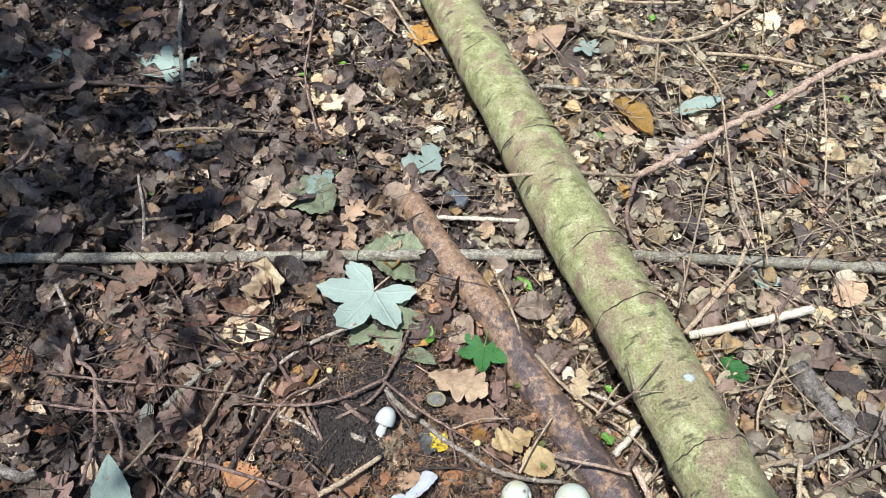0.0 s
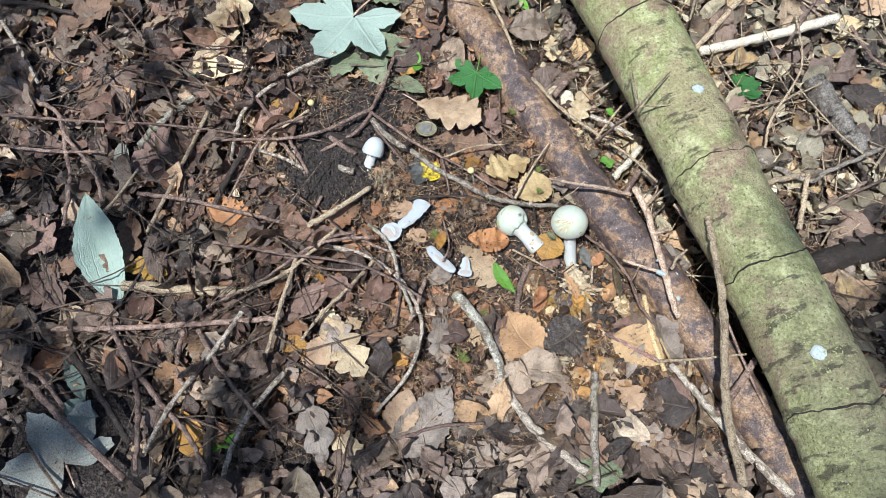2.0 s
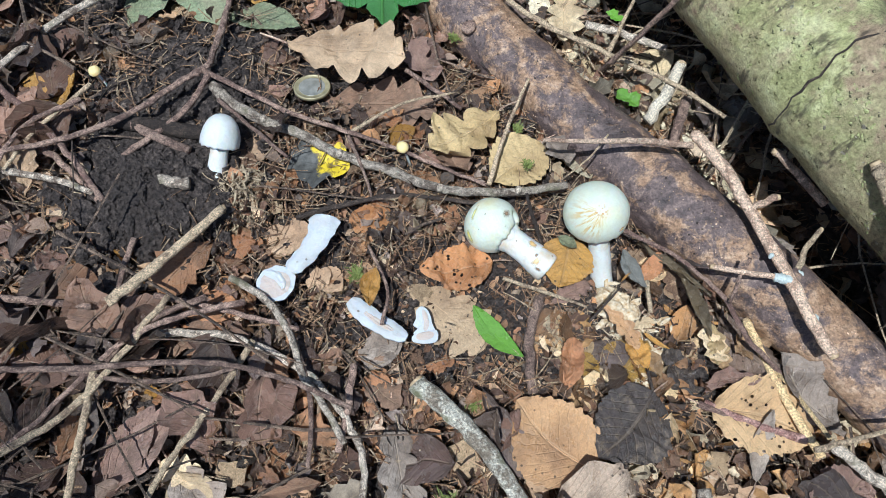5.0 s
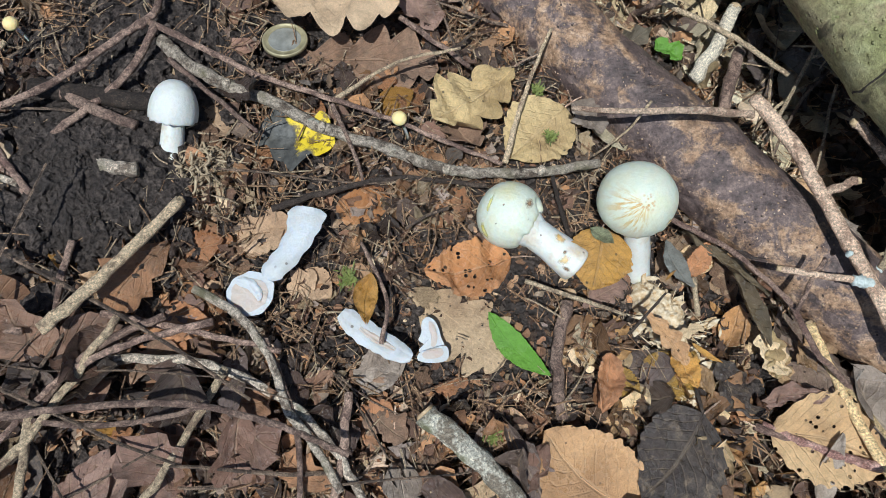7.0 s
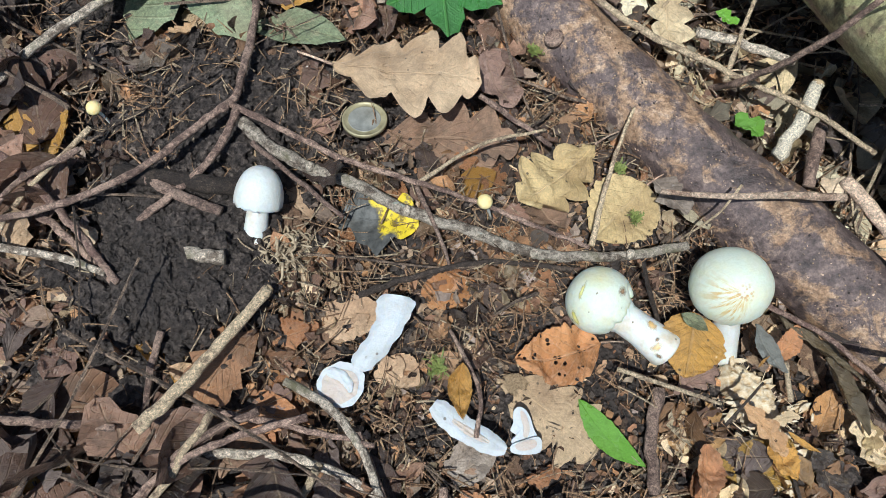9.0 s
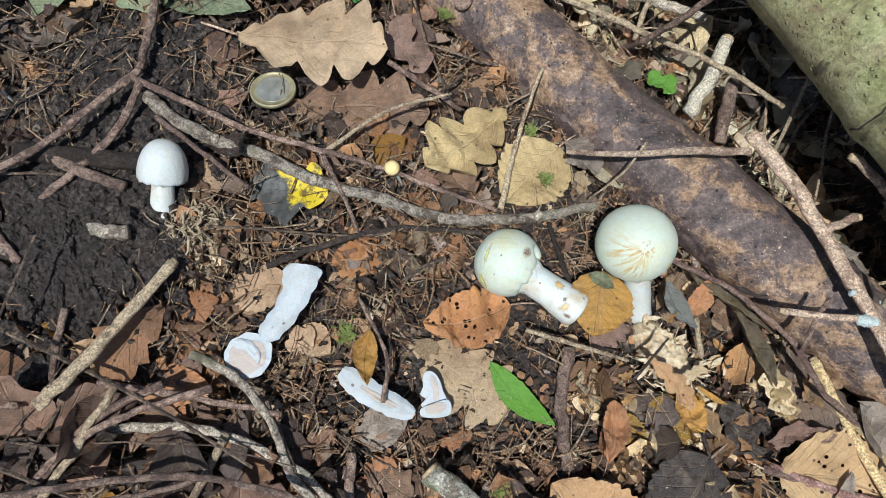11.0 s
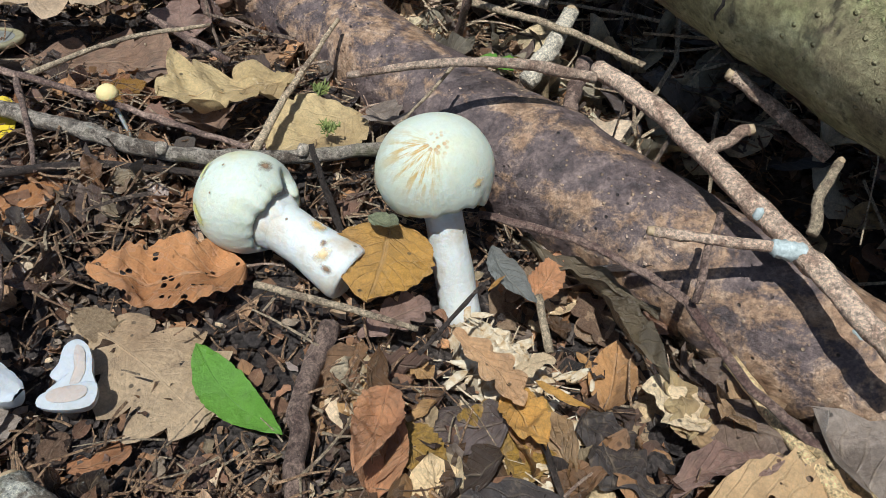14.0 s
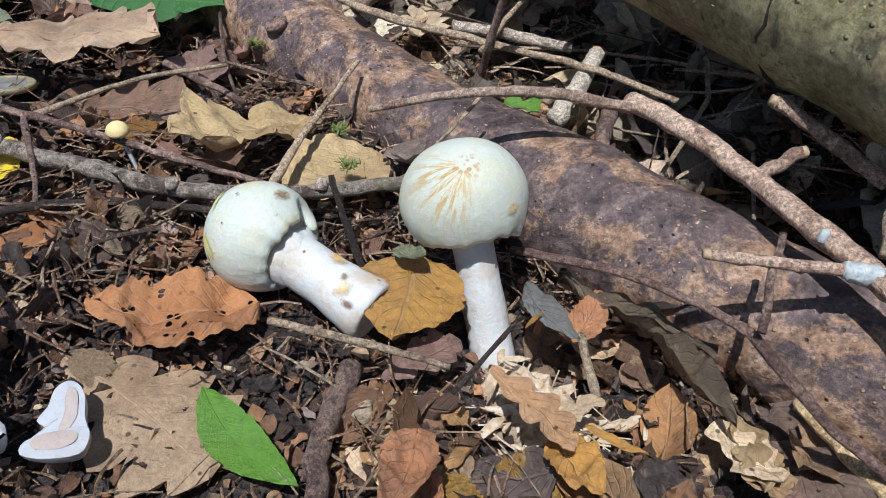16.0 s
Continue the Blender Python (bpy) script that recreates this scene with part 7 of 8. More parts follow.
leaf("lance", -0.318, 0.020, 123, 0.046, 0.3, "mint", "narrow pale folded leaf", z=0.018, fold=0.7, seed=75)
leaf("oak", -0.440, 0.438, 31, 0.084, 0.75, "brown", "large brown oak leaf", z=0.014, curl=0.4, fold=0.3, seed=76)
leaf("oak", -0.326, 0.229, 63, 0.095, 0.5, "purple", "large purplish brown leaf", z=0.012, curl=0.3, seed=77)
leaf("scrap", -0.237, 0.431, 84, 0.078, 0.7, "cream", "crumpled cream leaf standing up", z=0.016, curl=1.1, fold=0.7, wave=0.15, seed=78)
leaf("lance", -0.284, 0.410, -11, 0.082, 0.4, "cream", "long cream leaf lying on the forest floor", z=0.01, curl=0.3, seed=79)
leaf("beech", -0.178, 0.332, 35, 0.040, 0.8, "orange", "bright orange leaf lying on the forest floor", z=0.012, seed=80)
leaf("oak", -0.083, 0.097, 153, 0.026, 0.8, "cream", "pale tan oak leaf", z=0.012, seed=81)
leaf("oak", -0.106, 0.109, -55, 0.083, 0.6, "cream", "pale pinkish oak leaf", z=0.012, wave=0.06, seed=82)
leaf("oak", -0.134, 0.041, -61, 0.089, 0.45, "grey", "grey oak leaf lying on the forest floor", z=0.012, curl=0.2, seed=83)
leaf("beech", -0.141, 0.083, -44, 0.033, 0.7, "orange", "small orange brown leaf", z=0.012, seed=84)
leaf("beech", -0.110, 0.046, 74, 0.041, 0.7, "tan", "small tan leaf lying on the forest floor", z=0.01, seed=85)
leaf("beech", -0.036, -0.008, 63, 0.045, 0.7, "tan", "tan beech leaf lying on the forest floor", z=0.012, seed=86)
leaf("beech", -0.030, -0.028, 50, 0.082, 0.55, "grey", "large grey-pink leaf lying on the forest floor", z=0.01, curl=0.2, seed=87)
leaf("scrap", -0.088, -0.012, -18, 0.033, 0.7, "cream", "yellowish leaf scrap lying on the forest floor", z=0.01, seed=88)
leaf("lance", -0.205, -0.032, 120, 0.054, 0.5, "orange", "orange brown leaf lying on the forest floor", z=0.01, seed=89)
leaf("scrap", -0.196, -0.007, -30, 0.026, 1.0, "green", "torn fresh green leaf", z=0.014, stalk=0, seed=90)
leaf("oak", -0.451, 0.320, -32, 0.068, 0.7, "purple", "purple brown leaf lying on the forest floor", z=0.01, seed=91)
leaf("oak", -0.449, 0.259, 0, 0.045, 0.45, "rust", "glossy rust leaf lying on the forest floor", z=0.014, curl=0.4, fold=0.5, seed=92)
leaf("oak", -0.410, 0.389, -36, 0.065, 0.7, "brown", "brown oak leaf lying on the forest floor", z=0.01, seed=93)
leaf("lance", -0.334, 0.270, 89, 0.032, 0.5, "greymaple", "small pale leaf lying on the forest floor", z=0.012, seed=94)
leaf("scrap", -0.327, 0.439, -21, 0.045, 0.7, "brown", "brown leaf lying on the forest floor", z=0.008, seed=95)
leaf("oak", -0.310, 0.222, -97, 0.077, 0.6, "brown", "dull brown leaf lying on the forest floor", z=0.006, seed=96)
leaf("oak", -0.443, 0.209, -30, 0.077, 0.7, "purple", "large dull brown leaf", z=0.006, seed=97)
leaf("oak", -0.416, 0.145, -29, 0.073, 0.7, "purple", "dull purplish leaf lying on the forest floor", z=0.006, seed=98)
leaf("oak", -0.385, 0.157, 0, 0.034, 0.8, "brown", "brown oak leaf lying on the forest floor", z=0.008, seed=99)
leaf("beech", -0.375, 0.041, 47, 0.045, 0.6, "rust", "rusty dark leaf lying on the forest floor", z=0.01, seed=100)
leaf("lance", -0.140, 0.103, 37, 0.060, 0.35, "purple", "grey purple folded leaf", z=0.012, fold=0.5, seed=101)
leaf("oak", -0.032, 0.063, 16, 0.020, 0.8, "rust", "small rust leaf lying on the forest floor", z=0.01, seed=102)
leaf("scrap", -0.060, 0.085, -0, 0.033, 0.3, "brown", "rolled brown leaf lying on the forest floor", z=0.014, fold=1.4, seed=103)
leaf("beech", 0.172, -0.049, 119, 0.065, 0.5, "brown", "brown leaf lying on the forest floor", z=0.006, seed=104)
leaf("beech", 0.157, 0.013, -165, 0.040, 0.9, "dark", "wet dark brown leaf", z=0.012, wave=0.1, seed=105)
leaf("oak", 0.176, 0.045, -54, 0.040, 0.8, "tan", "tan oak leaf lying on the forest floor", z=0.012, seed=106)
leaf("scrap", 0.187, -0.009, -0, 0.032, 0.7, "grey", "grey leaf lying on the forest floor", z=0.01, seed=107)
leaf("scrap", 0.125, -0.049, 5, 0.053, 0.6, "olive", "dull green-grey leaf lying on the forest floor", z=0.012, seed=108)
leaf("oak", 0.048, -0.043, 69, 0.032, 0.9, "grey", "grey brown leaf lying on the forest floor", z=0.01, seed=109)
leaf("beech", 0.102, 0.097, -122, 0.034, 0.8, "tan", "tan leaf lying on the forest floor", z=0.008, seed=110)
leaf("scrap", 0.348, 0.394, -65, 0.040, 0.8, "ivy", "fresh green leaf hanging by the log", z=0.02, seed=111)
leaf("lance", 0.094, 0.512, -49, 0.035, 0.4, "green", "small fresh green leaf", z=0.012, stalk=0, seed=112)
leaf("oak", 0.133, 0.459, -82, 0.051, 0.5, "cream", "cream oak leaf lying on the forest floor", z=0.012, seed=113)
leaf("scrap", 0.475, 0.295, 9, 0.046, 0.8, "grey", "pale grey leaf lying on the forest floor", z=0.012, seed=114)
leaf("oak", 0.480, 0.428, -77, 0.059, 0.6, "brown", "brown leaf lying on the forest floor", z=0.01, seed=115)
leaf("beech", 0.416, 0.120, 25, 0.044, 0.7, "tan", "tan leaf lying on the forest floor", z=0.008, seed=116)
leaf("oak", 0.334, 0.410, -144, 0.028, 0.8, "orange", "small orange leaf lying on the forest floor", z=0.008, seed=117)
leaf("lance", -0.441, 0.358, 128, 0.029, 0.5, "green", "small green leaf lying on the forest floor", z=0.012, seed=118)
leaf("palm", -0.464, 0.933, 163, 0.118, 0.8, "mint", "pale torn sycamore leaf", z=0.016, seed=119)
leaf("scrap", -0.063, 0.702, 50, 0.071, 0.9, "mint", "pale teal leaf lying on the forest floor", z=0.014, stalk=0, seed=120)
leaf("scrap", -0.205, 0.651, 55, 0.054, 0.7, "mint", "pale leaf, underside up", z=0.014, seed=121)
leaf("beech", -0.239, 0.679, -45, 0.109, 0.7, "olive", "dark olive leaf lying on the forest floor", z=0.006, seed=122)
leaf("scrap", -0.386, 0.779, 13, 0.044, 0.9, "cream", "bright yellowish leaf lying on the forest floor", z=0.014, seed=123)
leaf("scrap", -0.427, 0.763, -34, 0.064, 0.6, "yellow", "mustard leaf lying on the forest floor", z=0.01, seed=124)
leaf("oak", -0.195, 0.785, 23, 0.065, 0.8, "cream", "orange tan oak leaf", z=0.012, seed=125)
leaf("oak", -0.248, 0.899, -45, 0.100, 0.6, "cream", "cream oak leaf lying on the forest floor", z=0.012, seed=126)
leaf("oak", -0.425, 0.878, 0, 0.113, 0.55, "purple", "pinkish brown leaf lying on the forest floor", z=0.01, seed=127)
leaf("scrap", -0.604, 1.060, 84, 0.058, 0.8, "orange", "orange leaf lying on the forest floor", z=0.012, seed=128)
leaf("scrap", -0.527, 0.348, -16, 0.048, 0.8, "rust", "rusty leaf lying on the forest floor", z=0.01, seed=129)
leaf("oak", -0.331, 0.637, -24, 0.050, 0.8, "rust", "orange brown leaf lying on the forest floor", z=0.01, seed=130)
leaf("scrap", -0.372, 0.652, -29, 0.033, 0.8, "orange", "small orange leaf lying on the forest floor", z=0.01, seed=131)
leaf("lance", 0.369, 0.874, 18, 0.096, 0.35, "mint", "pale mint folded leaf", z=0.02, fold=0.6, seed=132)
leaf("lance", 0.279, 0.913, -72, 0.127, 0.4, "yellow", "yellow folded leaf lying on the forest floor", z=0.018, fold=0.5, seed=133)
leaf("palm", 0.426, 0.553, -93, 0.084, 0.7, "mint", "pale mint leaf lying on the forest floor", z=0.02, seed=134)
leaf("scrap", 0.351, 0.401, -73, 0.041, 0.7, "ivy", "green leaf lying on the forest floor", z=0.016, seed=135)
leaf("palm", 0.229, 1.063, -23, 0.063, 0.9, "mint", "pale teal lobed leaf", z=0.014, seed=136)
leaf("beech", 0.284, 0.618, 39, 0.048, 0.7, "cream", "cream leaf lying on the forest floor", z=0.01, seed=137)
leaf("beech", 0.379, 0.664, -37, 0.036, 0.7, "cream", "cream leaf lying on the forest floor", z=0.01, seed=138)
leaf("scrap", 0.517, 1.189, 29, 0.050, 0.9, "tan", "orange tan leaf lying on the forest floor", z=0.012, seed=139)
leaf("lance", 0.562, 1.124, 52, 0.093, 0.5, "cream", "pale yellow leaf lying on the forest floor", z=0.014, seed=140)
leaf("scrap", 0.510, 0.702, 21, 0.041, 0.8, "rust", "reddish leaf lying on the forest floor", z=0.012, seed=141)
leaf("scrap", 0.479, 0.301, 27, 0.052, 0.9, "grey", "pale grey leaf lying on the forest floor", z=0.014, seed=142)
leaf("oak", 0.335, 0.728, 51, 0.090, 0.7, "grey", "pale brown oak leaf", z=0.012, seed=143)
leaf("oak", 0.459, 0.815, 17, 0.062, 0.7, "tan", "pale tan leaf lying on the forest floor", z=0.012, seed=144)
leaf("beech", 0.519, 0.489, 33, 0.057, 0.7, "tan", "tan leaf lying on the forest floor", z=0.01, seed=145)
leaf("oak", -0.038, 1.144, -101, 0.135, 0.6, "orange", "orange leaf beside the green log", z=0.01, seed=146)
leaf("oak", -0.685, 0.939, 66, 0.109, 0.6, "brown", "brown leaf lying on the forest floor", z=0.01, seed=147)
leaf("oak", -0.643, 1.076, 5, 0.103, 0.5, "brown", "brown leaf lying on the forest floor", z=0.012, seed=148)
leaf("palm", -0.676, 0.944, 124, 0.061, 0.7, "mint", "pale leaf lying on the forest floor", z=0.014, seed=149)
leaf("scrap", -0.756, 0.878, 81, 0.033, 0.9, "mint", "pale leaf lying on the forest floor", z=0.014, seed=150)
leaf("lance", -0.627, 0.579, 25, 0.015, 0.6, "yellow", "yellowish green leaf lying on the forest floor", z=0.012, seed=151)
leaf("oak", -0.088, 0.595, 121, 0.038, 0.9, "tan", "pinkish tan oak leaf", z=0.01, seed=152)
leaf("oak", -0.152, 0.592, 60, 0.054, 0.8, "tan", "tan leaf lying on the forest floor", z=0.01, seed=153)
leaf("scrap", 0.258, 0.704, -86, 0.042, 0.5, "orange", "small orange leaf lying on the forest floor", z=0.012, seed=154)
leaf("oak", 0.241, 0.829, -9, 0.064, 0.6, "tan", "tan leaf lying on the forest floor", z=0.01, seed=155)
leaf("beech", 0.139, 1.010, 55, 0.117, 0.5, "tan", "tan leaf lying on the forest floor", z=0.01, seed=156)
leaf("oak", -0.316, 1.064, 22, 0.063, 0.7, "tan", "tan leaf lying on the forest floor", z=0.01, seed=157)
leaf("oak", -0.363, 0.989, 21, 0.060, 0.7, "brown", "brown leaf lying on the forest floor", z=0.01, seed=158)
leaf("oak", 0.197, 0.128, -98, 0.027, 0.6, "holedtan", "pale orange tan oak leaf", z=0.008, curl=0.4, seed=160)
leaf("lance", 0.170, 0.184, -54, 0.050, 0.10, "khaki", "long curled brown leaf with wavy edges", z=0.012, fold=0.9, wave=0.12, curl=0.2, stalk=0, seed=161)
leaf("scrap", 0.178, 0.096, -4, 0.033, 0.35, "purple", "reddish brown curled leaf", z=0.012, fold=0.6, curl=0.5, seed=162)
leaf("beech", 0.143, 0.106, 55, 0.025, 0.55, "yellow", "glossy golden wet leaf pieces", z=0.006, wave=0.12, curl=0.4, seed=163)
leaf("lance", 0.106, 0.108, 66, 0.027, 0.4, "rust", "curled rust brown leaf standing up", z=0.014, fold=0.9, curl=0.8, seed=164)
leaf("scrap", -0.000, 0.147, 10, 0.023, 0.7, "grey", "grey-brown crumpled leaf lying on the forest floor", z=0.006, curl=0.4, seed=165)
leaf("oak", -0.007, 0.120, 31, 0.025, 0.8, "rust", "rust brown oak leaf", z=0.004, seed=166)
leaf("beech", -0.071, 0.223, -3, 0.024, 0.7, "rust", "rust brown oval leaf", z=0.01, curl=0.3, seed=167)
leaf("scrap", -0.023, 0.193, 22, 0.016, 0.9, "tan", "tan leaf scrap with dark patch", z=0.004, seed=168)
leaf("oak", -0.084, 0.191, 7, 0.024, 0.7, "purple", "dull purple brown leaf", z=0.006, seed=169)
leaf("oak", -0.093, 0.182, -29, 0.027, 0.6, "rust", "dull rust leaf lying on the forest floor", z=0.004, seed=170)
leaf("beech", -0.040, 0.215, 20, 0.022, 0.5, "tan", "tan leaf under a mushroom slice", z=0.002, seed=171)
leaf("scrap", 0.004, 0.228, -48, 0.021, 0.6, "tan", "tan leaf scrap lying on the forest floor", z=0.002, seed=172)
stick([(0.173, 0.088, 0.003), (0.196, 0.073, 0.003), (0.220, 0.059, 0.003)], 0.0019, 0.0021, "red", "thick reddish stem lying on leaves", "twig")
stick([(0.152, 0.122, 0.004), (0.151, 0.104, 0.004), (0.151, 0.091, 0.004)], 0.0009, 0.0007, "dark", "short black twig in wet litter", "twig")
leaf("beech", 0.1275, 0.191, -114, 0.031, 0.98, "orange", "golden orange leaf against a mushroom stem", z=0.036, curl=-0.1, fold=0.10, wave=0.06, stalk=0.12, seed=173)
leaf("lance", 0.187, 0.158, -86, 0.038, 0.22, "khaki", "rolled tan leaf with a curled edge", z=0.016, fold=1.6, curl=0.5, wave=0.10, stalk=0, seed=174)
leaf("lance", 0.158, 0.180, -78, 0.026, 0.42, "slate", "small slate grey leaf beside rotten wood", z=0.022, fold=0.2, curl=0.2, stalk=0, roll=-12, seed=175)
leaf("oak", 0.111, 0.157, 16, 0.024, 0.7, "purple", "dull purple-brown leaf at the foot of a mushroom", z=0.012, fold=0.2, curl=0.2, seed=176)
leaf("scrap", 0.150, 0.134, 6, 0.013, 0.5, "cream", "small pale torn leaf piece", z=0.02, curl=0.5, seed=178)
leaf("lance", 0.155, 0.130, -49, 0.016, 0.18, "orange", "narrow orange leaf stalk", z=0.026, fold=0.8, stalk=0, seed=179)
leaf("lance", 0.150, 0.160, 31, 0.008, 0.16, "orange", "narrow orange needle leaf", z=0.032, stalk=0, seed=180)
leaf("beech", 0.165, 0.162, 43, 0.021, 0.5, "rust", "shaded rust leaf behind a small grey leaf", z=0.006, curl=0.5, seed=181)
leaf("oak", 0.136, 0.148, -68, 0.030, 0.46, "amber", "flat orange-tan leaf strip over rotten wood", z=0.036, curl=0.15, wave=0.07, stalk=0, seed=191)
leaf("beech", 0.147, 0.129, -82, 0.020, 0.62, "orange", "crumpled golden wet leaf", z=0.028, curl=0.4, fold=0.4, wave=0.16, stalk=0, seed=192)
leaf("oak", 0.196, 0.129, -105, 0.024, 0.66, "gold", "torn cream leaf with an orange lobe", z=0.014, curl=0.3, wave=0.12, stalk=0, seed=193)
leaf("scrap", 0.167, 0.120, -76, 0.031, 0.62, "dark", "dark wet crumpled leaf beside orange scraps", z=0.014, curl=0.4, fold=0.4, wave=0.16, stalk=0, seed=194)
leaf("beech", 0.116, 0.126, -52, 0.016, 0.8, "yellow", "small yellow leaf piece under fine roots", z=0.016, curl=0.1, wave=0.06, stalk=0, seed=195)
leaf("beech", 0.1145, 0.133, -118, 0.029, 0.42, "rust", "curled rust leaf standing by a stick", z=0.040, curl=0.6, fold=1.0, wave=0.08, stalk=0, seed=196)
leaf("lance", 0.0165, 0.1895, -104, 0.027, 0.40, "orange", "mustard orange leaf curled over a mushroom slice", z=0.052, curl=0.7, fold=0.5, wave=0.08, stalk=0, seed=182)
leaf("beech", 0.002, 0.141, 20, 0.024, 0.6, "grey", "grey-tan torn leaf below a mushroom slice", z=0.006, curl=0.2, seed=183)
leaf("scrap", 0.035, 0.134, 6, 0.016, 0.6, "rust", "wet rust brown leaf", z=0.004, seed=184)
stick([(0.165, 0.142, -0.002), (0.166, 0.152, 0.000), (0.167, 0.160, 0.002)], 0.0013, 0.0012, "pale", "short tan twig stub in the litter", "stub")
seedling(leaf("lance", -0.341, 0.362, 138, 0.015, 0.7, "green", "small fresh green seedling leaf", z=0.012, pitch=8, curl=0.4, fold=0.3, wave=0.02, stalk=0.6, seed=32))
seedling(leaf("lance", -0.332, 0.352, 280, 0.015, 0.7, "green", "small fresh green seedling leaf", z=0.012, pitch=8, curl=0.4, fold=0.3, wave=0.02, stalk=0.6, seed=44))
seedling(leaf("lance", -0.262, 0.382, 144, 0.014, 0.7, "green", "small fresh green seedling leaf", z=0.012, pitch=8, curl=0.4, fold=0.3, wave=0.02, stalk=0.6, seed=73))
seedling(leaf("lance", -0.254, 0.378, 320, 0.020, 0.7, "green", "small fresh green seedling leaf", z=0.012, pitch=8, curl=0.4, fold=0.3, wave=0.02, stalk=0.6, seed=85))
seedling(leaf("lance", -0.022, 0.407, 59, 0.018, 0.7, "green", "small fresh green seedling leaf", z=0.012, pitch=8, curl=0.4, fold=0.3, wave=0.02, stalk=0.6, seed=4))
seedling(leaf("lance", -0.011, 0.410, 245, 0.017, 0.7, "green", "small fresh green seedling leaf", z=0.012, pitch=8, curl=0.4, fold=0.3, wave=0.02, stalk=0.6, seed=22))
seedling(leaf("lance", -0.394, 1.019, 103, 0.019, 0.7, "green", "small fresh green seedling leaf", z=0.012, pitch=8, curl=0.4, fold=0.3, wave=0.02, stalk=0.6, seed=56))
seedling(leaf("lance", -0.160, 0.732, 160, 0.019, 0.7, "green", "small fresh green seedling leaf", z=0.012, pitch=8, curl=0.4, fold=0.3, wave=0.02, stalk=0.6, seed=76))
seedling(leaf("lance", -0.171, 0.688, 9, 0.021, 0.7, "green", "small fresh green seedling leaf", z=0.012, pitch=8, curl=0.4, fold=0.3, wave=0.02, stalk=0.6, seed=56))
seedling(leaf("lance", 0.545, 0.904, 21, 0.015, 0.7, "green", "small fresh green seedling leaf", z=0.012, pitch=8, curl=0.4, fold=0.3, wave=0.02, stalk=0.6, seed=40))
seedling(leaf("lance", 0.547, 0.935, 78, 0.015, 0.7, "green", "small fresh green seedling leaf", z=0.012, pitch=8, curl=0.4, fold=0.3, wave=0.02, stalk=0.6, seed=33))
seedling(leaf("lance", 0.293, 0.572, 294, 0.016, 0.7, "green", "small fresh green seedling leaf", z=0.012, pitch=8, curl=0.4, fold=0.3, wave=0.02, stalk=0.6, seed=8))
seedling(leaf("lance", 0.376, 1.161, 68, 0.017, 0.7, "green", "small fresh green seedling leaf", z=0.012, pitch=8, curl=0.4, fold=0.3, wave=0.02, stalk=0.6, seed=87))
seedling(leaf("lance", 0.244, 1.185, 345, 0.016, 0.7, "green", "small fresh green seedling leaf", z=0.012, pitch=8, curl=0.4, fold=0.3, wave=0.02, stalk=0.6, seed=51))
seedling(leaf("lance", 0.514, 1.123, 306, 0.017, 0.7, "green", "small fresh green seedling leaf", z=0.012, pitch=8, curl=0.4, fold=0.3, wave=0.02, stalk=0.6, seed=44))
seedling(leaf("lance", 0.239, 0.802, 89, 0.016, 0.7, "green", "small fresh green seedling leaf", z=0.012, pitch=8, curl=0.4, fold=0.3, wave=0.02, stalk=0.6, seed=85))
seedling(leaf("lance", 0.519, 1.012, 53, 0.017, 0.7, "green", "small fresh green seedling leaf", z=0.012, pitch=8, curl=0.4, fold=0.3, wave=0.02, stalk=0.6, seed=74))
seedling(leaf("lance", 0.682, 0.929, 143, 0.020, 0.7, "green", "small fresh green seedling leaf", z=0.012, pitch=8, curl=0.4, fold=0.3, wave=0.02, stalk=0.6, seed=86))
seedling(leaf("lance", -0.200, 0.978, 339, 0.015, 0.7, "green", "small fresh green seedling leaf", z=0.012, pitch=8, curl=0.4, fold=0.3, wave=0.02, stalk=0.6, seed=66))
seedling(leaf("lance", -0.263, 0.943, 316, 0.019, 0.7, "green", "small fresh green seedling leaf", z=0.012, pitch=8, curl=0.4, fold=0.3, wave=0.02, stalk=0.6, seed=85))
seedling(leaf("lance", -0.431, 0.644, 291, 0.018, 0.7, "green", "small fresh green seedling leaf", z=0.012, pitch=8, curl=0.4, fold=0.3, wave=0.02, stalk=0.6, seed=87))
stone(-0.134, 0.300, 0.0068, 3, NUT, "reddish-brown dented nut lying on dark soil", "nut", 0.85, "nut")
stone(-0.425, 0.712, 0.022, 8)
stone(0.010, 0.656, 0.024, 6)
rot_slab([(0.1475, 0.166), (0.150, 0.156), (0.153, 0.146), (0.1545, 0.136), (0.157, 0.124)], 0.0118, 0.0195)
rot_patch([(0.150, 0.158, 0.0035), (0.151, 0.150, 0.0055), (0.152, 0.141, 0.0065), (0.153, 0.131, 0.0060), (0.155, 0.121, 0.0050), (0.145, 0.142, 0.0050), (0.161, 0.138, 0.0055), (0.162, 0.117, 0.0060), (0.150, 0.111, 0.0060), (0.148, 0.128, 0.0055), (0.158, 0.148, 0.0045)])
moss_tuft((0.116, 0.242, 0.006), 0.0040, "tuft of bright green moss on a pale leaf", 14)
moss_tuft((0.117, 0.270, 0.002), 0.004, "small moss tuft by the log", 20)
moss_tuft((0.092, 0.345, 0.000), 0.005, "small moss tuft on the brown log", 8)
moss_tuft((0.006, 0.191, 0.006), 0.006, "strand of green moss in the litter", 25)
moss_tuft((0.055, 0.109, 0.004), 0.005, "moss tuft in the litter", 2)
moss_tuft((0.034, 0.062, 0.004), 0.008, "feathery moss tuft in the litter", 4)
root_clump(-0.053, 0.256, 0.017)
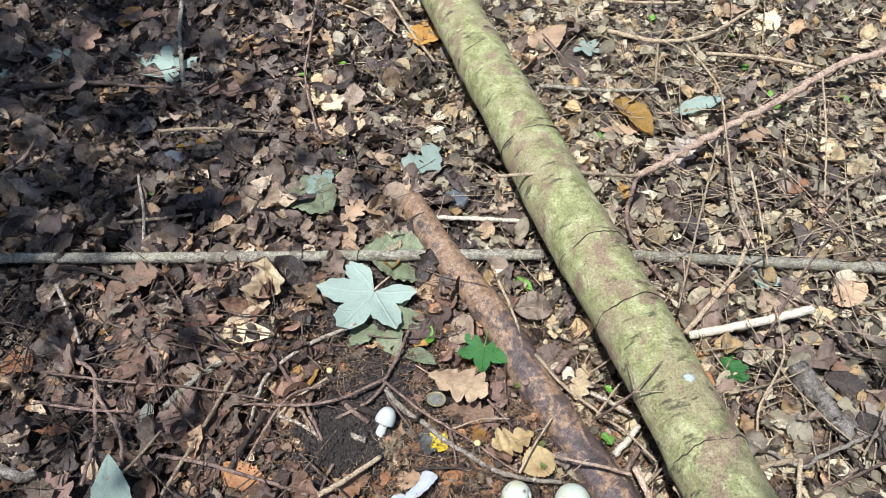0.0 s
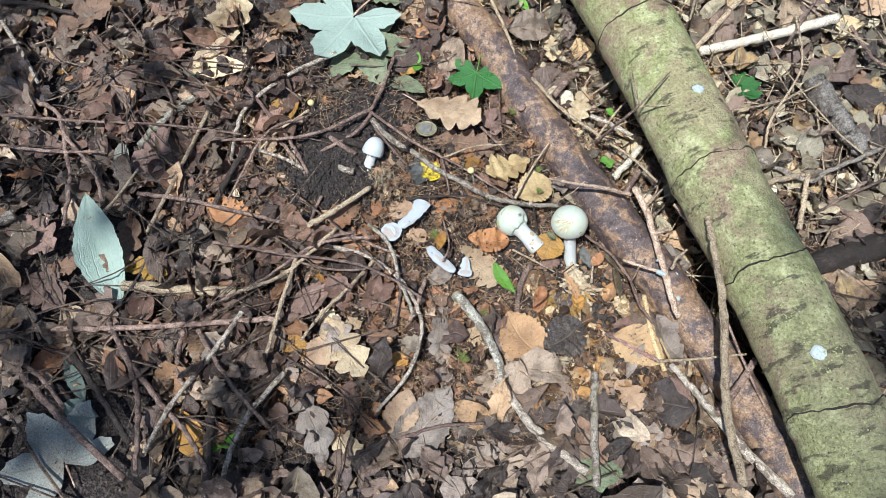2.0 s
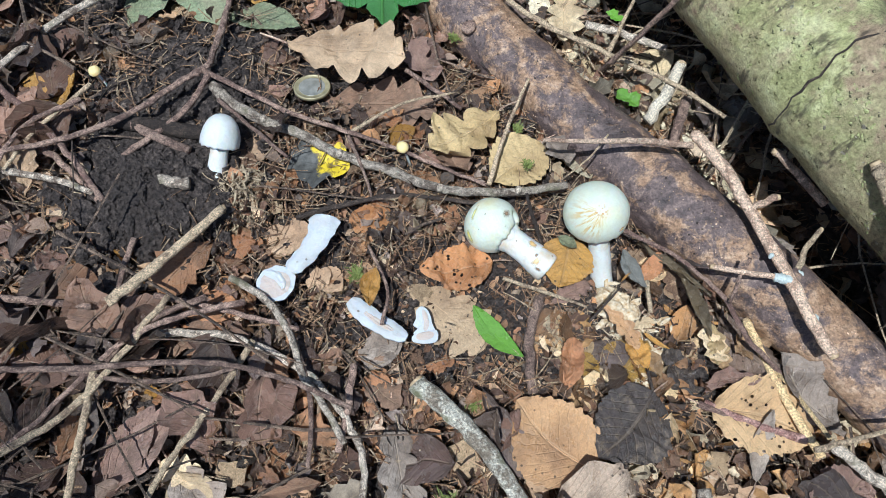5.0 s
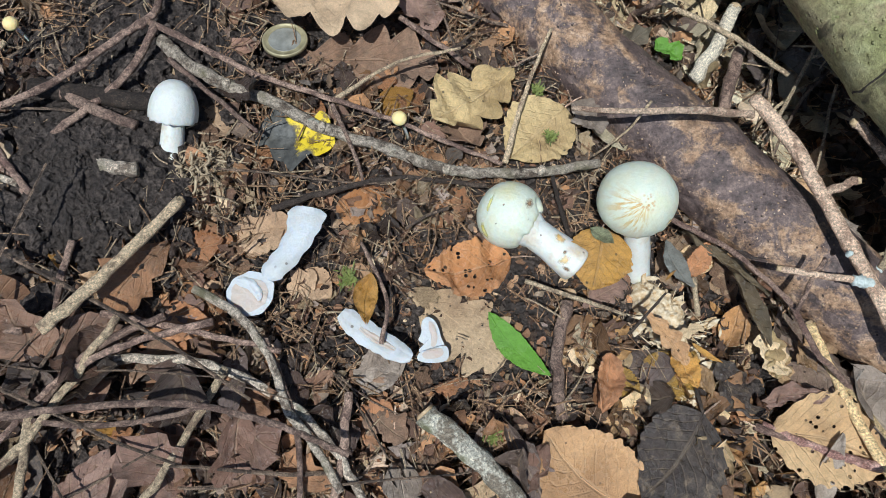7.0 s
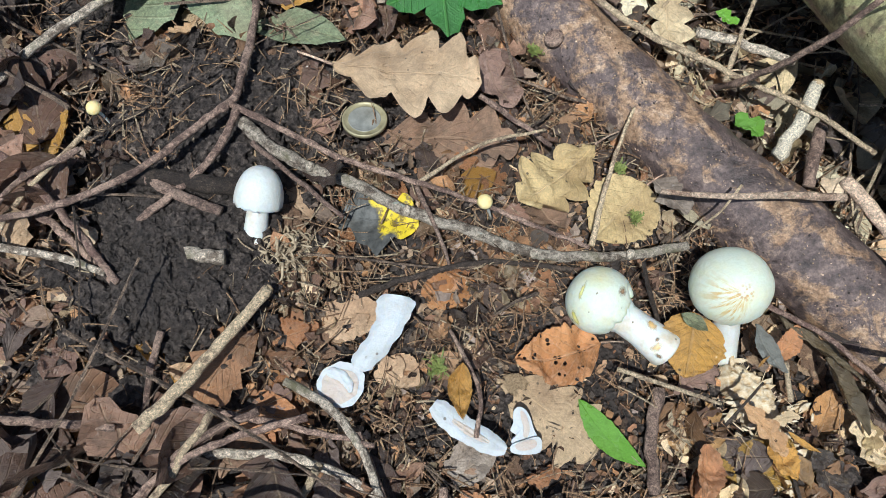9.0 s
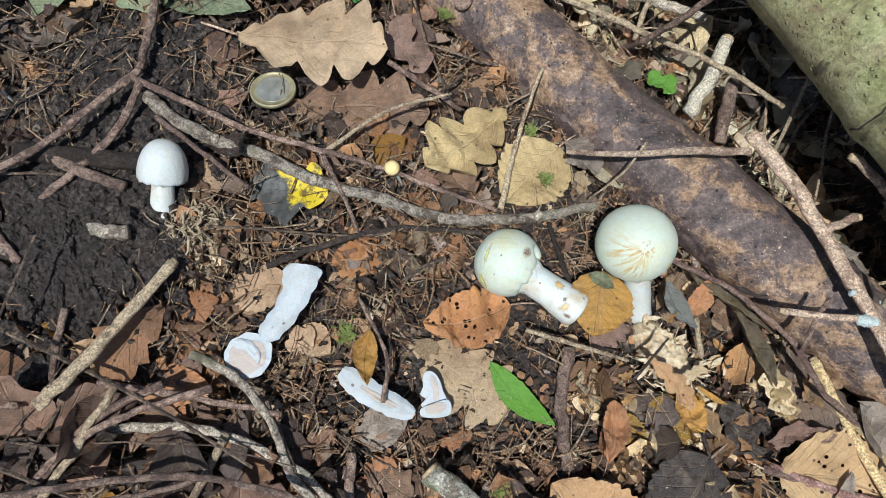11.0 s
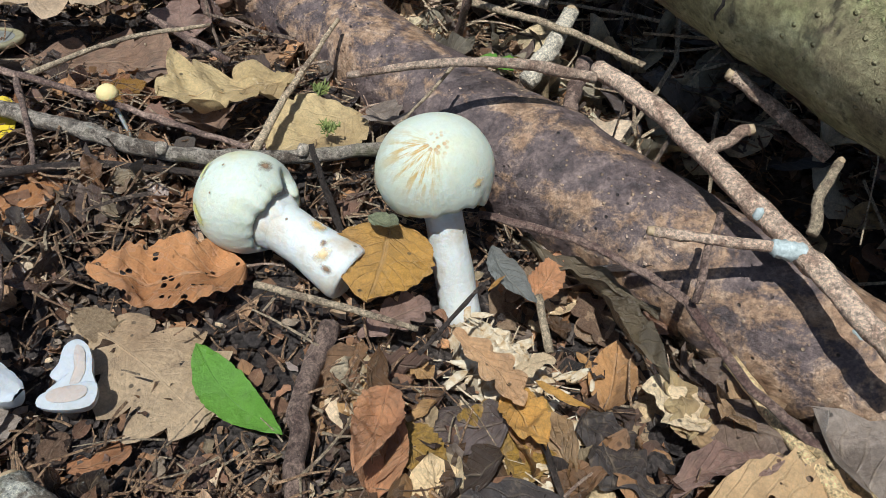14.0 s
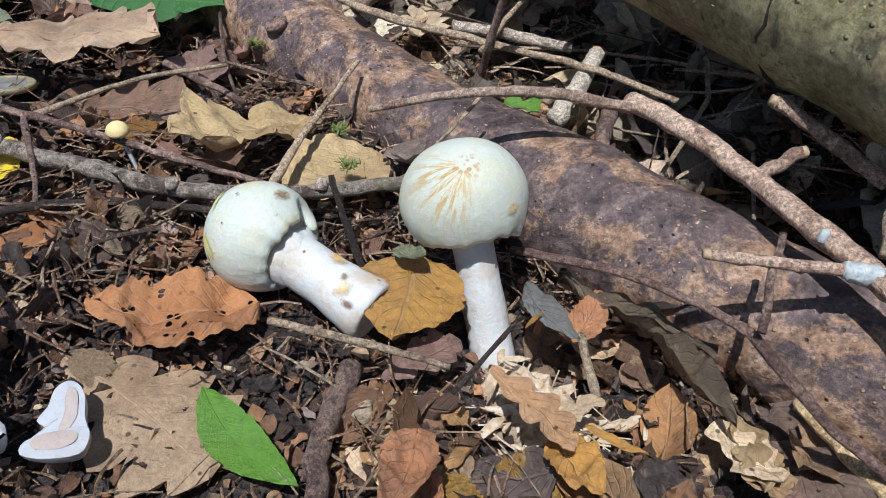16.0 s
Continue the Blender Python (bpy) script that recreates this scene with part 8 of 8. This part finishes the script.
lichen_collar(pink_branch, [(0.228, 0.137, 0.036), (0.224, 0.138, 0.036), (0.220, 0.140, 0.036)], 0.0025, 3)
lichen_patch((0.222, 0.151, 0.038), 0.0014, 1)
lichen_patch((0.244, 0.143, 0.0205), 0.0025, 7)
lichen_patch((0.243, 0.118, 0.0205), 0.0022, 21)
lichen_patch((0.256, 0.296, 0.1135), 0.0055, 4)
lichen_patch((0.322, 0.040, 0.1105), 0.0080, 9)


# ---- litter: what nobody could count ----
def scatter(name, count, kinds, region, size, material, label, seed, lift=(-0.001, 0.006), tilt=20.0, keep=None, n=12, m=2, category="leaf litter"):
    """Many small leaves as one mesh."""
    rng, rnd = np.random.default_rng(seed), random.Random(seed)
    all_v, all_f, all_u, off = [], [], [], 0
    shapes = []
    for i in range(36):
        kind = rnd.choice(kinds)
        v, f, u = leaf_shape(kind, seed * 50 + i, rnd.uniform(0.45, 0.85), rnd.uniform(-0.9, 1.4), rnd.uniform(-0.3, 0.9), rnd.uniform(0.06, 0.20), n, m)
        shapes.append((np.array(v), np.array(f), np.array(u)))
    made = 0
    while made < count:
        x, y = rng.uniform(region[0], region[1]), rng.uniform(region[2], region[3])
        if keep is not None and rng.random() > keep(x, y):
            continue
        s = size[0] + (size[1] - size[0]) * rng.random() ** 1.8
        if s > 0.007 and any(abs(x - a) < r + 0.4 * s and abs(y - b) < r + 0.4 * s for a, b, r in HEROES):
            continue
        made += 1
        v, f, u = shapes[rng.integers(36)]
        rot = np.array(Euler((radians(rng.normal(0, tilt)), radians(rng.normal(0, tilt)), rng.uniform(0, 6.283))).to_matrix())
        p = (v - (0.5, 0, 0)) * s @ rot.T
        p[:, 2] += gz(x, y) + 0.002 + rng.uniform(*lift) - min(0.0, p[:, 2].min()) * 0.6
        p[:, 0] += x
        p[:, 1] += y
        all_v.append(p)
        all_f.append(f + off)
        all_u.append(u)
        off += len(v)
    ob = big_mesh(name, np.concatenate(all_v), np.concatenate(all_f), material, np.concatenate(all_u), True)
    return tagged(ob, label, category, "", "stuff")


def splinters(name, count, region, length, radius, material, label, seed, lift, keep=None, category="twig litter", sag=0.15):
    """Many thin needles or twiglets as one mesh: bent four-sided rods."""
    rng = np.random.default_rng(seed)
    verts, quads, uvs, made = [], [], [], 0
    steps = 4
    while made < count:
        x, y = rng.uniform(region[0], region[1]), rng.uniform(region[2], region[3])
        if keep is not None and rng.random() > keep(x, y):
            continue
        a, ln = rng.uniform(0, 6.283), length[0] + (length[1] - length[0]) * rng.random() ** 2
        if ln > 0.014 and any(math.hypot(x + s * ln * math.cos(a) - hx, y + s * ln * math.sin(a) - hy) < 0.85 * hr for s in (0.0, 0.35, 0.7, 1.0) for hx, hy, hr in HEROES):
            continue
        r = rng.uniform(*radius)
        rise, bend = rng.normal(0, sag), rng.normal(0, 0.35)
        z0 = gz(x, y) + 0.003 + rng.uniform(*lift)
        base = len(verts)
        px, py, pz, ang = x, y, max(z0, z0 - rise * ln * 0.5), a
        for i in range(steps + 1):
            k = r * (1 - 0.4 * i / steps)
            sx, sy = -math.sin(ang), math.cos(ang)
            for c, s in ((1, 0), (0, 1), (-1, 0), (0, -1)):
                verts.append((px + sx * k * c, py + sy * k * c, pz + k * s))
                uvs.append((i * ln / steps, c * k))
            ang += bend / steps + rng.normal(0, 0.08)
            px += math.cos(ang) * ln / steps
            py += math.sin(ang) * ln / steps
            pz += rise * ln / steps
        for i in range(steps):
            for k in range(4):
                p, q = base + i * 4 + k, base + i * 4 + (k + 1) % 4
                quads.append((p, q, q + 4, p + 4))
        e = base + steps * 4
        quads += [(base + 3, base + 2, base + 1, base), (e, e + 1, e + 2, e + 3)]
        made += 1
    ob = big_mesh(name, verts, quads, material, uvs, False)
    return tagged(ob, label, category, "", "stuff")


def clods(name, count, centre, spread, size, material, label, seed):
    """Loose crumbs of soil as one mesh: knobbly lumps, the larger ones finer in shape."""
    rng = np.random.default_rng(seed)
    shapes = []
    for level, variants in ((1, 6), (2, 10), (3, 8)):
        bm = bmesh.new()
        bmesh.ops.create_icosphere(bm, subdivisions=level, radius=1)
        base = np.array([v.co for v in bm.verts])
        tri = np.array([[v.index for v in f.verts] for f in bm.faces])
        bm.free()
        lumps = []
        for i in range(variants):
            k = [1 + 0.55 * noise.noise((p[0] * 1.3 + i * 3.1 + seed, p[1] * 1.3, p[2] * 1.3)) + 0.38 * noise.noise((p[0] * 3.6, p[1] * 3.6 + i * 5.3, p[2] * 3.6 + seed)) + 0.20 * noise.noise((p[0] * 8, p[1] * 8, p[2] * 8 + i)) for p in base]
            lumps.append(base * np.array(k)[:, None])
        shapes.append((lumps, tri))
    vs, fs, off = [], [], 0
    for i in range(count):
        x, y = rng.normal(centre[0], spread[0]), rng.normal(centre[1], spread[1])
        s = size[0] + (size[1] - size[0]) * rng.random() ** 2.4
        lumps, tri = shapes[0 if s < 0.0016 else 1 if s < 0.0042 else 2]
        a = rng.uniform(0, 6.283)
        turn = np.array(((math.cos(a), -math.sin(a), 0), (math.sin(a), math.cos(a), 0), (0, 0, 1)))
        p = (lumps[rng.integers(len(lumps))] * s * np.array([rng.uniform(0.8, 1.4), rng.uniform(0.8, 1.2), rng.uniform(0.6, 0.95)])) @ turn.T
        vs.append(p + (x, y, gz(x, y) + s * rng.uniform(0.3, 0.9) + 0.004 * rng.random() * min(1, s / 0.003)))
        fs.append(tri + off)
        off += len(p)
    ob = link_mesh(name, np.concatenate(vs), [tuple(t) for t in np.concatenate(fs).tolist()], material, smooth=False)
    return tagged(ob, label, "soil", "", "stuff")


BARE = ((-0.106, 0.268, 0.046), (-0.055, 0.315, 0.024), (-0.075, 0.337, 0.026), (-0.09, 0.46, 0.035), (-0.10, 0.135, 0.042))
CLEAR = ((0.165, 0.150, 0.030), (0.150, 0.163, 0.028), (0.148, 0.140, 0.02), (0.062, 0.186, 0.028), (0.125, 0.172, 0.025), (0.05, 0.155, 0.03), (0.02, 0.245, 0.02), (0.115, 0.245, 0.03), (0.05, 0.30, 0.03), (0.142, 0.185, 0.022), (0.094, 0.192, 0.030), (-0.012, 0.210, 0.028), (-0.045, 0.192, 0.018), (0.006, 0.165, 0.026), (0.04, 0.158, 0.016), (0.075, 0.145, 0.026), (-0.06, 0.272, 0.02), (-0.004, 0.319, 0.016))


def cover(x, y):
    """How densely leaves lie at a spot."""
    f = 1.0
    for cx, cy, r in BARE:
        f *= 1 - 0.985 * bell(math.hypot(x - cx, y - cy), r)
    for cx, cy, r in CLEAR:
        f *= 1 - 0.95 * bell(math.hypot(x - cx, y - cy), r)
    for cx, cy, r in TAKEN:
        if abs(x - cx) < r and abs(y - cy) < r:
            f *= 0.16 if math.hypot(x - 0.08, y - 0.18) < 0.15 else 0.30
    if x > 0.32 and y > 0.35:
        f *= 0.6
    f *= 1 - 0.93 * bell(line_distance(x, y, -0.051, 0.639, 0.110, 0.362), 0.024)
    f *= 1 - 0.85 * bell(line_distance(x, y, 0.110, 0.362, 0.338, -0.065), 0.020)
    f *= 1 - 0.75 * bell(line_distance(x, y, 0.272, 0.215, 0.345, 0.02), 0.028)
    return f


def open_floor(x, y):
    """Large leaves lie less densely round the mushrooms, where the litter is broken."""
    return cover(x, y) * (1 - 0.995 * bell(math.hypot((x - 0.05) * 0.8, y - 0.21), 0.19))


def near(x, y):
    return cover(x, y) * bell(math.hypot((x - 0.05) * 0.9, y - 0.2), 0.26)


def inner(x, y):
    return bell(math.hypot((x - 0.08) * 0.9, y - 0.18), 0.15) * (1 - 0.8 * bell(math.hypot(x + 0.11, y - 0.27), 0.05))


def pale_lit_side(x, y):
    """Pale dry ground behind the brown log and beyond the pole; its lighter litter also stands in for stronger sun."""
    right = line_side(x, y, (0.057, 0.427), (0.305, 0.051)) - 0.026
    k = 1 / (1 + math.exp(-right / 0.02)) if y < 0.45 else 1 / (1 + math.exp(-(x - 0.02 + 0.35 * max(0.0, min(0.45, y - 0.6)) + 0.06 * math.sin(y * 9)) / 0.06))
    return k * (1 - 0.75 * bell(math.hypot(x - 0.50, (y - 0.12) * 0.8), 0.20))


def line_side(x, y, a, b):
    """Distance of a spot from a line, counted to its far right."""
    dx, dy = b[0] - a[0], b[1] - a[1]
    return ((y - a[1]) * dx - (x - a[0]) * dy) / math.hypot(dx, dy)


def dark_dim_side(x, y):
    """Spots given dark wet leaves, partly to paint in the dimmer light there."""
    return cover(x, y) * max(bell(math.hypot(x + 0.13, (y - 0.13) * 1.1), 0.10), 0.8 * bell(math.hypot(x + 0.25, (y - 0.33) * 0.8), 0.12), 0.9 * bell(math.hypot(x - 0.02, y - 0.37), 0.09))


def brown_side(x, y):
    return open_floor(x, y) * (1 - 0.80 * pale_lit_side(x, y))


def loose_leaves(count, seed):
    """Single fallen leaves lying on top of the litter; alike ones share a mesh."""
    rng, rnd = np.random.default_rng(seed), random.Random(seed)
    looks = (("brown", "dull brown"), ("purple", "dark purple-brown"), ("tan", "dry tan"), ("rust", "rust brown"), ("grey", "grey-brown"), ("dark", "wet dark"), ("cream", "pale cream"), ("orange", "orange brown"))
    weights = np.array([0.24, 0.20, 0.16, 0.12, 0.14, 0.06, 0.05, 0.03])
    masters = []
    for i, (tint, words) in enumerate(looks):
        for kind in ("oak", "beech", "scrap", "lance"):
            v, f, uv = leaf_shape(kind, seed + i * 7 + len(kind), rnd.uniform(0.5, 0.8), rnd.uniform(-0.3, 1.1), rnd.uniform(0.1, 0.7), rnd.uniform(0.06, 0.15), 30 if kind == "oak" else 18)
            ob = link_mesh("leaf", v, f, LEAF[tint], None, uv)
            name = {"oak": "lobed oak leaf", "beech": "oval beech leaf", "scrap": "torn leaf piece", "lance": "narrow folded leaf"}[kind]
            tagged(ob, words + " " + name + " on the litter", "leaf", "fallen leaves")
            masters.append((i, ob))
    made = 0
    while made < count:
        x, y = rng.uniform(-0.55, 0.6), rng.uniform(-0.06, 0.75)
        if math.hypot(x - 0.05, y - 0.22) < 0.17 or rng.random() > open_floor(x, y) * (1.0 if y < 0.6 else 0.55):
            continue
        if any(math.hypot(x - a, y - b) < r + 0.025 for a, b, r in HEROES):
            continue
        tint = rng.choice(len(looks), p=weights)
        ob = rnd.choice([o for i, o in masters if i == tint])
        s = rng.uniform(0.022, 0.062)
        m = pose(x, y, gz(x, y) + rng.uniform(0.003, 0.008), rng.normal(0, 12), rng.normal(0, 12), rng.uniform(0, 360)) @ Matrix.Scale(s, 4)
        if made < len(masters):
            ob = masters[made][1]
            ob.matrix_world = m
        else:
            ob = copy_thing(ob, pose(0, 0, 0))
            ob.matrix_world = m
        made += 1


loose_leaves(34, 40)


def broken_leaves(count, seed):
    """Flat damp leaves pressed on the soil round the mushrooms; alike ones share a mesh."""
    rng, rnd = np.random.default_rng(seed), random.Random(seed)
    looks = (("brown", "damp brown"), ("rust", "rust brown"), ("pinktan", "pinkish tan"), ("purple", "dark purple-brown"), ("tan", "dry tan"), ("amber", "amber brown"), ("orange", "orange brown"))
    weights = np.array([0.24, 0.22, 0.17, 0.14, 0.11, 0.08, 0.04])
    masters = {}
    made = 0
    while made < count:
        x, y = rng.uniform(-0.17, 0.25), rng.uniform(0.02, 0.40)
        if line_side(x, y, (0.057, 0.427), (0.305, 0.051)) > -0.030 or math.hypot(x + 0.105, y - 0.268) < 0.036:
            continue
        s = rng.uniform(0.011, 0.034)
        if any(math.hypot(x - a, y - b) < 0.7 * r + 0.25 * s for a, b, r in HEROES):
            continue
        tint, kind = rng.choice(len(looks), p=weights), rnd.choice(("oak", "beech", "beech", "scrap", "scrap"))
        turn, key = rng.uniform(0, 360), (tint, kind)
        m = pose(x - 0.5 * s * math.cos(radians(turn)), y - 0.5 * s * math.sin(radians(turn)), gz(x, y) + rng.uniform(0.0012, 0.0045), rng.normal(0, 7), rng.normal(0, 7), turn) @ Matrix.Scale(s, 4)
        if key in masters:
            ob = copy_thing(masters[key], pose(0, 0, 0))
        else:
            v, f, uv = leaf_shape(kind, seed + 11 * tint + len(kind), rnd.uniform(0.55, 0.85), rnd.uniform(-0.2, 0.5), rnd.uniform(0.0, 0.3), rnd.uniform(0.07, 0.13), 36)
            ob = masters[key] = link_mesh("leaf", v, f, LEAF[looks[tint][0]], None, uv)
            name = {"oak": "lobed oak leaf", "beech": "oval beech leaf", "scrap": "torn leaf piece"}[kind]
            tagged(ob, looks[tint][1] + " " + name + " pressed on soil", "leaf", "fallen leaves")
        ob.matrix_world = m
        made += 1


broken_leaves(128, 61)
scatter("leaf_litter", 170, ("oak", "beech", "oak", "scrap"), (-0.55, 0.6, -0.08, 0.75), (0.032, 0.066), LITTER, "large curled brown leaves on top of the litter", 41, (0.005, 0.011), 13.0, open_floor, 30, 4)
scatter("leaf_litter", 5600, ("oak", "beech", "beech", "oak", "oak", "scrap", "lance"), (-0.95, 1.0, -0.12, 1.35), (0.018, 0.062), LITTER, "thick brown and tan leaf litter of oak and beech", 3, keep=brown_side)
scatter("leaf_crumbs", 7000, ("scrap", "scrap", "beech"), (-0.95, 1.0, -0.12, 1.35), (0.007, 0.024), LITTER, "broken brown leaf fragments", 5, (0.0, 0.007), 30.0, lambda x, y: cover(x, y) * (1 - 0.9 * inner(x, y)), 6, 2)
scatter("leaf_crumbs", 8500, ("scrap", "scrap", "beech", "oak"), (-0.22, 0.40, -0.02, 0.48), (0.003, 0.020), WET_LITTER, "broken brown leaf fragments round the mushrooms", 8, (0.0, 0.005), 28.0, near, 8, 2)
scatter("leaf_crumbs", 15000, ("scrap", "scrap", "beech", "lance"), (-0.75, 0.85, -0.10, 1.15), (0.0035, 0.014), LITTER, "small broken leaf bits strewn over the floor", 29, (0.0, 0.009), 30.0, lambda x, y: cover(x, y) * (1 - 0.9 * inner(x, y)), 5, 1)
scatter("leaf_crumbs", 9000, ("scrap", "scrap", "beech"), (-0.15, 0.34, 0.0, 0.40), (0.0020, 0.0120), WET_LITTER, "fine wet leaf crumbs on the soil", 27, (-0.002, 0.001), 30.0, inner, 5, 1)
splinters("needle_litter", 2600, (-0.15, 0.34, 0.0, 0.40), (0.003, 0.014), (0.00015, 0.0004), NEEDLE, "fine brown stalks and needles on the soil", 28, (-0.003, 0.001), inner)
scatter("leaf_crumbs", 620, ("scrap", "beech", "beech", "oak"), (0.10, 0.27, 0.02, 0.18), (0.005, 0.026), PALE_LITTER, "wet tan and orange broken leaves", 21, (0.0, 0.006), 24.0, lambda x, y: (0.25 + 0.75 * cover(x, y)) * (1 - 0.86 / (1 + math.exp(-(x - 0.168) / 0.006))) * (1 - 0.95 * bell(line_distance(x, y, 0.149, 0.164, 0.157, 0.124), 0.011)), 10, 3)
scatter("leaf_litter", 7200, ("oak", "beech", "scrap", "lance"), (-0.25, 1.0, 0.0, 1.35), (0.008, 0.042), STRAW_LITTER, "pale straw-coloured leaves on dry soil, lightened in place of stronger sun", 22, (0.001, 0.009), 22.0, lambda x, y: cover(x, y) * pale_lit_side(x, y), 8, 2)
scatter("leaf_litter", 800, ("oak", "beech", "scrap", "lance"), (-0.45, 0.12, -0.04, 0.50), (0.010, 0.045), DARK_LITTER, "dark wet leaves whose tone partly stands in for shade", 23, (0.003, 0.010), 22.0, dark_dim_side, 10, 2)
splinters("needle_litter", 9500, (-0.25, 0.45, -0.03, 0.52), (0.006, 0.024), (0.0002, 0.00055), NEEDLE, "dry brown needles and leaf stalks", 9, (0.0, 0.010), near)
splinters("needle_litter", 3000, (-0.22, 0.40, -0.03, 0.46), (0.005, 0.022), (0.0002, 0.0005), BARK["pale"], "pale dry needles and straws on damp leaves", 43, (0.002, 0.010), near)
splinters("twig_litter", 3300, (-0.95, 1.0, -0.12, 1.35), (0.02, 0.15), (0.0004, 0.0011), BARK["litter"], "thin dry twigs strewn over the litter", 12, (0.002, 0.016), lambda x, y: cover(x, y) * (1 - 0.97 * bell(math.hypot(x - 0.08, y - 0.19), 0.13)), sag=0.08)
splinters("twig_litter", 300, (-0.60, -0.10, -0.05, 0.45), (0.04, 0.18), (0.0005, 0.0013), BARK["litter"], "tangle of thin dry twigs", 13, (0.008, 0.026), cover, sag=0.06)
splinters("dry_stems", 260, (0.28, 0.95, 0.15, 1.2), (0.06, 0.26), (0.0006, 0.0014), BARK["pale"], "thin pale dry stems", 14, (0.006, 0.03), None, sag=0.10)
clods("soil_crumbs", 2000, (-0.106, 0.266), (0.019, 0.027), (0.0011, 0.0078), SOIL, "dark crumbly soil heap beside a small mushroom", 4)
clods("soil_crumbs", 150, (-0.095, 0.46), (0.026, 0.022), (0.0012, 0.007), SOIL, "small dark heap of soil crumbs", 6)
clods("soil_crumbs", 1500, (-0.068, 0.338), (0.027, 0.022), (0.0009, 0.0058), SOIL, "scattered soil crumbs", 7)
clods("soil_crumbs", 140, (0.186, 0.088), (0.010, 0.014), (0.0008, 0.0045), SOIL, "wet dark soil crumbs", 15)
splinters("straw_litter", 1700, (-0.2, 1.0, 0.0, 1.35), (0.02, 0.12), (0.0004, 0.0010), BARK["pale"], "thin pale straws and stalks on dry soil", 24, (0.004, 0.016), lambda x, y: cover(x, y) * pale_lit_side(x, y), sag=0.07)
clods("soil_crumbs", 900, (0.05, 0.19), (0.12, 0.09), (0.0005, 0.0026), SOIL, "fine soil crumbs in the litter", 11)


# ---- added tree, out of view: its crown dims chosen parts of the floor ----
def shade(x, y):
    """How much a spot on the floor is to be dimmed; sets how densely the added crown covers the sun there."""
    left = 1 / (1 + math.exp((x + 0.42 - 0.20 * (y - 0.7) + 0.08 * math.sin(y * 7)) / 0.06))
    low = 1 / (1 + math.exp((y - 0.10 + 0.30 * (x + 0.15) + 0.04 * math.sin(x * 16)) / 0.04)) / (1 + math.exp((x + 0.12) / 0.05))
    right = 1 / (1 + math.exp(-(x - 0.44 - 0.16 * max(0.0, y - 0.02)) / 0.04)) / (1 + math.exp((y - 0.32 + 0.05 * math.sin(x * 11)) / 0.05))
    return max(0.36 * left, 0.20 * low, 0.36 * right)


def rim(x, y):
    """The crown thins out towards its edge."""
    d = math.hypot((x + 0.25) / 1.45, (y - 0.55) / 1.35) + 0.25 * noise.noise((x * 1.7, y * 1.7, 5.0)) + 0.12 * noise.noise((x * 5, y * 5, 2.0))
    return 1 / (1 + math.exp((d - 0.85) / 0.06))


def far_floor(x, y):
    """Litter goes on round the place and thins out far off."""
    gap = max(abs(x - 0.02) - 0.95, abs(y - 0.61) - 0.72)
    return 0.0 if gap < -0.04 else max(0.12, 1.0 - gap / 2.2)


def shade_tree():
    tree = empty("tree", pose(-3.0, 0.7, gz(-3.0, 0.7)), "added unseen broadleaved tree, its crown placed to shade part of the floor", "tree")
    line = spline([(0, 0, -0.1), (0.05, 0.03, 1.5), (0.0, 0.1, 3.2), (0.2, 0.2, 5.2)], 40)
    v, f, uv = tube(line, lambda s: 0.17 - 0.11 * s + 0.08 * bell(s, 0.06), 20, 0.12, 2)
    link_mesh("trunk", v, f, BARK["rot"], tree, uv)
    rng = np.random.default_rng(31)
    for i in range(7):
        a, z = rng.uniform(-0.9, 0.6), rng.uniform(2.6, 4.2)
        tip = Vector((math.cos(a) * 0.95, math.sin(a) * 0.95, z + 0.5))
        v, f, uv = tube(spline([(0.03, 0.08, z), tip * 0.4 + Vector((0, 0, z * 0.62)), tip], 24), lambda s: 0.05 - 0.042 * s, 8, 0.1, i)
        link_mesh("limb", v, f, BARK["rot"], tree, uv)
    shape_v, shape_f, shape_u = (np.array(q) for q in leaf_shape("beech", 77, 0.65, 0.3, 0.2, 0.05, 6, 1))
    vs, fs, us, off, made = [], [], [], 0, 0
    while made < 1800:
        x, y = rng.uniform(-1.9, 1.5), rng.uniform(-0.9, 2.4)
        if rng.random() > shade(x, y) * rim(x, y):
            continue
        made += 1
        # Each crown leaf hangs on the sun's path to a spot meant to be dimmer.
        p = Vector((x, y, 0)) + SUN_FROM * rng.uniform(3.9, 5.2)
        rot = np.array(Euler((rng.normal(0, 0.5), rng.normal(0, 0.5), rng.uniform(0, 6.28))).to_matrix())
        vs.append(shape_v * rng.uniform(0.05, 0.085) @ rot.T + np.array(p) - (-3.0, 0.7, 0))
        fs.append(shape_f + off)
        us.append(shape_u)
        off += len(shape_v)
    crown = big_mesh("crown", np.concatenate(vs), np.concatenate(fs), LEAF["green"], np.concatenate(us), True)
    crown.parent = tree
    return tree


scatter("leaf_litter", 16000, ("oak", "beech", "scrap", "lance"), (-3.0, 3.0, -2.2, 3.6), (0.03, 0.085), LITTER, "brown leaf litter spreading through the wood", 33, (0.0, 0.012), 20.0, far_floor, 6, 1)
splinters("twig_litter", 1400, (-3.0, 3.0, -2.2, 3.6), (0.06, 0.30), (0.0008, 0.0025), BARK["litter"], "dry twigs strewn through the wood", 34, (0.004, 0.02), far_floor, sag=0.06)
shade_tree()
